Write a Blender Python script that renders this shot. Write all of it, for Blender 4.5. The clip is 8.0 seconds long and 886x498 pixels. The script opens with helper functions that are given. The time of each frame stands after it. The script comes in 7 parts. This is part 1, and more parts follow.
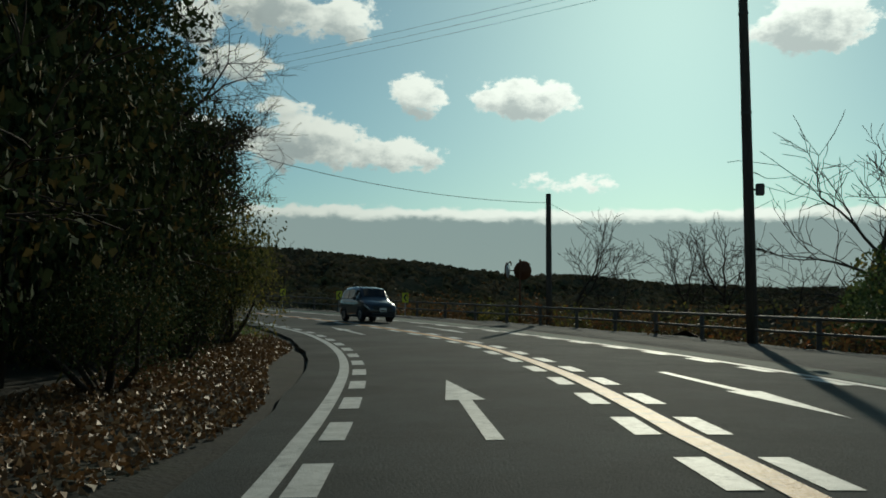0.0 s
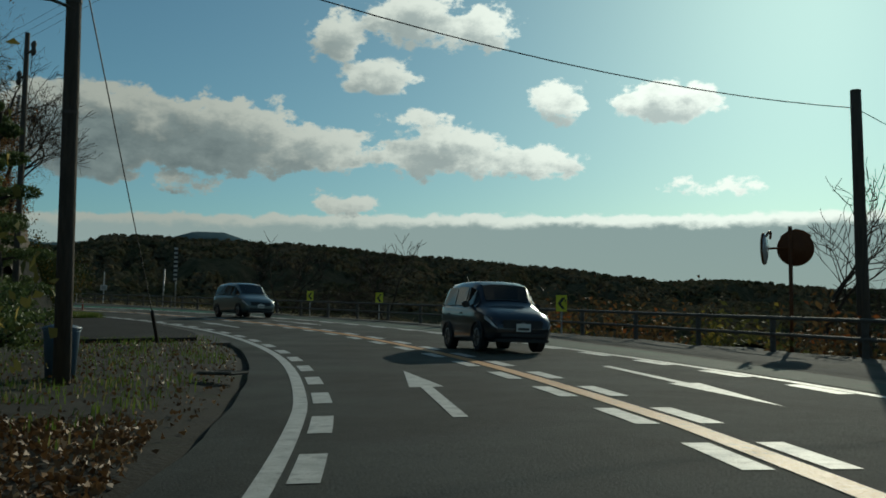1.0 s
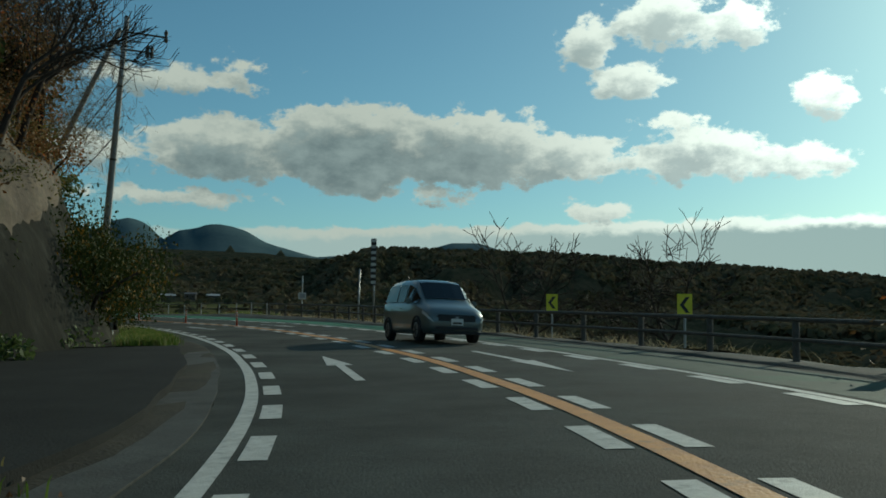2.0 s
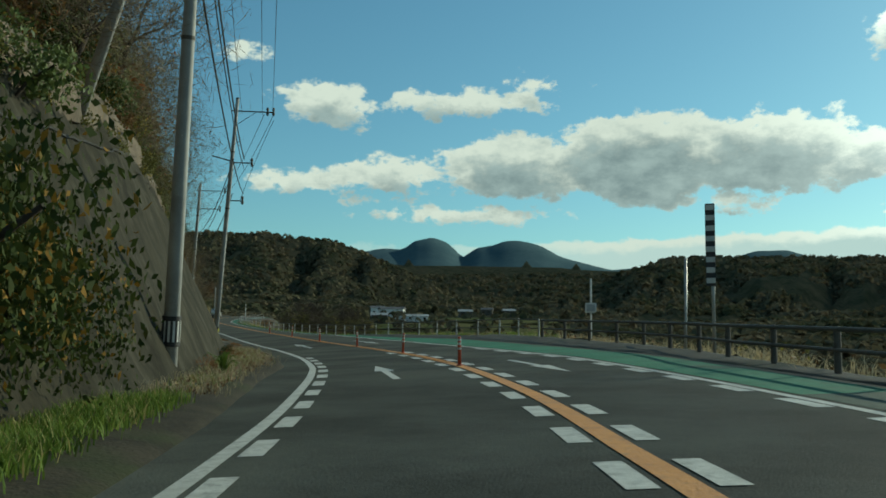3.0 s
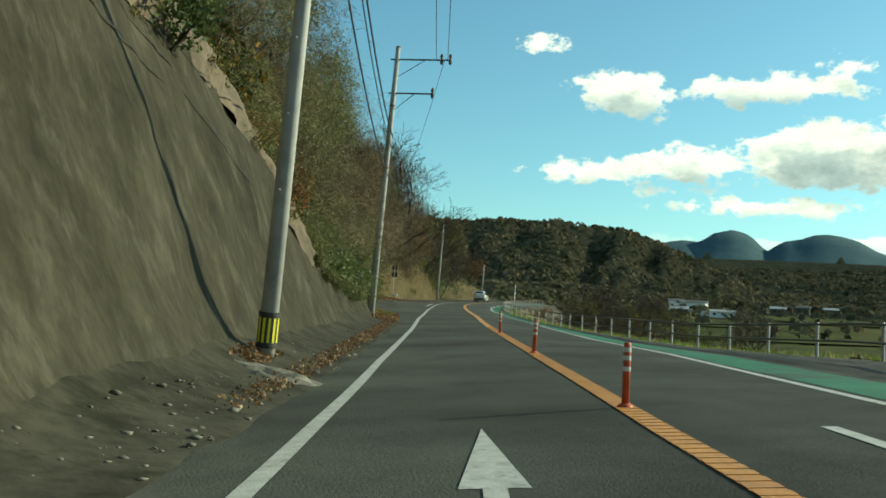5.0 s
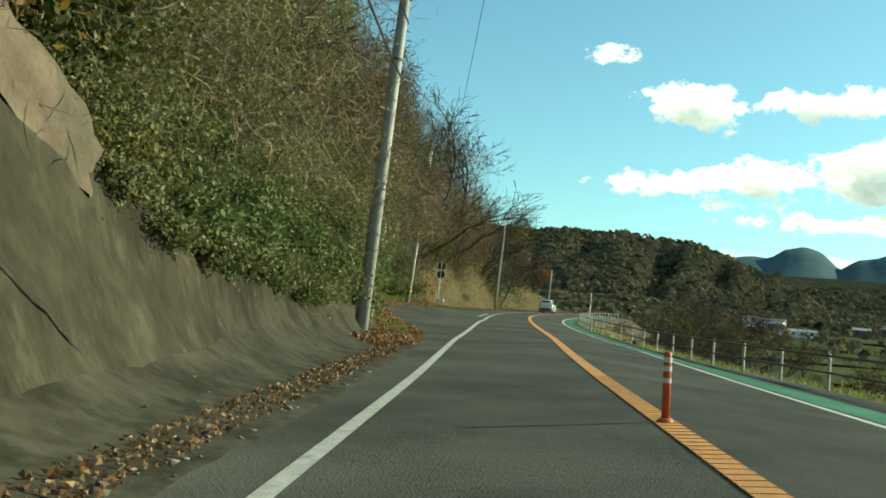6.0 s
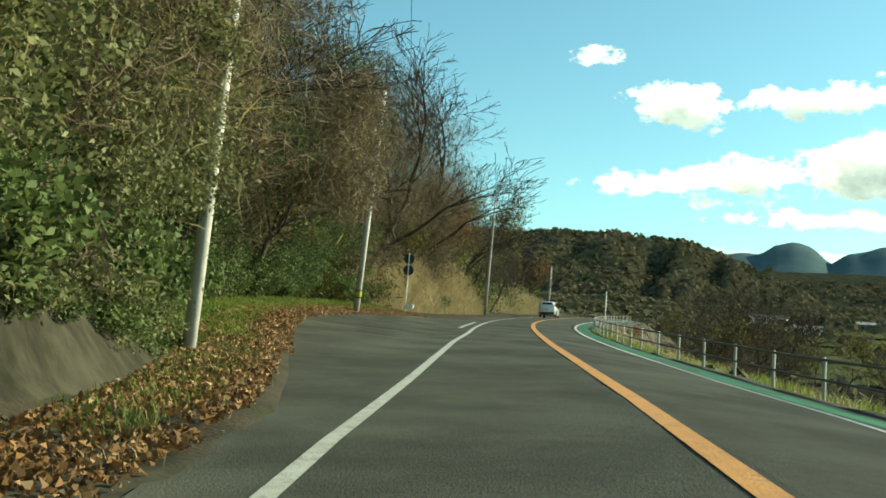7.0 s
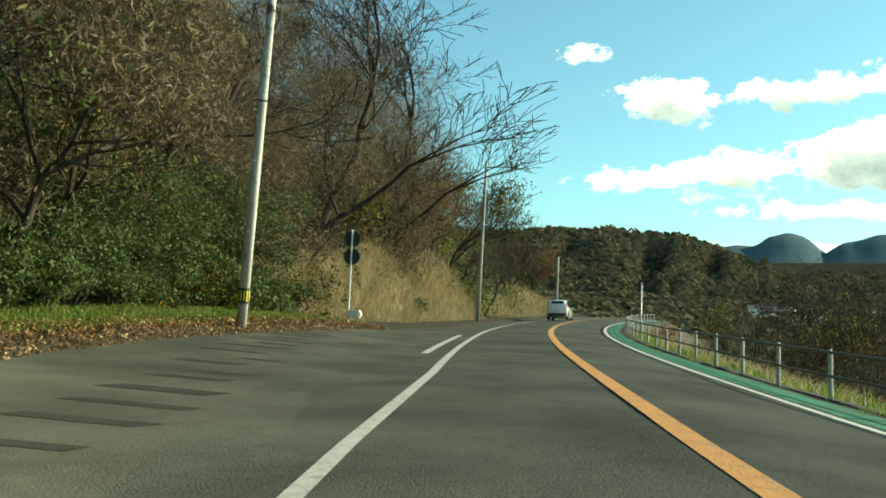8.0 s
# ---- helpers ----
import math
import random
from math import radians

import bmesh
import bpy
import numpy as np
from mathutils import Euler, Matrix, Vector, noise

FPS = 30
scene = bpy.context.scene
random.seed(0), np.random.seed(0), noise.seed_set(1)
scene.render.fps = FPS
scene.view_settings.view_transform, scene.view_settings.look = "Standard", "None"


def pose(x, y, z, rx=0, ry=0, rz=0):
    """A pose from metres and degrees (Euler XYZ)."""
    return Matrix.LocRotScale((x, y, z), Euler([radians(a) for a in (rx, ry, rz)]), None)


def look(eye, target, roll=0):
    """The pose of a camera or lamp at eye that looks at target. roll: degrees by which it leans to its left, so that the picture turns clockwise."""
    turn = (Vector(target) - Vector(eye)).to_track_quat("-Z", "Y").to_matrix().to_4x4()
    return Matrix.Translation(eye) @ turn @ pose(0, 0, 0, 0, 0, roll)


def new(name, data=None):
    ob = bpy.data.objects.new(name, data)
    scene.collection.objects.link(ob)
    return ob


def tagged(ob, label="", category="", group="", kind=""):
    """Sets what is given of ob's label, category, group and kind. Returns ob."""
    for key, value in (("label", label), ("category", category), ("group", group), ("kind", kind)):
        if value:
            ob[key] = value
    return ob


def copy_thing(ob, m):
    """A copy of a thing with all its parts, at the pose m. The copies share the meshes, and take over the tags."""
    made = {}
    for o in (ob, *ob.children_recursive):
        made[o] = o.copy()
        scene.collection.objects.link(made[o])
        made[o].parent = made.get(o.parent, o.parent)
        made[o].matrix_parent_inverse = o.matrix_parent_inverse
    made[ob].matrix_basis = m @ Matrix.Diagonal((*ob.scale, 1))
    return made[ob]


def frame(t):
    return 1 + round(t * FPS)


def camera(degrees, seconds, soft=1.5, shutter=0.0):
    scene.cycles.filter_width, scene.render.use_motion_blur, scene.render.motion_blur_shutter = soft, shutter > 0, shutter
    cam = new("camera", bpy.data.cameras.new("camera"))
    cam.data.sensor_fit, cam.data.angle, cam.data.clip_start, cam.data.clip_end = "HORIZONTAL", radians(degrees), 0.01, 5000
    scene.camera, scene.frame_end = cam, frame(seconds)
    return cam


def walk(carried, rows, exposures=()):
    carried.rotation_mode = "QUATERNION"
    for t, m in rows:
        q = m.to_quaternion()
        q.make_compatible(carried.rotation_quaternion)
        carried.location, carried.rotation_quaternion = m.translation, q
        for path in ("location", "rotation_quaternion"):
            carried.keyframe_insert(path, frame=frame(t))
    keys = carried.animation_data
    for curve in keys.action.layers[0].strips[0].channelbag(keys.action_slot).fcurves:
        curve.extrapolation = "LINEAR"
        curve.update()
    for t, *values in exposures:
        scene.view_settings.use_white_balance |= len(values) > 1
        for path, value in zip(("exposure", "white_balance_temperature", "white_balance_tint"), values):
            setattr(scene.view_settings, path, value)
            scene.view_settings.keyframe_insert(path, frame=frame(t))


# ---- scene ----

# ---- camera ----
cam = camera(50.14, 8.0, soft=1.7)
PATH = [
    (0.0, (0.000, 0.000, 1.200), (-0.803, 9.937, 1.984), 0.95),
    (0.2, (-0.309, 4.082, 1.302), (-1.325, 13.997, 2.115), 0.55),
    (0.4, (-0.751, 8.253, 1.402), (-2.035, 18.137, 2.220), 0.30),
    (0.6, (-1.325, 12.510, 1.496), (-2.917, 22.347, 2.331), 0.26),
    (0.8, (-2.059, 16.822, 1.589), (-3.967, 26.601, 2.439), 0.44),
    (1.0, (-3.002, 21.139, 1.689), (-5.273, 30.841, 2.536), 0.75),
    (1.2, (-4.165, 25.424, 1.803), (-6.921, 34.999, 2.655), 0.96),
    (1.4, (-5.498, 29.664, 1.929), (-8.787, 39.068, 2.797), 1.02),
    (1.6, (-6.998, 33.843, 2.064), (-10.802, 43.049, 2.947), 0.96),
    (1.8, (-8.687, 37.941, 2.206), (-12.971, 46.932, 3.102), 0.85),
    (2.0, (-10.587, 41.940, 2.355), (-15.339, 50.693, 3.260), 0.72),
    (2.2, (-12.710, 45.825, 2.510), (-17.939, 54.300, 3.426), 0.63),
    (2.4, (-15.067, 49.572, 2.670), (-20.783, 57.724, 3.607), 0.63),
    (2.6, (-17.657, 53.153, 2.831), (-23.857, 60.940, 3.785), 0.55),
    (2.8, (-20.458, 56.540, 2.987), (-27.160, 63.897, 3.967), 0.39),
    (3.0, (-23.426, 59.720, 3.128), (-30.619, 66.592, 4.146), 0.44),
    (3.2, (-26.521, 62.696, 3.256), (-34.146, 69.082, 4.296), 0.86),
    (3.4, (-29.734, 65.498, 3.376), (-37.699, 71.455, 4.409), 1.21),
    (3.6, (-33.044, 68.176, 3.491), (-41.224, 73.833, 4.524), 1.52),
    (3.8, (-36.422, 70.771, 3.597), (-44.726, 76.248, 4.620), 1.75),
    (4.0, (-39.850, 73.293, 3.691), (-48.264, 78.608, 4.669), 1.93),
    (4.2, (-43.316, 75.741, 3.770), (-51.844, 80.880, 4.702), 2.20),
    (4.4, (-46.819, 78.110, 3.841), (-55.460, 83.064, 4.736), 2.53),
    (4.6, (-50.366, 80.395, 3.915), (-59.112, 85.167, 4.779), 2.82),
    (4.8, (-53.968, 82.584, 3.997), (-62.816, 87.168, 4.835), 3.07),
    (5.0, (-57.638, 84.664, 4.089), (-66.592, 89.040, 4.907), 3.36),
    (5.2, (-61.376, 86.646, 4.194), (-70.428, 90.819, 4.999), 3.75),
    (5.4, (-65.165, 88.578, 4.310), (-74.287, 92.595, 5.121), 4.22),
    (5.6, (-68.991, 90.491, 4.434), (-78.157, 94.401, 5.262), 4.70),
    (5.8, (-72.842, 92.392, 4.567), (-82.041, 96.223, 5.409), 5.11),
    (6.0, (-76.707, 94.284, 4.705), (-85.931, 98.051, 5.558), 5.36),
    (6.2, (-80.574, 96.170, 4.848), (-89.810, 99.904, 5.710), 5.38),
    (6.4, (-84.428, 98.055, 4.994), (-93.654, 101.810, 5.872), 5.08),
    (6.6, (-88.261, 99.932, 5.142), (-97.465, 103.738, 6.037), 4.60),
    (6.8, (-92.073, 101.797, 5.291), (-101.268, 105.621, 6.195), 4.10),
    (7.0, (-95.858, 103.662, 5.441), (-105.038, 107.519, 6.360), 3.69),
    (7.2, (-99.626, 105.529, 5.591), (-108.788, 109.426, 6.524), 3.34),
    (7.4, (-103.392, 107.388, 5.743), (-112.552, 111.290, 6.681), 2.98),
    (7.6, (-107.164, 109.235, 5.901), (-116.332, 113.117, 6.842), 2.57),
    (7.8, (-110.939, 111.076, 6.064), (-120.107, 114.956, 7.012), 2.13),
    (8.0, (-114.712, 112.921, 6.231), (-123.864, 116.837, 7.185), 1.68),
]
EXPOSURES = [(0.0, -0.85, 6400, -3), (0.5, -0.85, 6400, -3), (1.0, -0.8, 6300, -4), (1.7, -0.5, 6200, -7), (2.5, -0.18, 6200, -10), (3.2, 0.25, 6350, -12), (4.0, 0.6, 6650, -13), (5.0, 0.87, 6900, -13), (6.5, 1.27, 7450, -14), (8.0, 1.3, 7500, -14)]
walk(cam, [(t, look(eye, target, roll)) for t, eye, target, roll in PATH], EXPOSURES)

# ---- sky, clouds and sun ----
SUN_AZ, SUN_EL = 9.0, 23.0  # degrees to the right of +y, and above the horizon


class Nodes:
    """Short hand for building node trees."""

    def __init__(self, tree):
        self.tree = tree
        tree.nodes.clear()

    def node(self, kind, operation=None):
        n = self.tree.nodes.new(kind)
        if operation:
            n.operation = operation
        return n

    def link(self, a, b):
        self.tree.links.new(a, b)

    def put(self, socket, v):
        if isinstance(v, bpy.types.NodeSocket):
            self.link(v, socket)
        else:
            socket.default_value = v

    def math(self, op, a, b=0.0, c=0.0, clamp=False):
        n = self.node("ShaderNodeMath", op)
        n.use_clamp = clamp
        for k, v in enumerate((a, b, c)):
            self.put(n.inputs[k], v)
        return n.outputs[0]

    def vmath(self, op, a, b=None):
        n = self.node("ShaderNodeVectorMath", op)
        self.put(n.inputs[0], a)
        if b is not None:
            self.put(n.inputs[1], b)
        return n.outputs["Value"] if op in ("LENGTH", "DOT_PRODUCT", "DISTANCE") else n.outputs[0]

    def noise(self, vec, scale, detail=4.0, rough=0.55, out="Fac"):
        n = self.node("ShaderNodeTexNoise")
        n.inputs["Scale"].default_value, n.inputs["Detail"].default_value, n.inputs["Roughness"].default_value = scale, detail, rough
        if vec is not None:
            self.link(vec, n.inputs["Vector"])
        return n.outputs[out]

    def ramp(self, fac, lo, hi, a=0.0, b=1.0):
        n = self.node("ShaderNodeMapRange")
        n.interpolation_type = "SMOOTHSTEP"
        for k, v in zip(("Value", "From Min", "From Max", "To Min", "To Max"), (fac, lo, hi, a, b)):
            self.put(n.inputs[k], v)
        return n.outputs[0]

    def mix(self, fac, a, b, blend="MIX"):
        n = self.node("ShaderNodeMix")
        n.data_type, n.blend_type = "RGBA", blend
        self.put(n.inputs[0], fac)
        for k, v in ((6, a), (7, b)):
            self.put(n.inputs[k], (*v, 1.0) if isinstance(v, tuple) and len(v) == 3 else v)
        return n.outputs[2]


def build_world():
    world = bpy.data.worlds.new("sky")
    scene.world = world
    world.use_nodes = True
    g = Nodes(world.node_tree)
    sky = g.node("ShaderNodeTexSky")
    sky.sky_type, sky.sun_disc, sky.sun_elevation, sky.sun_rotation = "NISHITA", False, radians(SUN_EL), radians(SUN_AZ)
    sky.air_density, sky.dust_density, sky.ozone_density = 1.0, 0.6, 1.6
    vec = g.node("ShaderNodeTexCoord").outputs["Generated"]
    xyz = g.node("ShaderNodeSeparateXYZ")
    g.link(vec, xyz.inputs[0])
    x, y, z = xyz.outputs
    az = g.math("MULTIPLY", g.math("ARCTAN2", g.math("MULTIPLY", x, -1.0), y), 57.2958)
    el = g.math("MULTIPLY", g.math("ARCSINE", z), 57.2958)
    at = g.node("ShaderNodeCombineXYZ")
    g.link(az, at.inputs[0]), g.link(el, at.inputs[1])
    flat = at.outputs[0]
    # billows push the outlines of the clouds in and out
    wob = g.noise(g.vmath("MULTIPLY", flat, (1.0, 1.5, 1.0)), 0.5, 8.0, 0.62)
    wob2 = g.noise(g.vmath("MULTIPLY", flat, (1.0, 1.35, 1.0)), 0.2, 3.0, 0.5)
    push = g.math("ADD", g.math("MULTIPLY_ADD", wob, 4.2, -2.1), g.math("MULTIPLY_ADD", wob2, 1.6, -0.8))
    blobs = [
        (55.5, 9.7, 4.2, 0.75), (49.5, 10.2, 4.6, 1.15), (41.5, 10.6, 5.8, 1.9), (34.0, 11.3, 6.5, 2.7), (27.0, 11.2, 5.5, 2.4), (21.5, 10.6, 4.0, 1.5),
        (45.5, 8.0, 5.5, 0.5), (14.0, 10.4, 4.0, 1.2), (41.0, 15.6, 1.9, 0.4), (29.5, 8.6, 2.8, 0.6), (13.0, 10.9, 3.6, 1.6), (8.6, 10.1, 3.8, 1.1), (19.5, 7.5, 1.9, 0.6),
        (15.3, 18.7, 3.0, 1.5), (11.0, 18.0, 2.7, 1.1), (20.0, 17.3, 1.9, 1.5), (17.3, 15.0, 2.3, 1.1), (6.1, 13.7, 1.7, 1.2),
        (0.1, 13.6, 3.4, 1.25), (14.7, 12.7, 1.6, 0.5), (-2.7, 8.4, 1.9, 0.5), (45.0, 14.7, 4.6, 0.8), (53.2, 14.4, 2.9, 1.3),
        (58.9, 17.0, 1.5, 0.45), (-17.0, 17.0, 3.4, 1.8), (50.5, 8.7, 2.0, 0.4),
    ]
    def thickness(where):
        depth = None
        for ca, ce, ra, re in blobs:
            m = g.vmath("MULTIPLY", g.vmath("SUBTRACT", where, (ca, ce, 0.0)), (1 / ra, 1 / re, 0.0))
            d = g.math("MULTIPLY", g.math("SUBTRACT", 1.0, g.vmath("LENGTH", m)), re)
            depth = d if depth is None else g.math("SMOOTH_MAX", depth, d, 0.35)
        return depth

    depth = thickness(flat)
    above = thickness(g.vmath("ADD", flat, (-0.4, 0.95, 0.0)))  # how much cloud lies sunward
    # scattered clouds go on outside the view, and overhead
    rest = g.noise(g.vmath("MULTIPLY", vec, (1.0, 1.0, 2.2)), 3.2, 6.0, 0.55)
    away = g.math("MAXIMUM", g.ramp(el, 21.0, 27.0), g.math("MAXIMUM", g.ramp(az, 66.0, 80.0), g.ramp(az, -22.0, -34.0)))
    rest = g.math("SUBTRACT", g.math("MULTIPLY_ADD", rest, 9.0, -5.4), g.math("MULTIPLY_ADD", away, -9.0, 9.0))
    deep = g.math("ADD", g.math("MAXIMUM", depth, rest), g.math("MULTIPLY", push, 0.74))
    cover = g.ramp(deep, -0.1, 0.3)
    # lit rims, grey bellies
    low = g.math("MULTIPLY_ADD", g.noise(g.vmath("ADD", g.vmath("MULTIPLY", flat, (1.0, 1.6, 1.0)), (0.0, 1.3, 4.0)), 0.5, 7.0, 0.62), 2.0, -1.0)
    belly = g.ramp(g.math("ADD", g.math("MULTIPLY", above, 0.9), g.math("ADD", g.math("MULTIPLY", low, 1.3), g.math("MULTIPLY", push, 0.6))), -0.35, 1.15)
    near_sun = g.ramp(g.vmath("DISTANCE", flat, (-SUN_AZ, SUN_EL, 0.0)), 45.0, 6.0)
    lit = g.mix(near_sun, (0.67, 0.67, 0.62), (1.9, 1.9, 1.8))
    cloud = g.mix(g.math("MULTIPLY", belly, 0.92), lit, g.mix(near_sun, g.mix(g.ramp(low, -0.5, 0.5), (0.155, 0.205, 0.23), (0.34, 0.40, 0.415)), (0.85, 0.92, 0.93)))
    # a long bank along the skyline, bright on its upper rim
    edge = g.math("ADD", g.math("MULTIPLY_ADD", wob, 1.5, -0.75), g.math("SUBTRACT", 6.9, g.ramp(az, 12.0, 50.0, 0.0, 0.9)))
    below = g.math("SUBTRACT", edge, el)
    bank = g.math("MULTIPLY", g.ramp(below, -0.12, 0.15), g.ramp(az, 52.0, 34.0, 0.25, 0.95))
    bank_col = g.mix(g.ramp(below, 0.3, 0.85), lit, g.mix(near_sun, (0.50, 0.58, 0.58), (0.42, 0.52, 0.54)))
    # aqua haze towards the skyline
    strength = g.node("ShaderNodeVectorMath", "SCALE")
    g.link(sky.outputs[0], strength.inputs[0])
    strength.inputs["Scale"].default_value = 0.075
    tint = g.mix(1.0, strength.outputs[0], (0.84, 1.18, 1.22), "MULTIPLY")
    colour = g.mix(bank, tint, bank_col)
    colour = g.mix(cover, colour, cloud)
    back = g.node("ShaderNodeBackground")
    g.link(colour, back.inputs[0])
    back.inputs[1].default_value = 1.0
    g.link(back.outputs[0], g.node("ShaderNodeOutputWorld").inputs[0])


build_world()
sun = new("sun", bpy.data.lights.new("sun", "SUN"))
sun.data.energy, sun.data.angle, sun.data.color = 3.6, radians(0.53), (1.0, 0.90, 0.74)
to_sun = Vector((math.sin(radians(SUN_AZ)) * math.cos(radians(SUN_EL)), math.cos(radians(SUN_AZ)) * math.cos(radians(SUN_EL)), math.sin(radians(SUN_EL))))
sun.matrix_world = Matrix.Translation((-60, 60, 60)) @ to_sun.to_track_quat("Z", "Y").to_matrix().to_4x4()

# ---- materials ----
def surface(name, dark, light, scale=3.0, rough=0.85, bump=0.3, fine=40.0, spread=0.6, island=0.0, patch=None, coords="Object", metal=0.0, spec=0.5, stretch=(1, 1, 1), per_object=0.0, grit=0.0):
    """A worn surface: two colours mixed by a coarse and a fine noise, with relief. patch: (colour, scale, amount) of stains.
    island: how far single pieces of the mesh differ; per_object: how far whole objects do."""
    m = bpy.data.materials.new(name)
    m.use_nodes = True
    g = Nodes(m.node_tree)
    vec = g.node("ShaderNodeTexCoord").outputs[coords]
    if stretch != (1, 1, 1):
        vec = g.vmath("MULTIPLY", vec, stretch)
    a, b = g.noise(vec, scale, 5.0, 0.6), g.noise(vec, fine, 3.0, 0.6)
    f = g.ramp(g.math("MULTIPLY_ADD", b, 0.35, g.math("MULTIPLY", a, 0.65)), 0.5 - spread / 2, 0.5 + spread / 2)
    if island:
        r = g.node("ShaderNodeNewGeometry").outputs["Random Per Island"]
        f = g.math("ADD", g.math("MULTIPLY", f, 1 - island), g.math("MULTIPLY", r, island), clamp=True)
    col = g.mix(f, dark, light)
    if per_object:
        r = g.node("ShaderNodeObjectInfo").outputs["Random"]
        col = g.mix(1.0, col, g.mix(r, (1 - per_object,) * 3, (1 + per_object,) * 3), "MULTIPLY")
    if patch:
        pc, ps, pa = patch
        col = g.mix(g.math("MULTIPLY", g.ramp(g.noise(vec, ps, 4.0, 0.65), 0.52, 0.68), pa), col, pc)
    p = g.node("ShaderNodeBsdfPrincipled")
    g.link(col, p.inputs["Base Color"])
    g.put(p.inputs["Roughness"], g.math("MULTIPLY_ADD", b, 0.25, rough - 0.125, clamp=True))
    p.inputs["Metallic"].default_value = metal
    p.inputs["Specular IOR Level"].default_value = spec
    p.inputs["Diffuse Roughness"].default_value = grit
    if bump:
        n = g.node("ShaderNodeBump")
        n.inputs["Strength"].default_value, n.inputs["Distance"].default_value = bump, 0.02
        g.link(g.math("MULTIPLY_ADD", a, 0.6, b), n.inputs["Height"])
        g.link(n.outputs[0], p.inputs["Normal"])
    g.link(p.outputs[0], g.node("ShaderNodeOutputMaterial").inputs[0])
    return m


def leafy(name, dark, light, through_=0.35, rough=0.5, tint=None, coarse=0.9, single=0.6, gloss=0.2):
    """Leaves: colour by single leaf, light shining through them."""
    m = bpy.data.materials.new(name)
    m.use_nodes = True
    g = Nodes(m.node_tree)
    r = g.node("ShaderNodeNewGeometry").outputs["Random Per Island"]
    vec = g.node("ShaderNodeTexCoord").outputs["Object"]
    f = g.math("ADD", g.math("MULTIPLY", r, single), g.math("MULTIPLY", g.ramp(g.noise(vec, coarse, 4.0), 0.3, 0.7), 1 - single), clamp=True)
    col = g.mix(f, dark, light)
    if tint:
        col = g.mix(g.ramp(g.math("ADD", r, g.math("MULTIPLY_ADD", g.noise(vec, 0.7, 2.0), 0.8, -0.4)), 0.86, 0.94), col, tint)
    col = g.mix(1.0, col, g.mix(g.node("ShaderNodeObjectInfo").outputs["Random"], (0.8, 0.8, 0.8), (1.2, 1.15, 1.1)), "MULTIPLY")
    p = g.node("ShaderNodeBsdfPrincipled")
    g.link(col, p.inputs["Base Color"])
    p.inputs["Roughness"].default_value = rough
    p.inputs["Specular IOR Level"].default_value = gloss
    t = g.node("ShaderNodeBsdfTranslucent")
    g.link(col, t.inputs[0])
    s = g.node("ShaderNodeMixShader")
    s.inputs[0].default_value = through_
    g.link(p.outputs[0], s.inputs[1]), g.link(t.outputs[0], s.inputs[2])
    g.link(s.outputs[0], g.node("ShaderNodeOutputMaterial").inputs[0])
    return m


def glassy(name, colour, rough=0.05, coat=0.5):
    m = bpy.data.materials.new(name)
    m.use_nodes = True
    p = m.node_tree.nodes["Principled BSDF"]
    p.inputs["Base Color"].default_value = (*colour, 1)
    p.inputs["Roughness"].default_value = rough
    p.inputs["Coat Weight"].default_value = coat
    return m


ASPHALT = surface("asphalt", (0.055, 0.054, 0.044), (0.146, 0.143, 0.113), 0.35, 0.9, 0.6, 45.0, 0.36, patch=((0.053, 0.052, 0.043), 0.12, 0.45), spec=0.12, grit=1.0)
DARK_MARK = surface("darker asphalt", (0.036, 0.035, 0.029), (0.062, 0.060, 0.049), 2.0, 0.9, 0.3, 30.0, spec=0.1, grit=1.0)
OLD_ASPHALT = surface("old asphalt", (0.018, 0.018, 0.015), (0.048, 0.046, 0.038), 0.5, 0.9, 0.6, 30.0, 0.6, patch=((0.018, 0.018, 0.016), 0.3, 0.7), spec=0.12, grit=1.0)
WHITE = surface("road paint white", (0.32, 0.32, 0.29), (0.58, 0.58, 0.54), 5.0, 0.6, 0.3, 60.0, 0.55, patch=((0.14, 0.14, 0.13), 6.0, 0.5))
ORANGE = surface("road paint orange", (0.42, 0.17, 0.035), (0.62, 0.28, 0.05), 3.0, 0.6, 0.6, 25.0, 0.6, patch=((0.20, 0.12, 0.06), 4.0, 0.5))
GREEN = surface("road coating green", (0.02, 0.105, 0.062), (0.04, 0.19, 0.115), 0.8, 0.85, 0.4, 40.0, 0.6, patch=((0.05, 0.075, 0.06), 0.5, 0.75), spec=0.2)
GREEN_WORN = surface("worn road coating", (0.032, 0.052, 0.042), (0.055, 0.088, 0.07), 0.8, 0.85, 0.4, 40.0, 0.6, patch=((0.03, 0.10, 0.065), 0.5, 0.7), spec=0.2)
CONCRETE = surface("concrete", (0.065, 0.06, 0.05), (0.155, 0.145, 0.122), 1.2, 0.9, 0.4, 30.0, 0.6, patch=((0.045, 0.045, 0.037), 1.0, 0.6), spec=0.2, grit=1.0)
SHOTCRETE = surface("shotcrete", (0.025, 0.022, 0.015), (0.106, 0.094, 0.063), 0.8, 0.95, 0.9, 5.0, 0.58, patch=((0.165, 0.150, 0.108), 1.6, 0.33), stretch=(1.0, 1.0, 0.45), spec=0.1, grit=1.0)
ROCK = surface("weathered rock", (0.045, 0.033, 0.022), (0.17, 0.13, 0.09), 1.1, 0.95, 1.0, 8.0, 0.6, patch=((0.05, 0.05, 0.028), 0.8, 0.6))
PALE_GRASS = surface("dry bank", (0.24, 0.22, 0.15), (0.50, 0.46, 0.34), 0.8, 0.95, 0.8, 12.0, 0.6, patch=((0.12, 0.13, 0.06), 0.7, 0.4), spec=0.1)
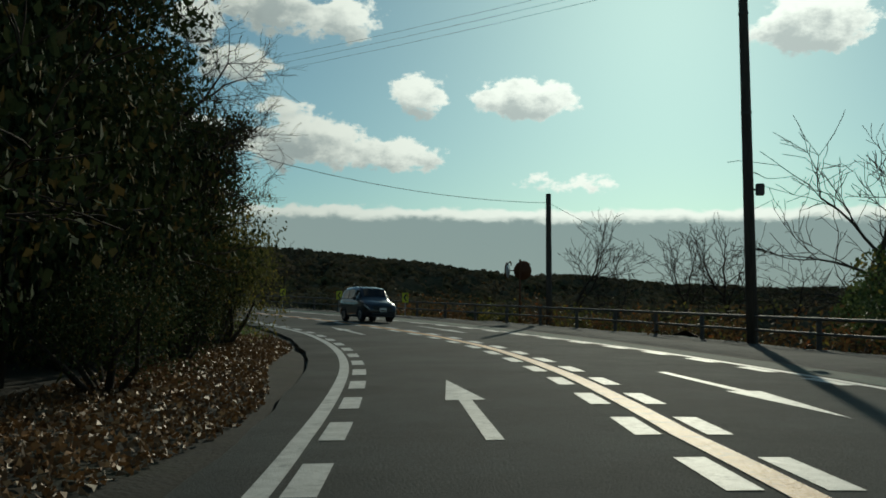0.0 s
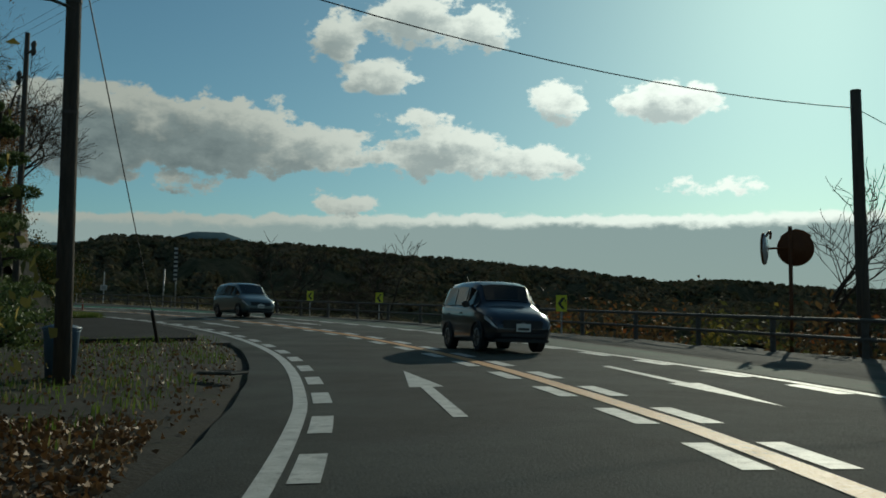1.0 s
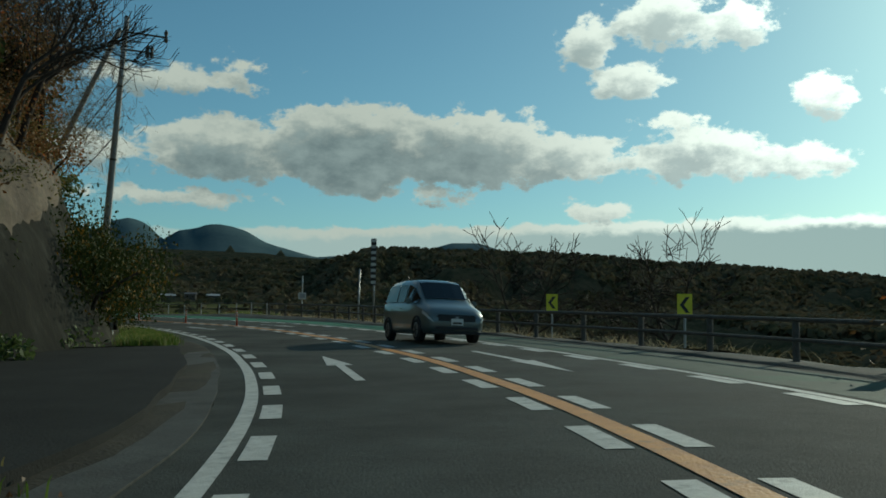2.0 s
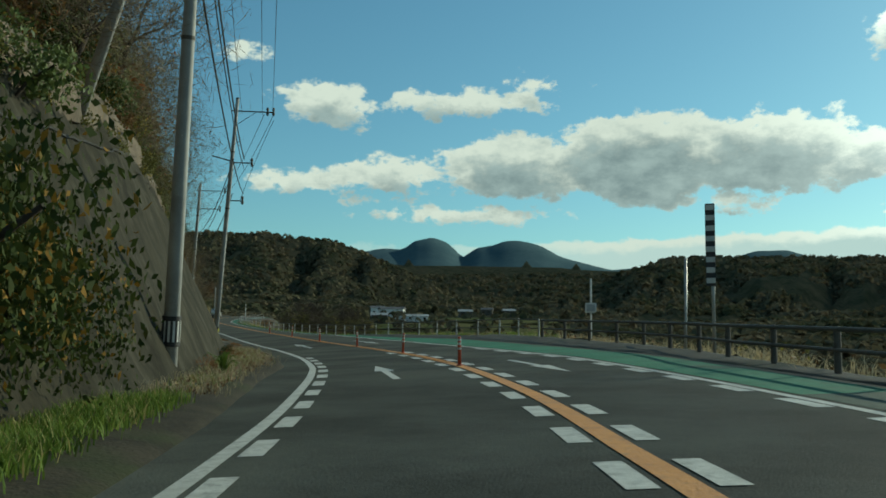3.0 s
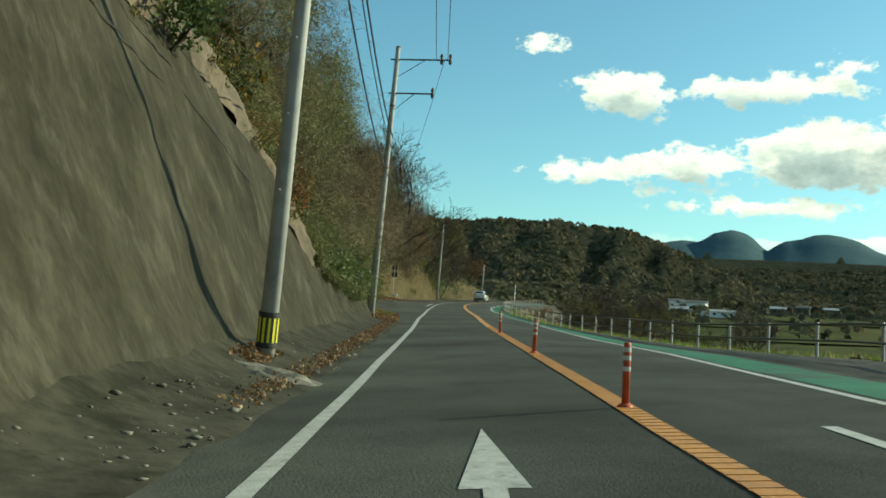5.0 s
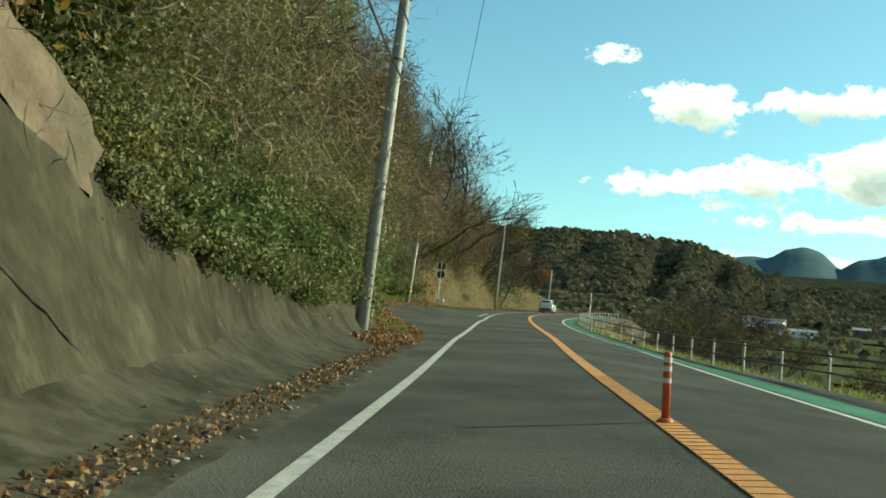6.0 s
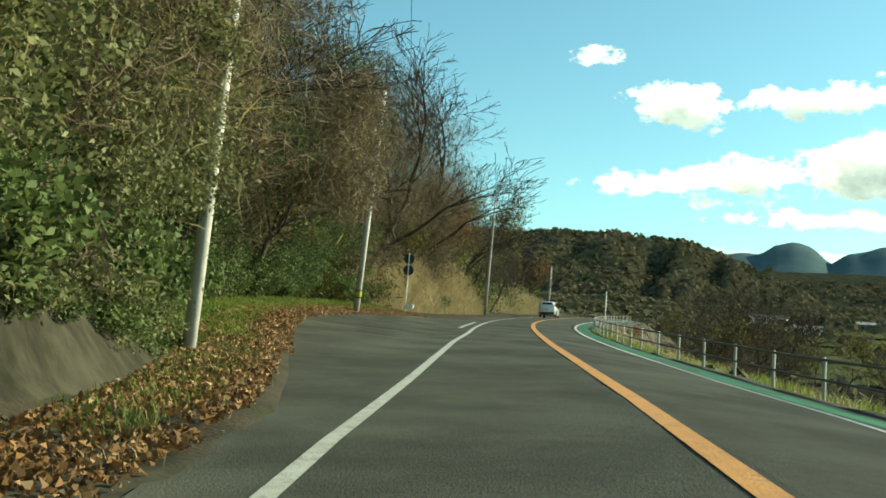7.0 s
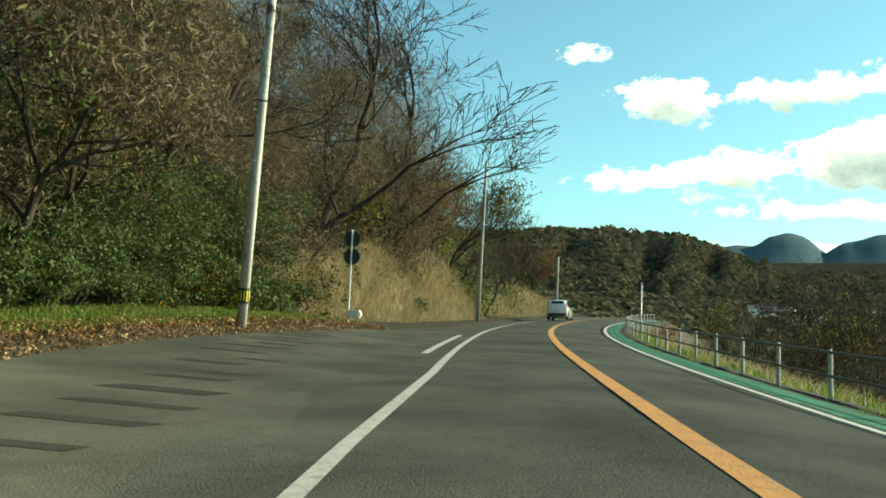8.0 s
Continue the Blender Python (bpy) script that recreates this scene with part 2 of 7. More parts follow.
SOIL = surface("soil and litter", (0.025, 0.02, 0.012), (0.085, 0.062, 0.036), 0.8, 0.95, 0.9, 14.0, 0.6, patch=((0.05, 0.075, 0.025), 0.5, 0.6))
VERGE = surface("verge earth", (0.020, 0.017, 0.011), (0.085, 0.068, 0.043), 1.0, 0.95, 0.9, 16.0, 0.6, patch=((0.05, 0.065, 0.02), 0.35, 0.6), spec=0.2, grit=1.0)
GRAVEL = surface("gritty shoulder", (0.05, 0.048, 0.04), (0.12, 0.112, 0.095), 0.7, 0.9, 0.7, 30.0, 0.6, patch=((0.05, 0.058, 0.032), 0.4, 0.6), spec=0.2, grit=1.0)
POLE = surface("pole concrete", (0.24, 0.24, 0.23), (0.40, 0.40, 0.38), 2.0, 0.75, 0.15, 40.0, 0.6, patch=((0.17, 0.165, 0.15), 1.5, 0.5))
WOOD = surface("tarred wood", (0.045, 0.035, 0.028), (0.12, 0.095, 0.07), 3.0, 0.9, 0.5, 30.0, 0.6, stretch=(6, 6, 0.5))
STEEL = surface("galvanised steel", (0.30, 0.31, 0.31), (0.46, 0.46, 0.45), 4.0, 0.5, 0.1, 50.0, 0.6, metal=0.6)
DULL_STEEL = surface("dull painted steel", (0.06, 0.054, 0.046), (0.15, 0.138, 0.12), 3.0, 0.7, 0.15, 50.0, 0.6, patch=((0.10, 0.055, 0.03), 3.0, 0.4), spec=0.25)
WHITE_PAINT = surface("white paint", (0.55, 0.55, 0.53), (0.78, 0.78, 0.75), 3.0, 0.55, 0.1, 40.0, 0.6, patch=((0.35, 0.33, 0.29), 3.0, 0.4))
BLACK = surface("black plastic", (0.014, 0.014, 0.015), (0.035, 0.035, 0.035), 5.0, 0.6, 0.1, 60.0)
YELLOW = surface("sign yellow", (0.62, 0.56, 0.02), (0.80, 0.74, 0.05), 4.0, 0.45, 0.05, 50.0)
RUBBER_ORANGE = surface("orange rubber", (0.34, 0.055, 0.025), (0.52, 0.10, 0.04), 6.0, 0.55, 0.1, 50.0, patch=((0.14, 0.04, 0.03), 8.0, 0.5))
MIRROR_ORANGE = surface("orange enamel", (0.085, 0.035, 0.016), (0.15, 0.06, 0.026), 4.0, 0.6, 0.05, 50.0, spec=0.2)
REFLECT = surface("reflective band", (0.45, 0.45, 0.43), (0.62, 0.62, 0.59), 8.0, 0.4, 0.0, 60.0, patch=((0.25, 0.22, 0.2), 8.0, 0.4))
WIRE = surface("cable", (0.015, 0.015, 0.016), (0.03, 0.03, 0.03), 5.0, 0.6, 0.0)
BARK = surface("bark", (0.024, 0.019, 0.014), (0.085, 0.066, 0.050), 2.5, 0.95, 0.6, 22.0, 0.6, stretch=(4, 4, 1), spec=0.2)
PALE_BARK = surface("pale bark", (0.035, 0.029, 0.022), (0.11, 0.092, 0.072), 2.5, 0.95, 0.5, 22.0, 0.6, stretch=(4, 4, 1), spec=0.2)
LEAF_DARK = leafy("evergreen leaf", (0.033, 0.063, 0.020), (0.145, 0.19, 0.068), 0.3, 0.6, None, 0.9, 0.6, 0.2)
# darker, duller copy of the evergreen leaf, with shade put into its colour
LEAF_SHADE = leafy("evergreen leaf darkened as shade", (0.020, 0.034, 0.014), (0.080, 0.098, 0.042), 0.15, 0.8, (0.14, 0.105, 0.04), 0.9, 0.6, 0.06)
# lighter, yellower copy of the evergreen leaf: sunlight is put into its colour
LEAF_SUNLIT = leafy("sunlit hedge leaf", (0.048, 0.068, 0.026), (0.245, 0.250, 0.110), 0.33, 0.55, None, 0.9, 0.6, 0.25)
LEAF_MIX = leafy("mixed leaf", (0.018, 0.032, 0.009), (0.07, 0.088, 0.024), 0.2, 0.7, (0.22, 0.13, 0.025), 0.9, 0.6, 0.1)
LEAF_BROWN = leafy("withered leaf", (0.09, 0.05, 0.022), (0.24, 0.15, 0.06), 0.3, 0.7, (0.30, 0.10, 0.03))
LEAF_OLIVE = leafy("olive leaf", (0.055, 0.064, 0.019), (0.175, 0.168, 0.056), 0.3, 0.7, (0.30, 0.24, 0.05), 0.9, 0.6, 0.1)
LITTER = leafy("fallen leaf", (0.07, 0.036, 0.014), (0.27, 0.155, 0.07), 0.15, 0.55, (0.36, 0.25, 0.14))
GRASS = leafy("grass blade", (0.055, 0.105, 0.018), (0.19, 0.26, 0.055), 0.35, 0.6, (0.32, 0.28, 0.12), 0.9, 0.6, 0.1)
DRY = leafy("dry grass blade", (0.24, 0.20, 0.11), (0.56, 0.49, 0.33), 0.3, 0.8, None, 0.9, 0.6, 0.1)
GLASS = glassy("tinted glass", (0.010, 0.012, 0.013), 0.08, 0.0)
LAMP_GLASS = glassy("lamp glass", (0.55, 0.56, 0.57), 0.12)
RED_GLASS = glassy("red lamp glass", (0.30, 0.012, 0.010), 0.15)
TYRE = surface("tyre rubber", (0.012, 0.012, 0.012), (0.03, 0.03, 0.03), 5.0, 0.85, 0.3, 50.0)
RIM = surface("alloy rim", (0.25, 0.25, 0.26), (0.42, 0.42, 0.43), 4.0, 0.35, 0.05, 50.0, metal=0.8)
PLATE = surface("plate", (0.65, 0.65, 0.62), (0.75, 0.75, 0.72), 4.0, 0.5, 0.0)


def car_paint(name, colour):
    m = glassy(name, colour, 0.32)
    p = m.node_tree.nodes["Principled BSDF"]
    p.inputs["Metallic"].default_value = 0.35
    p.inputs["Coat Weight"].default_value, p.inputs["Coat Roughness"].default_value = 1.0, 0.06
    g = m.node_tree
    n, mixn = g.nodes.new("ShaderNodeTexNoise"), g.nodes.new("ShaderNodeMapRange")
    n.inputs["Scale"].default_value = 4.0
    g.links.new(n.outputs["Fac"], mixn.inputs["Value"])
    mixn.inputs["To Min"].default_value, mixn.inputs["To Max"].default_value = 0.24, 0.44
    g.links.new(mixn.outputs[0], p.inputs["Roughness"])
    return m

FAR_CROWN = leafy("far crowns", (0.046, 0.058, 0.031), (0.165, 0.137, 0.092), 0.2, 1.0, None, 0.022, 0.2, 0.0)
CRACK = surface("damp crack", (0.008, 0.007, 0.006), (0.02, 0.018, 0.014), 2.0, 0.9, 0.3, 20.0)
SCRATCH = surface("pale scrape", (0.20, 0.195, 0.17), (0.36, 0.35, 0.31), 4.0, 0.9, 0.3, 30.0)
TWIGS = leafy("twig tangle", (0.080, 0.066, 0.047), (0.275, 0.225, 0.160), 0.2, 0.9, (0.20, 0.175, 0.075), 0.25, 0.5, 0.0)
LOW_WALL = surface("mossy concrete", (0.024, 0.022, 0.015), (0.098, 0.089, 0.064), 0.9, 0.95, 1.0, 4.0, 0.44, patch=((0.025, 0.027, 0.014), 1.1, 0.8), stretch=(1.0, 1.0, 0.6), spec=0.1, grit=1.0)
BLOTCHED = surface("blotched pale pole", (0.36, 0.35, 0.32), (0.66, 0.65, 0.61), 3.0, 0.8, 0.2, 30.0, 0.6, patch=((0.075, 0.06, 0.042), 1.5, 1.0), spec=0.2)
FADED = surface("faded old paint", (0.09, 0.08, 0.06), (0.24, 0.215, 0.16), 3.0, 0.8, 0.3, 30.0, 0.5, patch=((0.06, 0.06, 0.05), 3.0, 0.8), spec=0.1)

# ---- the road's plan: stations u, about 21 m apart, and metres l to the right of the driven line ----
SPINE_A = [(-2.33, -31.31, -0.76), (-0.59, -20.96, -0.5), (0.18, -10.49, -0.25), (0.0, 0.0, 0.0), (-1.03, 10.45, 0.25), (-3.03, 21.26, 0.49), (-6.23, 31.78, 0.8), (-10.56, 41.88, 1.15),
           (-16.41, 51.48, 1.55), (-23.37, 59.66, 1.93), (-31.36, 66.84, 2.23), (-39.92, 73.34, 2.49), (-48.59, 79.26, 2.68), (-57.6, 84.64, 2.89), (-67.15, 89.58, 3.17), (-76.8, 94.33, 3.51)]
SPINE_B = [(-86.46, 99.05, 3.87), (-95.88, 103.67, 4.24), (-105.3, 108.32, 4.62), (-114.73, 112.93, 5.03), (-124.17, 117.54, 5.44), (-133.57, 122.2, 5.85), (-142.88, 127.06, 6.25), (-152.07, 132.14, 6.66), (-161.08, 137.53, 7.06), (-169.91, 143.2, 7.46), (-178.54, 149.2, 7.87), (-186.93, 155.5, 8.27), (-195.09, 162.12, 8.68), (-202.92, 169.1, 9.08), (-210.42, 176.45, 9.49)]
SPINE = np.array(SPINE_A + SPINE_B)
U0, U1 = -1.5, 13.5


def table(*pairs):
    us, vs = np.array(pairs, float).T
    return lambda u: np.interp(u, us, vs)


BANK_L = table((0, 1.5), (1, 2), (3, 2), (4, 3), (5, 4.3), (6, 5.3), (6.5, 4.8), (7.2, 3.5), (8, 2), (10, 1))
BANK_R = table((0, 0.5), (1, 0.5), (3, 1.2), (4, 2.3), (5.2, 3.8), (6, 1.5), (6.5, -1.5), (8, -5), (10, -5))
CROWN = 1.95
EDGE_L = table((-1.5, -1.2), (0.4, -1.13), (0.8, -1.0), (1.1, -0.93), (1.5, -0.9), (2.0, -1.25), (2.66, -1.77), (2.9, -1.9), (3.15, -1.93), (3.4, -1.8), (3.77, -1.57), (3.97, -1.4), (4.2, -1.28), (4.6, -1.27), (5, -1.34),
               (5.5, -1.42), (5.9, -1.43), (6.7, -1.30), (6.9, -1.31), (7.4, -1.40), (7.75, -1.29), (8.4, -1.18), (8.8, -0.97), (10, -1.0), (14, -1.2))
CENTRE = table((-1.5, 2.1), (0.4, 2.22), (0.7, 2.55), (1.1, 2.85), (1.4, 2.8), (2, 2.2), (2.63, 1.72), (3, 1.62), (3.4, 1.8), (3.65, 2.02), (4, 2.23), (4.4, 2.28), (5, 2.03), (5.4, 1.88),
               (5.9, 1.8), (6.7, 1.74), (7.1, 1.77), (7.6, 1.88), (8.4, 1.82), (8.9, 1.87), (14, 1.9))
EDGE_R = table((-1.5, 6.2), (0, 6.3), (1, 6.6), (1.6, 6.2), (2.2, 5.5), (2.8, 5.07), (3.1, 5.1), (3.6, 5.3), (4.2, 5.75), (4.7, 5.4), (5.1, 4.97), (5.6, 4.97), (7, 5.02), (7.7, 5.2), (8.2, 4.82), (8.6, 4.56), (9.1, 4.5), (14, 5))
PAVED_L = table((-1.5, -1.9), (0, -1.7), (0.9, -1.7), (1.6, -1.75), (2.4, -2.0), (2.7, -2.3), (3.3, -2.5), (3.7, -2.65), (4.0, -2.6), (4.3, -2.2), (5, -2.3), (5.5, -2.2), (6.7, -2.13), (7.2, -2.2), (7.5, -2.55), (7.7, -3.3),
                (7.95, -4.4), (8.3, -5.9), (8.7, -7.2), (9.06, -7.1), (9.3, -6.4), (9.7, -5.2), (10, -3.9), (10.4, -3), (14, -2.6))
GREEN_OUT = table((-1.5, 7.8), (0, 7.7), (2, 7.3), (3, 7.0), (3.7, 7.1), (4.2, 7.8), (5, 7.5), (5.7, 6.35), (7, 6.2), (8, 5.95), (8.8, 5.5), (10, 5.4), (14, 5.8))
FENCE = table((-1.5, 12.5), (0, 12), (1, 11.4), (1.6, 10.8), (2.2, 9.4), (2.6, 8.5), (3.2, 7.75), (3.6, 7.85), (4, 8.6), (4.2, 9.4), (4.5, 10.2), (5.3, 10.6), (6, 9.1), (6.8, 8.2), (7.5, 7), (8.2, 6.4), (8.8, 5.75), (9.4, 5.9), (14, 6.2))
FOOT = table((-1.5, -30), (2.0, -26), (2.5, -13), (2.9, -7), (3.2, -4.8), (3.5, -4.1), (4, -3.9), (4.7, -4.0), (5.0, -3.8), (5.3, -3.6), (5.6, -3.7), (5.85, -3.75), (6.1, -3.65), (6.6, -3.6), (7.15, -3.6), (7.35, -3.9), (7.55, -4.6), (7.75, -5.6), (7.92, -7.0), (8.5, -10.5), (9.2, -11.5), (9.7, -9), (10.2, -6.5), (11, -5), (14, -4.6))
WALL_H = table((2.6, 0.3), (2.9, 2), (3.2, 4.2), (3.5, 5.5), (4.2, 7), (5, 8.5), (5.6, 8.2), (6.1, 7.3), (6.3, 5.2), (6.475, 2.8), (6.6, 2.1), (6.75, 1.9), (6.9, 1.6), (7.1, 1.5), (7.3, 1.7), (7.48, 1.5), (7.56, 1.2), (7.7, 0.35), (7.85, 0.15), (8.0, 0.15))
LEAN = table((4.7, 0.43), (5.0, 0.46), (5.3, 0.44), (5.6, 0.39), (5.9, 0.37), (6.8, 0.37))
LAYBY = table((7.7, 0), (8.3, 0.09), (9.6, 0.09), (10.2, 0))  # how steeply the lay-by climbs away from the lane


def spine(u):
    """The driven line at stations u, as a cubic through the plan's points: places and unit ways ahead."""
    u = np.atleast_1d(np.asarray(u, float))
    f = np.clip((u - U0) / 0.5, 0, len(SPINE) - 1.001)
    i = f.astype(int)
    f = (f - i)[:, None]
    p = [SPINE[np.clip(i + k, 0, len(SPINE) - 1)] for k in (-1, 0, 1, 2)]
    place = 0.5 * (2 * p[1] + (p[2] - p[0]) * f + (2 * p[0] - 5 * p[1] + 4 * p[2] - p[3]) * f**2 + (3 * p[1] - p[0] - 3 * p[2] + p[3]) * f**3)
    way = 0.5 * ((p[2] - p[0]) + 2 * (2 * p[0] - 5 * p[1] + 4 * p[2] - p[3]) * f + 3 * (3 * p[1] - p[0] - 3 * p[2] + p[3]) * f**2)
    return place, way / np.linalg.norm(way[:, :2], axis=1, keepdims=True)


def at(u, l, up=0.0):
    """The world places at stations u and offsets l, up metres over the road's plane."""
    u, l = np.broadcast_arrays(np.atleast_1d(np.asarray(u, float)), np.asarray(l, float))
    p, w = spine(u)
    z = p[:, 2] + np.tan(np.radians(BANK_L(u))) * np.clip(l, -7, CROWN) + np.tan(np.radians(BANK_R(u))) * np.clip(l - CROWN, 0, 12) + LAYBY(u) * np.clip(-l - 2.2, 0, 5) + up
    return np.stack([p[:, 0] + w[:, 1] * l, p[:, 1] - w[:, 0] * l, z], 1)


def heading(u):
    w = spine(u)[1][0]
    return math.degrees(math.atan2(-w[0], w[1]))


def mesh_object(name, verts, faces, material, parent=None, smooth=False, label=""):
    me = bpy.data.meshes.new(name)
    me.from_pydata([tuple(map(float, v)) for v in verts], [], [tuple(map(int, f)) for f in faces])
    me.materials.append(material)
    if smooth:
        me.polygons.foreach_set("use_smooth", [True] * len(me.polygons))
    me.update()
    ob = new(name, me)
    if parent:
        ob.parent = parent
    if label:
        ob["label"] = label
    return ob


def part(name, bm, material, parent, label="", smooth=False):
    """Links a bmesh as one mesh object under a thing or a part."""
    bmesh.ops.recalc_face_normals(bm, faces=bm.faces)
    me = bpy.data.meshes.new(name)
    bm.to_mesh(me)
    bm.free()
    me.materials.append(material)
    if smooth:
        me.polygons.foreach_set("use_smooth", [True] * len(me.polygons))
    ob = new(name, me)
    ob.parent = parent
    if label:
        ob["label"] = label
    return ob


def thing(name, label, category, group="", kind="", m=None):
    ob = tagged(new(name), label, category, group, kind)
    if m is not None:
        ob.matrix_basis = m
    return ob


def grid(rows, cols):
    k = np.arange(rows - 1)[:, None] * cols + np.arange(cols - 1)
    return np.stack([k, k + 1, k + cols + 1, k + cols], -1).reshape(-1, 4)


def ribbon(name, us, inner, outer, up, material, parent=None, label="", cols=2, thick=0.0, ragged=0.0):
    """A strip along the road between two offsets; with thick, its edges go down by that much."""
    us = np.asarray(us, float)
    fr = np.linspace(0, 1, cols)
    a, b = (np.array([f(u) if callable(f) else f for u in us], float) for f in (inner, outer))
    if ragged:
        a = a + np.array([noise.noise((u * 9.0, 3.1, 0)) * ragged for u in us])
        b = b + np.array([noise.noise((u * 9.0, 7.7, 0)) * ragged for u in us])
    l = a[:, None] + (b - a)[:, None] * fr
    v = at(np.repeat(us, cols), l.ravel(), up)
    f = grid(len(us), cols)
    if thick:
        n = len(v)
        edge = [k * cols for k in range(len(us))], [k * cols + cols - 1 for k in range(len(us))]
        low = np.concatenate([v[edge[0]], v[edge[1]]]) - (0, 0, thick)
        v = np.concatenate([v, low])
        m = len(us)
        extra = [(edge[0][k], edge[0][k + 1], n + k + 1, n + k) for k in range(m - 1)] + [(edge[1][k + 1], edge[1][k], n + m + k, n + m + k + 1) for k in range(m - 1)]
        extra += [(edge[0][0], n, n + m, edge[1][0]), (edge[0][-1], edge[1][-1], n + 2 * m - 1, n + m - 1)]
        f = list(map(tuple, f)) + extra
    return mesh_object(name, v, f, material, parent, False, label)


def stations(a, b, step=0.04):
    return np.linspace(a, b, max(2, int(round((b - a) / step)) + 1))


# ---- far ground: one sheet from the road to the skyline ----
CENTRE_XY = np.array((-50.0, 70.0))
SKYLINE = table((-180, 4), (-90, 4), (-60, 2.6), (-20, 2.2), (-12.5, 2.4), (-6, 3.0), (-2.8, 2.9), (0.6, 3.3), (4, 3.75), (7.5, 4.0), (11, 4.35), (14.7, 4.55), (18, 4.9), (22, 5.1), (26, 5.2), (31, 5.35), (34, 4.95),
                (38, 5.15), (39, 5.3), (42, 5.35), (45, 5.4), (48.4, 5.4), (50, 5.55), (51.3, 6.0), (53, 6.4), (54.6, 6.45), (56.7, 6.75), (58.4, 6.57), (60.1, 6.7), (62, 6.5), (70, 6.4), (90, 7), (130, 6), (180, 4))
PEAKS = table((-180, 2), (20, 2), (24.4, 5.1), (26, 5.6), (27.7, 5.6), (29.4, 5.1), (36, 4.6), (38.3, 5.2), (39.1, 5.45), (39.6, 5.75), (40.2, 6.08), (41.0, 6.3), (41.7, 6.41), (42.4, 6.37), (43.1, 6.12), (43.5, 6.05), (44.1, 5.95), (44.9, 5.42), (45.1, 5.5), (45.5, 5.9), (45.95, 6.3), (46.4, 6.45),
              (46.88, 6.58), (47.2, 6.5), (47.9, 6.34), (48.6, 5.86), (48.8, 5.82), (49.6, 5.89), (50.2, 5.82), (51.0, 5.65), (53, 5.0), (70, 2), (180, 2))
RISE = table((0, -9), (60, -9), (150, -4.6), (300, -0.6), (420, 0.9), (560, 1.75), (800, 2.35), (1200, 2.8), (1800, 3.3), (2500, 4.2), (3200, 5.2))
HILLS = table((0, -9), (60, -9), (150, -4.6), (260, -1.6), (330, -0.4), (400, 0.15), (500, 0.6), (600, 1.15), (750, 2.0), (900, 2.9), (1020, 3.5))
SPUR_L = table((40, 0), (44, 0.8), (45.5, 2.4), (46.8, 3.6), (48.05, 4.4), (49.66, 5.1), (51.3, 5.8), (53, 6.4), (55, 7), (180, 8))  # the wooded spur that comes down into the valley
SPUR_R = table((-180, 8), (32, 6), (33.2, 5.0), (36, 4.15), (39, 3.15), (42.6, 1.9), (44, 1.0), (47, 0))


def hill_angles(az, r):
    """Angles over the eye's level of the valley floor with the hills behind it, and of the near spurs."""
    top = float(SKYLINE(az)) - 0.12
    back = float(RISE(min(r, 3200)))
    if back > 0:
        back *= top / 5.25
    az += 1.3 * noise.noise((az * 0.09, r * 0.004, 5.5)) * min(1.0, r / 500)
    near = -99.0
    gully = abs(noise.noise((az * 0.30, r * 0.0022, 2.6))) + 0.5 * abs(noise.noise((az * 0.75, r * 0.004, 9.1)))
    for spur, far in ((SPUR_L, 1560.0), (SPUR_R, 1020.0)):
        crest = min(top, float(spur(az)))
        rise = float(HILLS(min(r, far) * 1020.0 / far))
        h = rise if rise < 0 else crest * rise / 3.5
        if h > 0:
            h -= 1.5 * (0.55 - min(gully * 1.9, 0.9)) * min(1.0, h / 2.0) * min(1.0, max(0.0, (far - r) / 200))
            if r > far:
                h -= (r - far) / 260
        near = max(near, h)
    return top, back, near


def ground_z(x, y):
    """Height of the far ground, given as angles over the eye's level seen from the middle of the place."""
    dx, dy = x - CENTRE_XY[0], y - CENTRE_XY[1]
    r = math.hypot(dx, dy)
    az = math.degrees(math.atan2(-dx, dy))
    top, back, near = hill_angles(az, r)
    if back > 0:
        ridges = noise.ridged_multi_fractal((x * 0.0021, y * 0.0021, 0.3), 0.9, 2.1, 4, 0.9, 2.0) - 1.1
        back = back * 0.93 + ridges * 0.95 * min(1.0, max(0.0, (r - 700) / 600)) * (1.0 if r < 2400 else max(0.0, (3200 - r) / 800))
    el = min(max(near, back), top)
    if r > 3200:
        k = min((r - 3200) / 500, 1)
        el = top * (1 - k) + (top - 1.6) * k
        if r > 3700:
            k = (r - 3700) / 700
            el = (top - 1.6) * (1 - min(k, 1)) + float(PEAKS(az)) * min(k, 1)
            if r > 4400:
                el -= (r - 4400) / 200
    if r < 220:
        return 3.0 + max(-13.0, r * math.tan(radians(el)))
    return 3.0 + r * math.tan(radians(el))


def on_floor(az, r):
    """Whether a place belongs to the open valley floor."""
    top, back, near = hill_angles(az, r)
    return 250 < r < 700 and 36 < az < 51 and near < back + 0.35


FOREST = surface("wooded ground", (0.036, 0.042, 0.024), (0.105, 0.088, 0.056), 0.05, 1.0, 0.0, 0.22, 0.34, patch=((0.09, 0.072, 0.046), 0.008, 0.5), spec=0.0, grit=1.0)
# distance haze is put into the base colour of the far peaks
HAZY_MOUNTAIN = surface("mountain woods with haze in the colour", (0.055, 0.092, 0.108), (0.085, 0.128, 0.142), 0.006, 1.0, 0.0, 0.05, 0.5, spec=0.0)


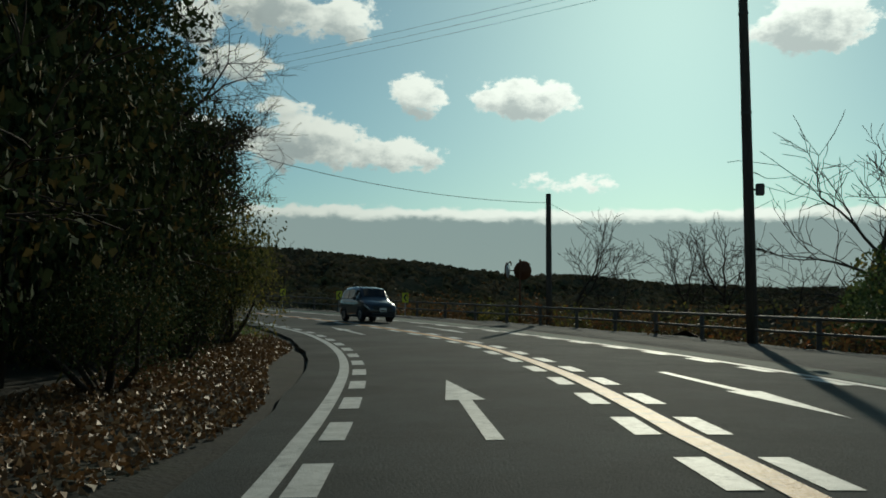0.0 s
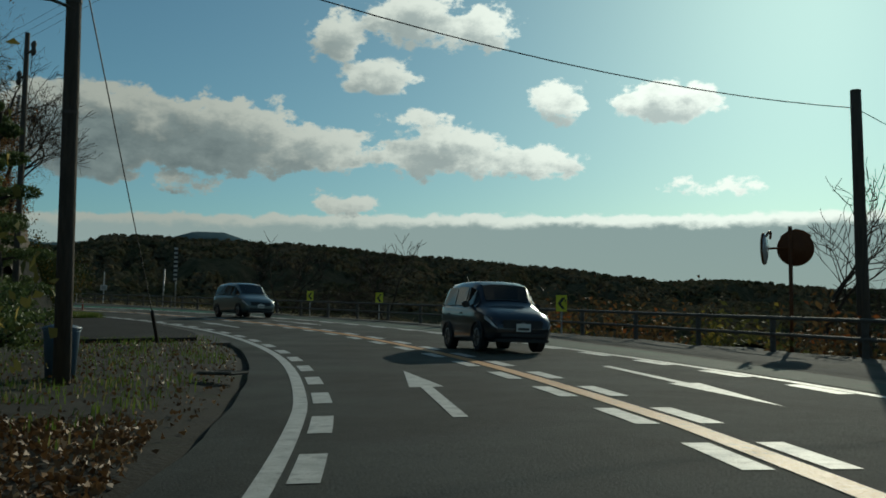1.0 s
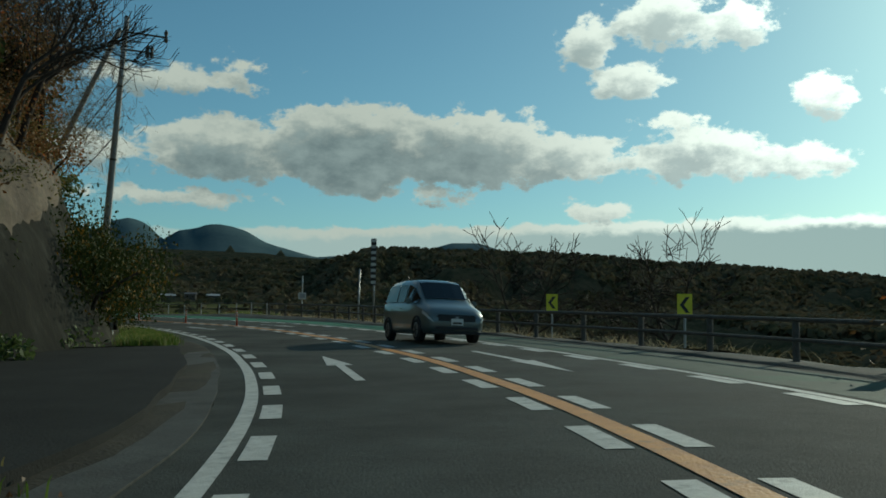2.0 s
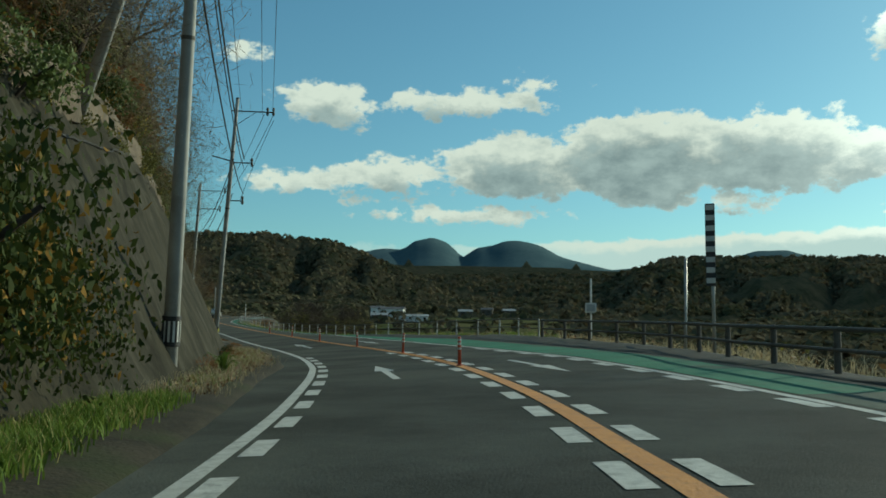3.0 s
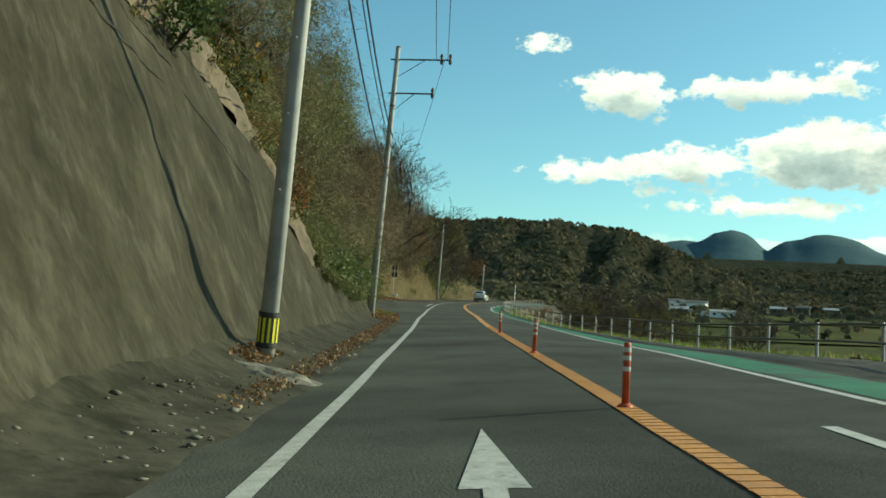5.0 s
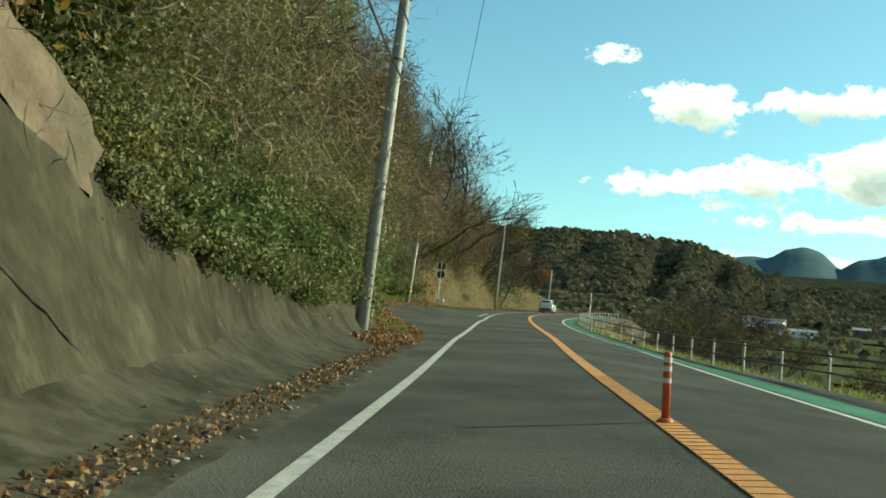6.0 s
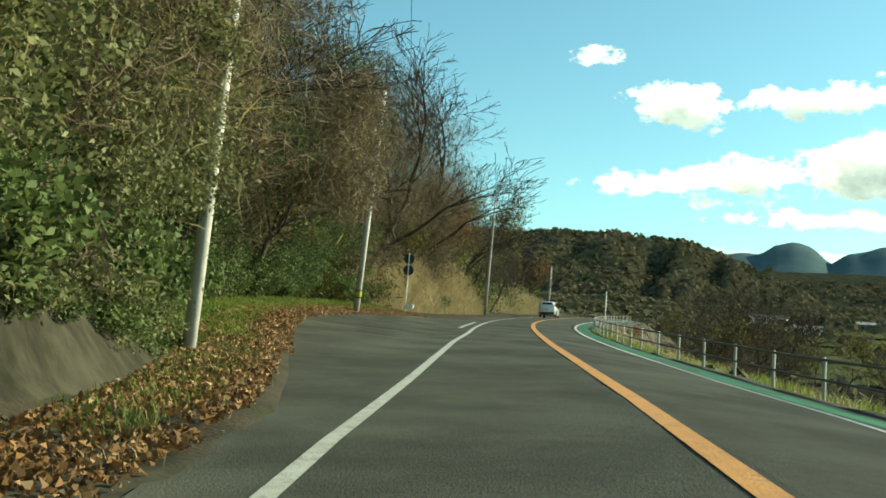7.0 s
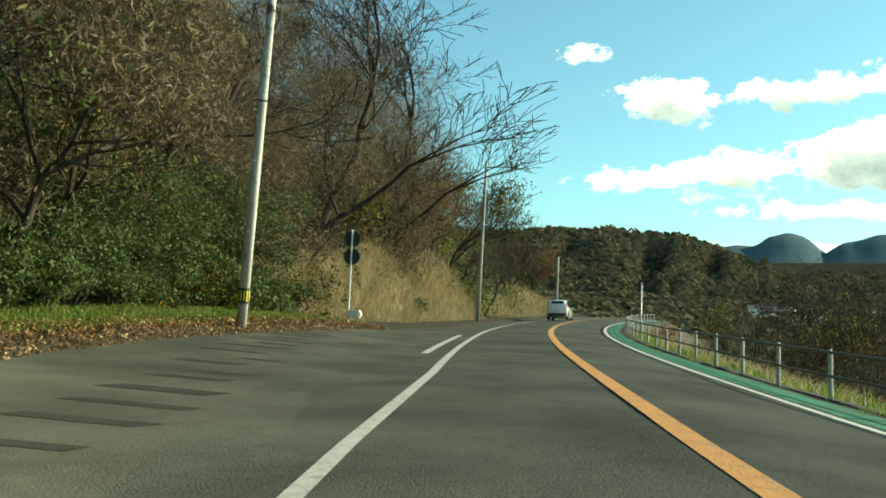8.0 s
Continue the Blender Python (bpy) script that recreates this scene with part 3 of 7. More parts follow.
def far_ground():
    rings = [0.0, 15, 30, 45, 60, 80, 100, 125, 150, 180]
    while rings[-1] < 3150:
        rings.append(rings[-1] * 1.022)
    rings += [3200, 3350, 3500, 3700, 3900, 4100, 4250, 4400, 4520, 4650, 4800]
    g = random.Random(3)
    turns = np.concatenate([np.arange(-40, 100, 0.3), np.arange(100, 320, 5)])
    v = []
    for r in rings:
        for a in turns:
            x, y = CENTRE_XY[0] - r * math.sin(radians(a)), CENTRE_XY[1] + r * math.cos(radians(a))
            crowns = g.random() * min(6.5, 1.0 + r / 260) if 240 < r < 3150 and not on_floor(a, r) else 0.0
            v.append((x, y, ground_z(x, y) + crowns))
    n = len(turns)
    f = [(i * n + k, i * n + (k + 1) % n, (i + 1) * n + (k + 1) % n, (i + 1) * n + k) for i in range(len(rings) - 1) for k in range(n)]
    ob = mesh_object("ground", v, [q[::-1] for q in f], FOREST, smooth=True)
    # the rings from 3500 m outwards get the haze-blue colour
    ob.data.materials.append(HAZY_MOUNTAIN)
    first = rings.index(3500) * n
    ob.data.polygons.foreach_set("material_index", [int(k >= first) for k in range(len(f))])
    return tagged(ob, "wooded hills and valley floor rising to peaks coloured with haze", "ground", kind="structure")


far_ground()

# ---- road ----
road_us = stations(-1.4, 13.4, 0.04)
road = ribbon("road", road_us, lambda u: float(PAVED_L(u)), lambda u: float(GREEN_OUT(u)) + 0.35, 0.0, ASPHALT, cols=15, thick=0.25, ragged=0.12)
tagged(road, "two-lane grey asphalt road curving along a hillside", "road", kind="structure")

# paint: lines 6 mm over the asphalt
ribbon("edge_line", stations(-1.4, 13.4), lambda u: EDGE_L(u) - 0.085, lambda u: EDGE_L(u) + 0.085, 0.006, WHITE, road, "solid white edge line")
ribbon("edge_line", stations(-1.4, 13.4), lambda u: EDGE_R(u) - 0.08, lambda u: EDGE_R(u) + 0.08, 0.006, WHITE, road, "solid white edge line")
ribbon("centre_line", stations(-1.4, 13.4), lambda u: CENTRE(u) - 0.12, lambda u: CENTRE(u) + 0.12, 0.008, ORANGE, road, "orange no-crossing centre line", cols=3)
ribbon("green_strip", stations(-1.4, 3.6), lambda u: EDGE_R(u) + 0.22, lambda u: GREEN_OUT(u), 0.004, GREEN_WORN, road, "almost worn-off green coating on the shoulder", cols=5, ragged=0.05)
ribbon("green_strip", stations(3.6, 13.4), lambda u: EDGE_R(u) + 0.22, lambda u: GREEN_OUT(u), 0.004, GREEN, road, "worn green coating on the shoulder", cols=5, ragged=0.05)
ribbon("old_line", stations(9.1, 9.75), lambda u: EDGE_L(u) - 0.75, lambda u: EDGE_L(u) - 0.55, 0.006, WHITE, road, "worn piece of an old white line")


def raised_studs():
    """Rows of small ribs on the centre line between the posts."""
    for u in np.arange(4.15, 6.75, 0.0105):
        c = float(CENTRE(u))
        ribbon("rib", [u, u + 0.0072], c - 0.12, c + 0.12, 0.013, ORANGE, road, thick=0.008)


raised_studs()


DASHES = table((-12, -0.97), (0, 0.397), (2, 0.624), (5, 0.96), (9, 1.401), (21, 2.8), (25, 3.303), (30, 3.853), (34, 4.331), (37, 4.69))


def dash_marks(inner, outer):
    """Speed-reducing dashes beside a line: each covers a little over half of its pitch."""
    for k in range(-11, 37):
        a, b = float(DASHES(k)), float(DASHES(k + 1))
        b = a + (b - a) * 0.51
        ribbon("dash_mark", [a, (a + b) / 2, b], lambda q: float(inner(q)), lambda q: float(outer(q)), 0.007, WHITE, road)


dash_marks(lambda u: EDGE_L(u) + 0.15, lambda u: EDGE_L(u) + 0.38)
dash_marks(lambda u: CENTRE(u) - 0.44, lambda u: CENTRE(u) - 0.20)
dash_marks(lambda u: CENTRE(u) + 0.20, lambda u: CENTRE(u) + 0.44)
dash_marks(lambda u: EDGE_R(u) - 0.38, lambda u: EDGE_R(u) - 0.13)


def lane_arrow(u, l, ahead=True, parent=road):
    """A painted arrow, 6 m long, its tail at the station u."""
    outline = [(-0.08, 0.0), (0.08, 0.0), (0.08, 0.152), (0.24, 0.152), (0.0, 0.285), (-0.24, 0.152), (-0.08, 0.152)]
    pts = []
    for x, d in outline:
        d = d if ahead else 0.285 - d
        pts.append(at(u + d, l + x, 0.007)[0])
    faces = [(0, 1, 2, 6), (3, 4, 5), (6, 2, 3), (6, 3, 5)]
    mesh_object("lane_arrow", pts, faces if ahead else [q[::-1] for q in faces], WHITE, parent, label="worn white painted lane arrow")


for u, l in ((-0.85, 0.5), (0.39, 0.54), (1.44, 0.78), (2.645, -0.16), (3.893, 0.34), (5.14, 0.24)):
    lane_arrow(u, l)
for u, l in ((-0.83, 4.3), (0.45, 4.3), (1.46, 4.5), (2.67, 3.36), (3.895, 3.95), (5.135, 3.48)):
    lane_arrow(u, l, False)

# ---- verges ----
def ramp_mesh(name, us, offsets, heights, material, label, category, bumps=0.05, smooth=True):
    """Ground along the road: for each station a row of offsets and of heights over the road's plane."""
    v = []
    for u in us:
        ls, hs = offsets(u), heights(u)
        p = at(np.full(len(ls), u), np.array(ls), np.array(hs))
        for q in p:
            v.append((q[0], q[1], q[2] + bumps * noise.fractal(Vector(q) * 0.7, 1.0, 2.0, 4)))
        cols = len(ls)
    ob = mesh_object(name, v, grid(len(us), cols)[:, ::-1], material, smooth=smooth)
    return tagged(ob, label, category, kind="structure")


def left_ls(u):
    a, b = float(PAVED_L(u)) + 0.25, float(FOOT(u)) - 0.6
    return [a + (b - a) * k for k in (0, 0.05, 0.12, 0.2, 0.35, 0.5, 0.7, 0.85, 1.0)]


def left_hs(u):
    if 5.15 < u < 7.4:
        k = float(np.interp(u, (5.15, 5.5, 7.1, 7.4), (0.4, 1.0, 1.0, 0.6)))
        return [-0.12, 0.0, 0.03 * k, 0.06 * k, 0.14 * k, 0.24 * k, 0.44 * k, 0.68 * k, 0.9 * k]
    up = float(np.interp(u, (-1.5, 2.1, 2.3, 3.0, 3.3, 3.8, 7.6, 8.2, 9.3, 10), (0.22, 0.15, 0.05, 0.05, 0.15, 0.2, 0.2, 0.25, 0.3, 0.2)))
    slope = float(np.interp(u, (-1.5, 1.2, 2.0, 2.6, 7.5, 8.2, 9.5), (3.0, 1.2, 0.6, 0.0, 0.1, 0.35, 0.3)))
    return [-0.12, 0.03, up * 0.5, up * 0.7, up * 0.9, up + slope * 0.2, up + slope * 0.45, up + slope * 0.75, up + slope]


ramp_mesh("verge", stations(-1.4, 5.2, 0.05), left_ls, left_hs, VERGE, "earth verge with leaves along the hillside", "verge")
ramp_mesh("concrete_apron", stations(5.2, 7.35, 0.03), left_ls, left_hs, LOW_WALL, "stained sprayed concrete apron between the wall and the asphalt", "apron", 0.05)
ramp_mesh("verge", stations(7.35, 13.4, 0.05), left_ls, left_hs, VERGE, "earth verge with grass and leaves beyond the wall", "verge")


def right_ls(u):
    a, b = float(GREEN_OUT(u)) + 0.2, float(FENCE(u))
    return [a, a + (b - a) * 0.1, a + (b - a) * 0.5, b, b + 0.35, b + 0.8]


ramp_mesh("shoulder", stations(-1.4, 13.4, 0.05), right_ls, lambda u: [-0.1, 0.02, 0.03, 0.02, 0.0, -0.4], GRAVEL, "gritty shoulder along the railing", "verge")
ramp_mesh("valley_slope", stations(-1.4, 13.4, 0.06), lambda u: [float(FENCE(u)) + k for k in (0.3, 1.2, 3, 8, 16, 30)], lambda u: [-0.12, -0.5, -1.4, -4.0, -8.5, -14.0], SOIL, "steep overgrown slope below the railing", "slope", 0.4)


def hill_ls(u):
    f, h = float(FOOT(u)), float(WALL_H(u))
    top = f - float(LEAN(u)) * h
    return [top - 0.05, top - 0.08, top - 1.2, top - 3, top - 6, top - 10, top - 15, top - 22]


def hill_hs(u):
    h = float(WALL_H(u))
    k = float(np.interp(u, (1.6, 2.2, 2.8, 3.2, 10, 12, 13.4), (0.0, 0.1, 0.6, 1.0, 1.0, 0.8, 0.6)))
    return [h - 0.7, h - 0.08, h + 1.0 * k, h + 2.8 * k, h + 6 * k, h + 10.5 * k, h + 15 * k, h + 19 * k]


ramp_mesh("hillside", stations(1.6, 13.4, 0.06), hill_ls, hill_hs, SOIL, "steep hillside of soil and fallen leaves", "hillside", 0.22)


def shotcrete_wall(a, b, material, label):
    """A sprayed concrete face: leaning back, lumpy, with a broken upper rim."""
    us = stations(a, b, 0.022)
    rows = 26
    v = []
    for u in us:
        f, h = float(FOOT(u)), float(WALL_H(u))
        for k in range(rows):
            t = (k / (rows - 1)) ** 1.25
            z = -0.3 + (h + 0.35) * t
            flare = 0.55 * math.exp(-max(z, 0) / 0.3) * float(np.interp(u, (4.9, 5.4), (0.2, 1.0)))
            p = at(u, f + flare - float(LEAN(u)) * max(z, 0) - (0.06 if k == rows - 1 else 0), z)[0]
            q = Vector(p)
            lump = 0.16 * noise.fractal(q * 0.35, 1.0, 2.0, 3) + 0.05 * noise.fractal(Vector((q.x * 1.8, q.y * 1.8, q.z * 0.5)), 1.0, 2.0, 4)
            w = spine(u)[1][0]
            bold = 1.0 + 0.4 * min(1.0, max(0.0, (u - 6.5) / 0.2))
            top = 0.12 * noise.noise(q * 1.5) if k >= rows - 2 else 0.0
            v.append((p[0] + w[1] * lump * bold, p[1] - w[0] * lump * bold, p[2] + top))
    ob = mesh_object("retaining_wall", v, grid(len(us), rows), material, smooth=True)
    return tagged(ob, label, "retaining wall", kind="structure")


wall_face = shotcrete_wall(2.75, 6.62, SHOTCRETE, "grey-brown sprayed concrete slope face with dark streaks")
shotcrete_wall(6.62, 7.95, LOW_WALL, "low mossy sprayed concrete wall under a hedge")


def rock_rim():
    """Broken rock and earth between the sprayed face and the plants."""
    us = stations(2.9, 6.46, 0.012)
    v = []
    for u in us:
        f, h = float(FOOT(u)), float(WALL_H(u))
        for k in range(14):
            z = h - 0.75 + 0.17 * k + 0.25 * noise.noise((u * 7, 0.4, 0))
            p = Vector(at(u, f - float(LEAN(u)) * z - 0.06 + min(0.2, 0.05 * k) - (0.05 * k if k > 7 else 0), z)[0])
            d = 0.13 * noise.fractal(p * 0.9, 0.9, 2.2, 4) + 0.10 * noise.fractal(p * 3.1, 0.7, 2.2, 4)
            w = spine(u)[1][0]
            v.append((p[0] + w[1] * d, p[1] - w[0] * d, p[2]))
    tagged(mesh_object("rock_face", v, grid(len(us), 14), ROCK, smooth=True), "broken brown rock above the sprayed concrete", "rock", kind="structure")


rock_rim()


def dry_bank():
    """The pale overgrown banks beyond the lay-by."""
    for a, b, h in ((9.6, 11.25, 4.5), (11.5, 13.2, 3.2)):
        us = stations(a, b, 0.035)
        v = []
        for u in us:
            e = math.sin(math.pi * min(1.0, max(0.0, (u - a) / (b - a)))) ** 0.5
            hh = h * e * (0.75 + 0.45 * noise.noise((u * 3.1, 2.2, 0)))
            for k in range(10):
                t = k / 9
                p = Vector(at(u, float(FOOT(u)) + 1.1 - 1.9 * t - 0.6 * (1 - e), -0.8 + (hh + 0.8) * t)[0])
                d = 0.22 * noise.fractal(p * 0.8, 1.0, 2.0, 4)
                v.append((p[0] + d, p[1] - d, p[2]))
        tagged(mesh_object("bank", v, grid(len(us), 10), PALE_GRASS, smooth=True), "low pale bank with dry overgrowth", "bank", kind="structure")


dry_bank()

# dark streaks on the lay-by, and remains of old paint
random.seed(2)
for k in range(17):
    u = 8.33 + 0.07 * k + random.uniform(-0.012, 0.012)
    a, n = -2.6 - 0.16 * k - random.uniform(0, 0.6), random.uniform(0.7, 1.7)
    w = random.uniform(0.012, 0.024)
    ribbon("dark_mark", np.linspace(u, u + w, 4), lambda q: a - n + 10 * (q - u), lambda q: a + 10 * (q - u), 0.005, DARK_MARK, road, "dark streak across the lay-by", cols=4, ragged=0.3)
for u, a, n in ((9.42, -4.3, 2.4), (9.5, -5.4, 1.6), (9.58, -4.2, 2.6), (9.34, -3.8, 1.2), (9.66, -4.6, 1.4)):
    ribbon("paint_remains", np.linspace(u, u + 0.025, 5), a - n, a, 0.006, FADED, road, "faded remains of old road paint", cols=3, ragged=0.5)


def wall_marks():
    """Cracks along the upper part of the sprayed face, and a few pale scrapes."""
    def on_wall(u, z, out=0.06):
        p = at(u, float(FOOT(u)) - float(LEAN(u)) * z, z)[0]
        q = Vector(p)
        lump = 0.16 * noise.fractal(q * 0.35, 1.0, 2.0, 3) + 0.05 * noise.fractal(Vector((q.x * 1.8, q.y * 1.8, q.z * 0.5)), 1.0, 2.0, 4) + out
        w = spine(u)[1][0]
        return (p[0] + w[1] * lump, p[1] - w[0] * lump, p[2])

    def streak(name, path, wide, mat, rough=1.0):
        v = []
        n = 40
        us, zs = np.array(path).T
        for k in range(n):
            f = k / (n - 1) * (len(us) - 1)
            u, z = np.interp(f, range(len(us)), us), np.interp(f, range(len(us)), zs)
            z += rough * (0.09 * noise.noise((u * 40, z * 3, 1.0)) + 0.05 * noise.noise((u * 130, z * 9, 5.0)))
            h = wide * (0.35 + 0.65 * abs(noise.noise((u * 60, z * 4, 2.0)))) * (1 if 0 < k < n - 1 else 0.1)
            across = (0.0, h) if abs(us[-1] - us[0]) * 21 > abs(zs[-1] - zs[0]) else (h / 21, 0.0)
            v += [on_wall(u - across[0], z - across[1]), on_wall(u + across[0], z + across[1])]
        mesh_object(name, v, grid(n, 2), mat, wall_face)

    for path in (((4.2, 5.9), (4.5, 6.2), (4.8, 6.7), (5.0, 6.9), (5.3, 6.6), (5.6, 6.2), (5.85, 5.6)), ((3.6, 4.3), (3.9, 5.0), (4.2, 5.9)), ((5.1, 7.6), (5.25, 6.9), (5.3, 6.0)), ((5.9, 5.8), (6.1, 4.2), (6.3, 2.2), (6.4, 0.6)), ((5.45, 7.2), (5.6, 6.7), (5.75, 6.9), (5.9, 6.2))):
        streak("crack", path, 0.045, CRACK)
    for path in (((5.02, 2.7), (5.03, 3.3)), ((4.98, 3.5), (4.985, 4.0)), ((4.75, 3.9), (4.76, 4.3)), ((5.2, 1.7), (5.21, 2.0))):
        streak("scrape", path, 0.012, SCRATCH, 0.2)


wall_marks()

# ---- shapes ----
def bm_tube(points, radii, sides=10, bm=None, caps=True):
    """A round bar through the points, with a radius at each."""
    bm = bm or bmesh.new()
    pts = [Vector(p) for p in points]
    rings = []
    for i, p in enumerate(pts):
        d = (pts[min(i + 1, len(pts) - 1)] - pts[max(i - 1, 0)]).normalized()
        side = d.cross(Vector((0, 0, 1)) if abs(d.z) < 0.9 else Vector((1, 0, 0))).normalized()
        up = side.cross(d)
        r = radii[i] if isinstance(radii, (list, tuple)) else radii
        rings.append([bm.verts.new(p + (side * math.cos(a) + up * math.sin(a)) * r) for a in (2 * math.pi * k / sides for k in range(sides))])
    for a, b in zip(rings, rings[1:]):
        for k in range(sides):
            bm.faces.new((a[k], a[(k + 1) % sides], b[(k + 1) % sides], b[k]))
    if caps:
        bm.faces.new(rings[0][::-1]), bm.faces.new(rings[-1])
    return bm


def bm_box(centre, size, bevel=0.0, m=None, bm=None):
    bm = bm or bmesh.new()
    made = bmesh.ops.create_cube(bm, size=1.0)["verts"]
    bmesh.ops.transform(bm, matrix=(m or Matrix()) @ Matrix.Translation(centre) @ Matrix.Diagonal((*size, 1)), verts=made)
    if bevel:
        edges = {e for v in made for e in v.link_edges}
        bmesh.ops.bevel(bm, geom=list(edges), offset=bevel, segments=2, affect="EDGES")
    return bm


def bm_disc(radius, thick, bulge=0.0, sides=28, rings=4):
    """A round plate facing +y, domed by bulge."""
    bm = bmesh.new()
    front, back = [], []
    for k in range(rings + 1):
        r = radius * k / rings
        y = thick / 2 + bulge * (1 - (k / rings) ** 2)
        front.append([bm.verts.new((r * math.cos(a), y, r * math.sin(a))) for a in (2 * math.pi * j / sides for j in range(sides))] if k else [bm.verts.new((0, y, 0))])
    back = [bm.verts.new((radius * math.cos(a), -thick / 2, radius * math.sin(a))) for a in (2 * math.pi * j / sides for j in range(sides))]
    for j in range(sides):
        bm.faces.new((front[0][0], front[1][j], front[1][(j + 1) % sides]))
        for k in range(1, rings):
            bm.faces.new((front[k][j], front[k + 1][j], front[k + 1][(j + 1) % sides], front[k][(j + 1) % sides]))
        bm.faces.new((front[-1][j], back[j], back[(j + 1) % sides], front[-1][(j + 1) % sides]))
    bm.faces.new(back[::-1])
    return bm


# ---- utility poles ----
def lerp(a, b, t):
    return tuple(x + (y - x) * t for x, y in zip(a, b))


def utility_pole(base, top, r0, r1, label, material, band=None, arms=(), steps=True, collar=True):
    """A round tapered pole. band: (from, to, stripe material) of a striped guard sleeve. arms: (height share, way, length, insulators)."""
    root = thing("utility_pole", label, "pole", "utility poles", m=Matrix.Translation(base))
    o = Vector(base)
    axis = Vector(top) - o
    low = -0.9 / axis.length
    part("shaft", bm_tube([axis * low, axis * 0.35, axis * 0.7, axis], [r0, r0 * 0.65 + r1 * 0.35, r0 * 0.3 + r1 * 0.7, r1], 18), material, root, smooth=True)
    part("cap", bm_tube([axis * 0.999, axis * 1.004], [r1 * 1.08, r1 * 0.9], 14), DULL_STEEL, root)
    if band:
        a, b, stripe = band
        r = r0 + 0.012
        n = 12
        part("sleeve", bm_tube([axis * a, axis * b], [r, r], n * 2, caps=False), BLACK, root, "black rubber guard sleeve")
        side = axis.cross(Vector((0, 1, 0))).normalized()
        up = side.cross(axis.normalized())
        for k in range(n):
            bm = bmesh.new()
            q = []
            for j in (k + 0.12, k + 0.58):
                ang = 2 * math.pi * j / n
                d = (side * math.cos(ang) + up * math.sin(ang)) * (r + 0.006)
                q.append((bm.verts.new(axis * (a + (b - a) * 0.12) + d), bm.verts.new(axis * (b - (b - a) * 0.12) + d)))
            bm.faces.new((q[0][0], q[1][0], q[1][1], q[0][1]))
            part("stripe", bm, stripe, root)
        for s in (a, b):
            part("strap", bm_tube([axis * (s - 0.002), axis * (s + 0.002)], [r + 0.012] * 2, 20), BLACK, root)
    if collar:
        for s in (0.55, 0.78):
            part("collar", bm_tube([axis * s, axis * (s + 0.006)], [r0 * (1 - s) + r1 * s + 0.012] * 2, 16), DULL_STEEL, root)
    if steps:
        side = axis.cross(Vector((0.6, 1, 0))).normalized()
        for k, s in enumerate(np.arange(0.22, 0.9, 0.045)):
            d = side * (1 if k % 2 else -1)
            r = r0 * (1 - s) + r1 * s
            part("step_bolt", bm_tube([axis * float(s) + d * r * 0.9, axis * float(s) + d * (r + 0.13)], 0.009, 5), STEEL, root)
    for s, way, length, pins in arms:
        c, d = axis * s, Vector(way).normalized()
        a, b = c - d * length * 0.12, c + d * length
        arm = part("crossarm", bm_tube([a, b], 0.04, 6), DULL_STEEL, root)
        if length > 1.3:
            part("brace", bm_tube([c - axis.normalized() * 0.9, c + d * length * 0.55], 0.018, 5), DULL_STEEL, root)
        for k in range(pins):
            p = c + d * length * (1 - k * 0.16)
            part("insulator", bm_tube([p + Vector((0, 0, -0.22)), p + Vector((0, 0, -0.1)), p + Vector((0, 0, 0.05)), p + Vector((0, 0, 0.18)), p + Vector((0, 0, 0.30))], [0.05, 0.09, 0.05, 0.09, 0.04], 10), WHITE_PAINT if pins > 2 else DULL_STEEL, arm, smooth=True)
    return root


def cable(a, b, sag=0.35, r=0.012, label="thin black overhead cable"):
    a, b = Vector(a), Vector(b)
    pts = [a.lerp(b, k / 14) - Vector((0, 0, sag * (1 - (2 * k / 14 - 1) ** 2))) for k in range(15)]
    bm = bm_tube(pts, r, 5)
    me = bpy.data.meshes.new("overhead_cable")
    bm.to_mesh(me)
    bm.free()
    me.materials.append(WIRE)
    tagged(new("overhead_cable", me), label, "cable", "overhead cables")


AWAY2 = (0.57, 0.82, 0.0)  # across the road, from the poles
utility_pole((-41.23, 69.06, 2.15), (-39.75, 68.6, 15.0), 0.17, 0.10, "grey concrete utility pole with a black and white guard sleeve", POLE, (0.075, 0.118, REFLECT), [(0.955, AWAY2, 1.6, 1), (0.9, AWAY2, 1.1, 2)])
utility_pole((-74.38, 89.41, 3.1), (-72.55, 89.4, 17.9), 0.17, 0.10, "grey concrete utility pole with a yellow and black guard sleeve", POLE, (0.032, 0.071, YELLOW), [(0.95, AWAY2, 2.2, 2), (0.74, AWAY2, 1.2, 1), (0.585, AWAY2, 0.85, 1), (0.745, (-0.57, -0.82, 0.25), 1.2, 0)])
utility_pole((-100.3, 101.82, 4.35), (-99.1, 101.9, 17.4), 0.19, 0.11, "pale concrete utility pole standing in fallen leaves", POLE, None, [(0.955, AWAY2, 2.6, 2), (0.83, AWAY2, 1.9, 1)])
utility_pole((-112.65, 106.1, 5.1), (-112.1, 106.35, 12.6), 0.125, 0.095, "white-blotched slim pole in the overgrown verge", BLOTCHED, None, (), steps=False, collar=False)
utility_pole((-141.07, 118.2, 6.67), (-139.8, 118.45, 17.5), 0.15, 0.11, "mottled pale utility pole with a yellow guard sleeve", BLOTCHED, (0.040, 0.075, YELLOW), [(0.93, AWAY2, 1.6, 2)])
utility_pole((6.75, 28.1, 0.5), (6.3, 27.2, 13.0), 0.17, 0.12, "tall dark utility pole on the shoulder", WOOD, None, [(0.95, (-0.9, 0.3, 0), 1.2, 2)], steps=False)
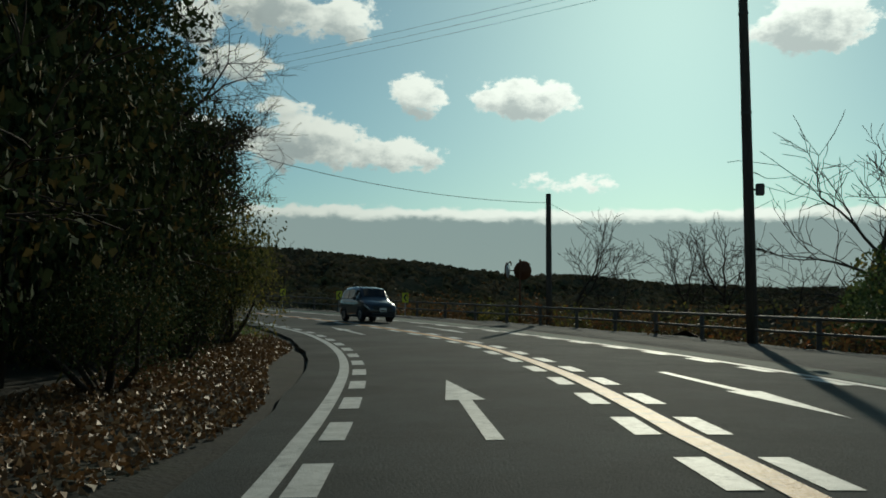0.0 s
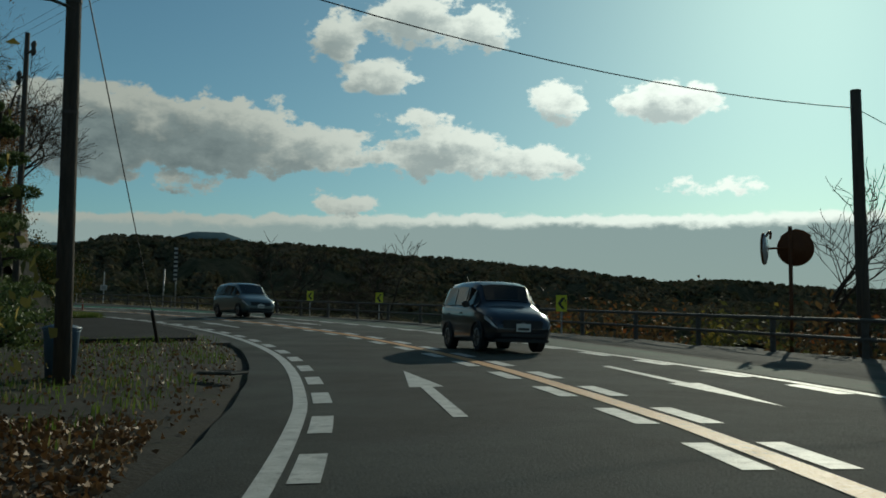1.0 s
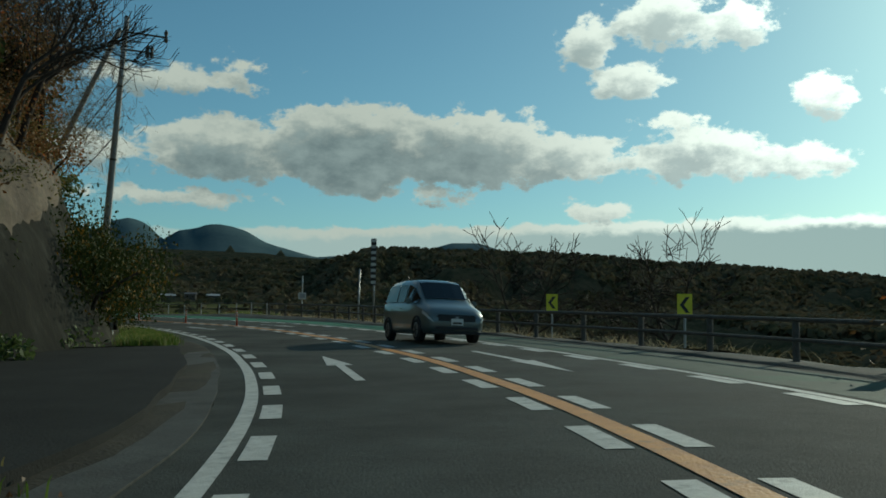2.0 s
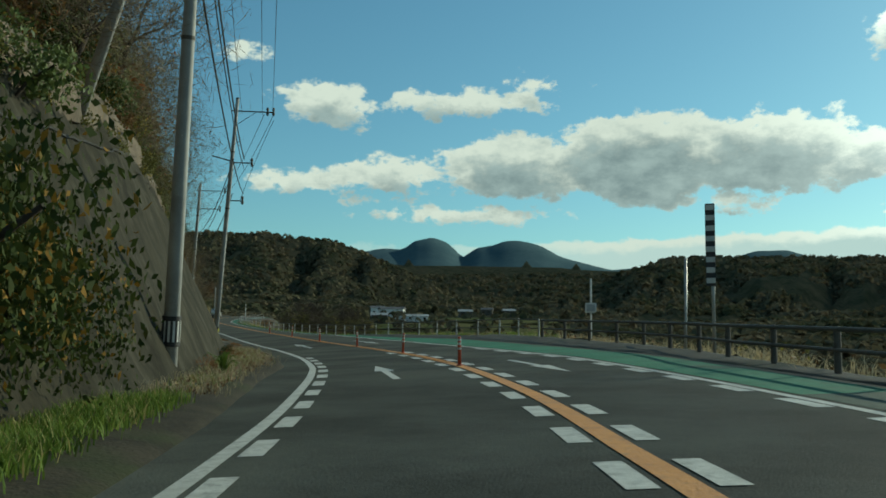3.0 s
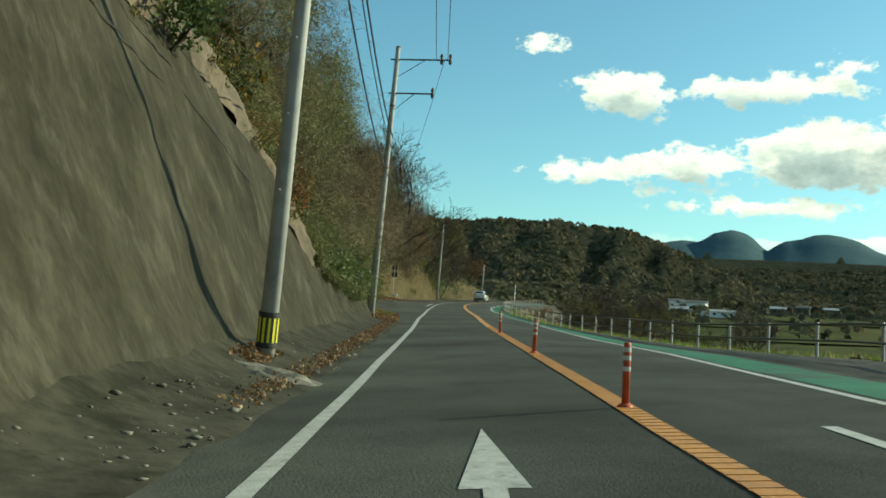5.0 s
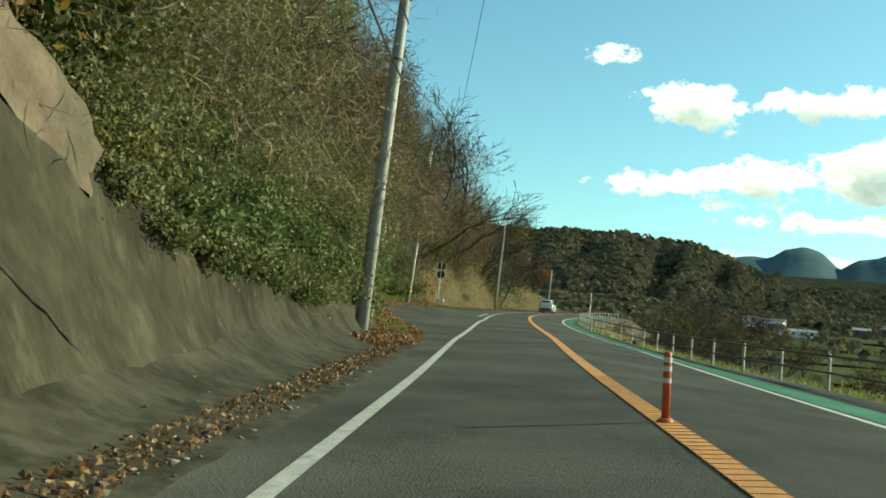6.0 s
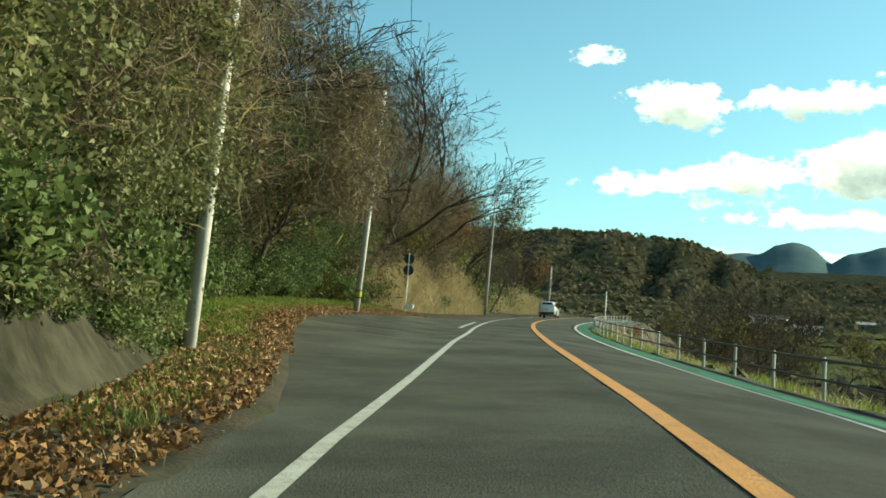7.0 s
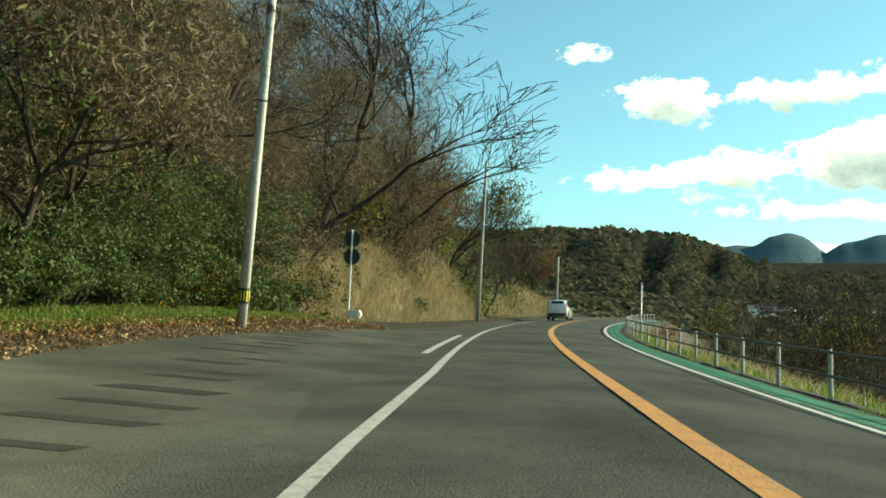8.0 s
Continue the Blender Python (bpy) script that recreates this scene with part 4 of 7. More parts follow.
utility_pole((1.42, 44.3, 1.0), (1.33, 44.2, 7.3), 0.15, 0.12, "short dark wooden pole behind the shoulder", WOOD, None, (), steps=False, collar=False)
utility_pole((-11.55, 33.41, 0.9), (-11.3, 32.9, 7.9), 0.13, 0.10, "dark wooden pole beside a garden", WOOD, None, (), steps=False)
utility_pole((-170.5, 139.4, 8.4), (-170.2, 139.6, 18.0), 0.14, 0.09, "far utility pole with a crossarm above the bank", POLE, None, [(0.96, AWAY2, 2.0, 2)], steps=False)
utility_pole((-194.3, 159.0, 8.9), (-194.2, 159.1, 14.6), 0.12, 0.09, "far pale utility pole beside the bend", POLE, None, (), steps=False)
utility_pole((-25.95, 51.1, 1.4), (-25.9, 51.0, 12.4), 0.13, 0.09, "dark lattice-topped pole beyond the garden", WOOD, None, [(0.93, (0.8, -0.6, 0), 0.9, 2), (0.86, (-0.8, 0.6, 0), 0.9, 2)], steps=False)
strut = thing("strut_pole", "pale concrete strut leaning from the slope to a pole", "pole", "utility poles", m=Matrix.Translation((-45.05, 67.9, 7.6)))
part("shaft", bm_tube([(0, 0, -1.5), (4.9, 0.75, 7.0)], [0.14, 0.10], 14), POLE, strut, smooth=True)

P1, P2, P3, P5 = Vector((-39.75, 68.6, 14.4)), Vector((-72.55, 89.4, 17.0)), Vector((-99.1, 101.9, 16.8)), Vector((-140.0, 118.5, 16.6))
OUT2 = Vector(AWAY2)
for k, off in enumerate((0.3, 1.5, 2.1)):
    cable(P1 + OUT2 * off * 0.75, P2 + OUT2 * off, 0.6)
for off in (1.6, 2.15):
    cable(P2 + OUT2 * off, P3 + OUT2 * (off + 0.3), 0.5, 0.016)
cable(P3 + OUT2 * 2.3, P5 + OUT2 * 1.4, 0.6)
for drop, r in ((2.8, 0.03), (3.4, 0.02), (4.9, 0.025)):
    cable(P1 - Vector((0, 0, drop - 1)), P2 - Vector((-0.3, -0.4, drop)), 0.7, r, "thick black telephone cable")
    cable(P2 - Vector((0.1, 0.1, drop)), P3 - Vector((0, 0, drop + 1.0)), 0.8, r, "thick black telephone cable")
cable(P2 + OUT2 * 2.2 + Vector((0, 0, -0.3)), Vector((-73.3, 90.2, 11.8)), -0.2, 0.014, "slack drop wire along the pole")
cable((1.33, 44.2, 6.9), (-11.35, 33.0, 7.6), 0.5, 0.012)
cable((1.35, 44.25, 6.9), (16.0, 52.0, 0.6), 0.1, 0.01)
for k in range(3):
    cable((6.35, 27.25, 12.2 - 0.25 * k), (-45, 69, 17.5 - 0.4 * k), 1.0, 0.006)
guy = thing("guy_wire", "slanting stay wire with a dark plastic guard", "stay wire", m=Matrix.Translation((-15.75, 43.6, 0.9)))
gv = Vector((4.35, -10.5, 6.4)).normalized()
part("wire", bm_tube([(0, 0, 0), gv * 12.5], 0.012, 5), WIRE, guy)
part("guard", bm_tube([(0, 0, -0.1), gv * 2.3], [0.05, 0.045], 8), BLACK, guy)


def street_lamp():
    root = thing("street_lamp", "small dark street lamp on a pole bracket", "street lamp", m=Matrix.Translation((-11.3, 32.95, 6.25)))
    part("bracket", bm_tube([(0.0, 0, 0), (-0.3, -0.1, 0.12), (-0.62, -0.2, 0.16)], 0.025, 6), DULL_STEEL, root)
    part("housing", bm_box((-0.8, -0.25, 0.17), (0.5, 0.22, 0.12), 0.03, Matrix.Rotation(0.25, 4, "Y")), DULL_STEEL, root)
    part("lens", bm_box((-0.82, -0.25, 0.10), (0.4, 0.17, 0.05), 0.02, Matrix.Rotation(0.25, 4, "Y")), LAMP_GLASS, root)


street_lamp()
box = thing("junction_box", "small dark box strapped to a tall pole", "junction box", m=Matrix.Translation((6.9, 27.72, 5.2)))
part("case", bm_box((0, 0, 0), (0.22, 0.2, 0.34), 0.02), DULL_STEEL, box)
part("strap", bm_tube([(-0.12, 0, 0.0), (-0.30, 0.0, 0.0)], 0.03, 6), DULL_STEEL, box)


# ---- railing along the valley ----
def railing(u0, u1, label, post_mat, rail_mat, post_r, high, rails):
    root = thing("railing", label, "railing", "railings")
    us = [u0]
    while us[-1] < u1:
        a, b = at(us[-1], float(FENCE(us[-1])))[0], at(us[-1] + 0.05, float(FENCE(us[-1] + 0.05)))[0]
        us.append(us[-1] + 0.05 * 3.0 / np.linalg.norm(b - a))
    me = None
    for u in us:
        p = at(u, float(FENCE(u)))[0]
        if me is None:
            ob = part("post", bm_tube([(0, 0, -0.25), (0, 0, high - 0.02), (0, 0, high + 0.03)], [post_r, post_r, post_r * 0.6], 10), post_mat, root)
            me = ob.data
        else:
            ob = new("post", me)
            ob.parent = root
        ob.location = p
    fine = np.linspace(us[0], us[-1], len(us) * 3)
    for h, r in rails:
        part("rail", bm_tube([at(u, float(FENCE(u)) - post_r * 0.6, h)[0] for u in fine], r, 8), rail_mat, root)


railing(-1.0, 4.95, "weathered brown-grey two-rail steel railing above the valley", DULL_STEEL, DULL_STEEL, 0.07, 0.82, ((0.80, 0.045), (0.42, 0.04)))
railing(5.0, 13.0, "railing with pale posts and thin dark rails", STEEL, DULL_STEEL, 0.042, 0.84, ((0.82, 0.03), (0.42, 0.025)))


# ---- posts and signs ----
def delineator(u):
    """An orange rubber lane post with white bands."""
    p = at(u, float(CENTRE(u)), 0.0)[0]
    root = thing("lane_post", "orange rubber lane post with white reflective bands", "lane post", "lane posts on the centre line", m=Matrix.Translation(p))
    part("base", bm_tube([(0, 0, 0), (0, 0, 0.02), (0, 0, 0.05)], [0.09, 0.085, 0.05], 16), RUBBER_ORANGE, root, smooth=True)
    part("tube", bm_tube([(0, 0, 0.03), (-0.02, 0, 0.69), (-0.02, 0, 0.71), (-0.02, 0, 0.72)], [0.042, 0.040, 0.036, 0.02], 14), RUBBER_ORANGE, root, smooth=True)
    for z in (0.40, 0.52, 0.61):
        part("band", bm_tube([(-0.03 * z, 0, z), (-0.03 * z, 0, z + 0.05)], [0.0445] * 2, 16, caps=False), REFLECT, root)
    return root


first = None
for xy in ((-40.07, 76.0), (-48.67, 81.92), (-57.46, 86.76), (-66.14, 91.14), (-74.95, 95.57), (-84.64, 100.51)):
    us = np.linspace(3.5, 8, 900)
    u = us[np.argmin(np.linalg.norm(at(us, CENTRE(us))[:, :2] - xy, axis=1))]
    if first is None:
        first = delineator(u)
    else:
        copy_thing(first, Matrix.Translation(at(u, float(CENTRE(u)))[0]) @ Matrix.Rotation(u * 5, 4, "Z"))


def chevron_sign(x, y, z):
    u = np.linspace(1, 5, 400)
    k = u[np.argmin(np.linalg.norm(at(u, FENCE(u))[:, :2] - (x, y), axis=1))]
    foot = at(k, float(FENCE(k)) + 0.12)[0]
    root = thing("chevron_sign", "yellow curve sign with a black chevron on a railing post", "road sign", "chevron signs on the bend", m=Matrix.Translation((x, y, foot[2])) @ Matrix.Rotation(math.atan2(-(x + 6), y - 30) + math.pi, 4, "Z"))
    h = z - foot[2]
    part("pole", bm_tube([(0, 0.0, -0.3), (0, 0.0, h)], 0.03, 8), STEEL, root)
    part("plate", bm_box((0, 0.045, h), (0.36, 0.03, 0.54), 0.006), YELLOW, root)
    bm = bmesh.new()
    # the chevron points to the driver's left; the plate faces +y
    for s in (1, -1):
        q = [(0.12, 0), (0.02, 0), (-0.12, 0.19), (-0.02, 0.19)]
        bm.faces.new([bm.verts.new((px, 0.064, h + pz * s)) for px, pz in q])
    part("chevron", bm, BLACK, root)


for c in ((-11.2, 58.6, 2.85), (-16.44, 65.14, 3.16), (-21.96, 70.23, 3.43), (-27.23, 74.23, 3.57), (-6.3, 52.5, 2.6)):
    chevron_sign(*c)


def curve_mirror():
    root = thing("curve_mirror", "pair of round orange-backed traffic mirrors on a post", "traffic mirror", m=Matrix.Translation((0.05, 45.85, 1.1)))
    part("post", bm_tube([(0, 0, -0.3), (0.0, 0, 3.25)], 0.05, 12), MIRROR_ORANGE, root, smooth=True)
    for x, ang, r in ((0.12, 345, 0.44), (-0.62, 255, 0.40)):
        m = Matrix.Translation((x, 0.0, 2.7)) @ Matrix.Rotation(radians(ang), 4, "Z")
        for name, bm, mat in (("shell", bm_disc(r, 0.05, -0.0), MIRROR_ORANGE), ("mirror_face", bm_disc(r * 0.93, 0.02, 0.06), LAMP_GLASS), ("hood", bm_tube([(-r * 0.8, 0.1, r * 0.68), (-r * 0.4, 0.14, r * 0.98), (0, 0.15, r * 1.08), (r * 0.4, 0.14, r * 0.98), (r * 0.8, 0.1, r * 0.68)], 0.03, 6), MIRROR_ORANGE)):
            bmesh.ops.transform(bm, matrix=m @ Matrix.Translation((0, 0.03 if name == "mirror_face" else 0, 0)), verts=bm.verts)
            part(name, bm, mat, root, smooth=name != "hood")
        part("arm", bm_tube([(0, 0, 2.72), (x * 0.9, 0.0, 2.7)], 0.03, 6), MIRROR_ORANGE, root)


curve_mirror()


def striped_marker():
    """A tall post that carries a column of white plates."""
    root = thing("marker_pole", "tall grey pole carrying a black and white striped board", "marker pole", m=Matrix.Translation((-38.96, 86.25, 2.7)) @ Matrix.Rotation(radians(25), 4, "Z"))
    part("pole", bm_tube([(0, 0, -0.6), (0, 0, 4.9)], 0.055, 12), STEEL, root, smooth=True)
    board = part("board", bm_box((-0.05, -0.07, 3.65), (0.30, 0.03, 2.6), 0.008), BLACK, root)
    for k in range(8):
        part("white_plate", bm_box((-0.05, -0.09, 2.52 + k * 0.33), (0.27, 0.016, 0.165)), REFLECT, board)


striped_marker()
for base, top, label in (((-40.13, 86.44, 2.5), (-39.95, 86.3, 5.95), "plain grey steel post behind the railing"), ((-163.0, 146.8, 5.6), (-162.8, 146.7, 10.0), "thin white post behind the railing")):
    root = thing("post", label, "post", m=Matrix.Translation(base))
    d = Vector(top) - Vector(base)
    part("shaft", bm_tube([(0, 0, -0.4), tuple(d)], 0.05, 10), STEEL, root, smooth=True)
    part("cap", bm_tube([tuple(d), tuple(d + Vector((0, 0, 0.06)))], [0.06, 0.01], 10), STEEL, root)

meter = thing("meter_post", "white instrument box on a slim post", "instrument box", m=Matrix.Translation((-52.3, 97.45, 3.1)))
part("pole", bm_tube([(0, 0, -0.8), (0.1, -0.1, 3.4)], 0.05, 10), WHITE_PAINT, meter)
case = part("case", bm_box((0.0, -0.1, 1.95), (0.55, 0.22, 0.48), 0.02, Matrix.Rotation(radians(40), 4, "Z")), WHITE_PAINT, meter)
part("hatch", bm_box((0.0, -0.225, 1.95), (0.40, 0.02, 0.34), 0.005, Matrix.Rotation(radians(40), 4, "Z")), STEEL, case)


def round_signs():
    """Two round signs seen from behind on a white post, its foot in a white block."""
    root = thing("road_sign", "two dark round sign backs on a white post", "road sign", m=Matrix.Translation((-149.0, 123.78, 7.0)) @ Matrix.Rotation(radians(62), 4, "Z"))
    part("post", bm_tube([(0, 0, -0.2), (0.05, 0, 3.3)], 0.035, 10), WHITE_PAINT, root)
    for z in (2.95, 2.28):
        bm = bm_disc(0.31, 0.03, 0.0)
        bmesh.ops.transform(bm, matrix=Matrix.Translation((0.05, 0.06, z)), verts=bm.verts)
        part("sign_plate", bm, BLACK, root, "dark back of a round sign")
        bm = bm_tube([(0.05 + 0.31 * math.cos(a), 0.035, z + 0.31 * math.sin(a)) for a in (2 * math.pi * k / 24 for k in range(25))], 0.014, 5)
        part("rim", bm, DULL_STEEL, root)
    part("foot_block", bm_box((0.25, -0.1, 0.1), (0.55, 0.4, 0.28), 0.06), WHITE_PAINT, root)


round_signs()


# ---- small things at the left verge ----
bin_ = thing("rubbish_bin", "blue plastic bin with a lid beside a pole", "bin", m=Matrix.Translation((-12.2, 34.3, 0.95)))
BLUE = surface("blue plastic", (0.04, 0.09, 0.14), (0.09, 0.16, 0.22), 4.0, 0.5, 0.05, 40.0)
part("tub", bm_tube([(0, 0, -0.1), (0, 0, 0.62), (0, 0, 0.66)], [0.22, 0.27, 0.29], 20), BLUE, bin_, smooth=True)
part("lid", bm_tube([(0, 0, 0.665), (0, 0, 0.70), (0, 0, 0.75)], [0.30, 0.29, 0.10], 20), BLUE, bin_, smooth=True)
stub = thing("marker_stub", "short white concrete stub in the verge", "marker post", m=Matrix.Translation((-10.6, 29.9, 0.6)))
part("shaft", bm_box((0, 0, 0.2), (0.14, 0.14, 0.75), 0.02), WHITE_PAINT, stub)
part("cap", bm_box((0, 0, 0.59), (0.11, 0.11, 0.05), 0.02), WHITE_PAINT, stub)
rail_w = thing("guard_rail", "short white corrugated guard rail in front of a bush", "guard rail")
for k, u in enumerate((3.36, 3.45)):
    p = at(u, -4.55)[0]
    part("post", bm_tube([(p[0], p[1], p[2] - 0.2), (p[0], p[1], p[2] + 0.72)], 0.06, 10), WHITE_PAINT, rail_w)
us = np.linspace(3.33, 3.5, 8)
prof = [(0.0, 0.42), (0.05, 0.47), (0.05, 0.53), (0.0, 0.57), (0.05, 0.61), (0.05, 0.67), (0.0, 0.72)]
v = [at(u, -4.45 + d, z)[0] for u in us for d, z in prof]
mesh_object("beam", v, grid(len(us), len(prof)), WHITE_PAINT, rail_w)


def apron():
    """Concrete gutter and the mouth of a driveway."""
    g1 = ribbon("gutter", stations(2.2, 3.32, 0.03), lambda u: PAVED_L(u) - 0.75 - 0.15 * math.sin(u * 4), lambda u: PAVED_L(u) + 0.02, 0.02, CONCRETE, cols=4, thick=0.25, ragged=0.05)
    tagged(g1, "worn concrete gutter along the asphalt", "gutter", kind="structure")
    g2 = ribbon("driveway", stations(2.25, 3.12, 0.03), lambda u: -8.5, lambda u: PAVED_L(u) - 0.72 - 0.15 * math.sin(u * 4), 0.13, OLD_ASPHALT, cols=8, thick=0.3, ragged=0.15)
    tagged(g2, "patched dark driveway joining the road", "driveway", kind="structure")
    gr = thing("drain_grate", "small slotted drain grate in the verge", "drain grate", m=Matrix.Translation(at(1.69, -2.15, 0.12)[0]))
    for k in range(7):
        part("bar", bm_box((0, -0.24 + k * 0.08, 0), (0.5, 0.03, 0.03)), DULL_STEEL, gr)
    part("frame", bm_tube([(-0.28, -0.3, 0), (0.28, -0.3, 0), (0.28, 0.3, 0), (-0.28, 0.3, 0), (-0.28, -0.3, 0)], 0.025, 4), CONCRETE, gr)


apron()
def footing(place, size, turn):
    """A rough hump of concrete round a pole's foot."""
    bm = bmesh.new()
    bmesh.ops.create_icosphere(bm, subdivisions=3, radius=1.0)
    for w in bm.verts:
        w.co *= 1 + 0.22 * noise.fractal(w.co * 1.7 + Vector(place), 1.0, 2.0, 3)
        w.co = Vector((w.co.x * size[0], w.co.y * size[1], w.co.z * size[2] * (0.8 + 0.5 * noise.noise(w.co * 2.3))))
    root = thing("pole_footing", "rough pale concrete hump at the foot of a pole", "footing", m=Matrix.Translation(place) @ Matrix.Rotation(radians(turn), 4, "Z"))
    part("collar", bm, PALE_CONCRETE, root)


PALE_CONCRETE = surface("pale broken concrete", (0.10, 0.095, 0.078), (0.27, 0.255, 0.215), 1.5, 0.95, 0.6, 16.0, 0.5, patch=((0.06, 0.055, 0.042), 1.8, 0.7), spec=0.1)
footing(at(5.70, -3.2, 0.0)[0], (1.35, 0.7, 0.34), 27)
footing(at(5.60, -3.3, 0.0)[0], (0.9, 0.35, 0.24), 20)
footing((-41.4, 69.1, 2.1), (0.5, 0.45, 0.3), 20)

# ---- plants ----
rng = np.random.default_rng(11)


def quads(centres, sizes, ratio=0.55, droop=0.0, gen=None, bend=0.25):
    """Leaves: a folded quad at each place, turned at random. Returns vertices and faces."""
    gen = gen or rng
    n = len(centres)
    d = gen.normal(size=(n, 3))
    d[:, 2] -= droop
    d /= np.linalg.norm(d, axis=1, keepdims=True)
    e = np.cross(d, gen.normal(size=(n, 3)))
    e /= np.linalg.norm(e, axis=1, keepdims=True)
    nrm = np.cross(d, e)
    s = np.asarray(sizes).reshape(-1, 1) * np.ones((n, 1))
    v = np.stack([centres - d * s * 0.5, centres + e * s * ratio * 0.5 + nrm * s * bend * 0.3, centres + d * s * 0.5 - nrm * s * bend * 0.4, centres - e * s * ratio * 0.5 + nrm * s * bend * 0.3], 1).reshape(-1, 3)
    f = np.arange(4 * n).reshape(n, 4)
    return v, f


def fast_mesh(name, v, f, material, smooth=False):
    me = bpy.data.meshes.new(name)
    v, f = np.asarray(v, np.float32), np.asarray(f, np.int32)
    k = f.shape[1]
    me.vertices.add(len(v))
    me.vertices.foreach_set("co", v.ravel())
    me.loops.add(f.size)
    me.loops.foreach_set("vertex_index", f.ravel())
    me.polygons.add(len(f))
    me.polygons.foreach_set("loop_start", np.arange(0, f.size, k, dtype=np.int32))
    me.polygons.foreach_set("loop_total", np.full(len(f), k, np.int32))
    if smooth:
        me.polygons.foreach_set("use_smooth", [True] * len(f))
    me.materials.append(material)
    me.update(calc_edges=True)
    me.validate()
    return me


def limbs(seed, height, spread, depth=6, first=0.3, lean=(0, 0), thick=0.012, kids=3, gnarl=0.16):
    """Branches of a bare tree: segments (start, end, radius, radius, level) grown at random."""
    r = random.Random(seed)
    out = []
    count = [0]

    def grow(p, d, length, radius, level):
        count[0] += 1
        branch = count[0]
        steps = 4 if level < 2 else 3
        q = p
        for k in range(steps):
            d = (d + Vector((r.gauss(0, gnarl), r.gauss(0, gnarl), r.gauss(0.02, gnarl * 0.7)))).normalized()
            n = q + d * (length / steps)
            r1 = radius * (1 - 0.45 * (k + 1) / steps)
            out.append((q, n, radius * (1 - 0.45 * k / steps), r1, level, branch))
            if level < depth and (k >= 1 or level > 0):
                for _ in range(1 if level < 2 else r.choice((1, 1, 2))):
                    side = Vector((r.gauss(0, 1), r.gauss(0, 1), r.gauss(0.15, 0.5))).normalized()
                    nd = (d * (1 - spread) + side * spread).normalized()
                    if r.random() < 0.86:
                        grow(n, nd, length * r.uniform(0.48, 0.72), r1 * r.uniform(0.5, 0.7), level + 1)
            q = n
        if level < depth:
            for _ in range(kids - 1):
                side = Vector((r.gauss(0, 1), r.gauss(0, 1), r.gauss(0.2, 0.5))).normalized()
                grow(q, (d * (1 - spread * 0.7) + side * spread * 0.7).normalized(), length * r.uniform(0.5, 0.75), radius * 0.45, level + 1)

    grow(Vector((0, 0, -0.3)), Vector((lean[0], lean[1], 1)).normalized(), height * first, height * thick, 0)
    return out


def limb_mesh(segs, sides):
    v, f = [], []
    for a, b, r0, r1, *_ in segs:
        d = (b - a).normalized()
        s = d.cross(Vector((0.3, 0.2, 1)) if abs(d.z) < 0.95 else Vector((1, 0, 0))).normalized()
        t = s.cross(d)
        o = len(v)
        for p, r in ((a, r0), (b + d * r1 * 0.3, r1)):
            for k in range(sides):
                w = 2 * math.pi * k / sides
                v.append(tuple(p + (s * math.cos(w) + t * math.sin(w)) * r))
        for k in range(sides):
            f.append((o + k, o + (k + 1) % sides, o + sides + (k + 1) % sides, o + sides + k))
    return v, f


def child(name, me, parent):
    ob = new(name, me)
    ob.parent = parent
    return ob


def bare_tree(seed, height, spread, label, depth=5, twig=0.008, bark=BARK, leaves=0, leaf_mat=LEAF_BROWN, name="bare_tree", most=1150, leaf=(0.07, 0.15), **more):
    root = thing(name, label, "tree", "trees")
    segs = limbs(seed, height, spread, depth, **more)
    segs = [(a, b, max(r0, twig), max(r1, twig * 0.8), lv, br) for a, b, r0, r1, lv, br in segs]
    child("trunk", fast_mesh("trunk", *limb_mesh([s for s in segs if s[4] < 2], 7), bark, True), root)
    fine = []
    for level in range(2, depth + 1):
        more_ = [s for s in segs if s[4] == level]
        room = most - len(fine)
        if len(more_) > room:
            ids = sorted({s[5] for s in more_})
            keep = set(random.Random(seed).sample(ids, int(len(ids) * max(0, room) / len(more_))))
            more_ = [s for s in more_ if s[5] in keep]
            fine += more_
            break
        fine += more_
    child("crown", fast_mesh("crown", *limb_mesh(fine, 3), bark), root)
    if leaves:
        tips = np.array([tuple(s[1]) for s in fine if s[4] >= 3])
        pick = tips[rng.integers(0, len(tips), leaves)] + rng.normal(size=(leaves, 3)) * 0.15
        child("foliage", fast_mesh("foliage", *quads(pick, rng.uniform(*leaf, leaves), 0.6, 0.5), leaf_mat), root)
    return root


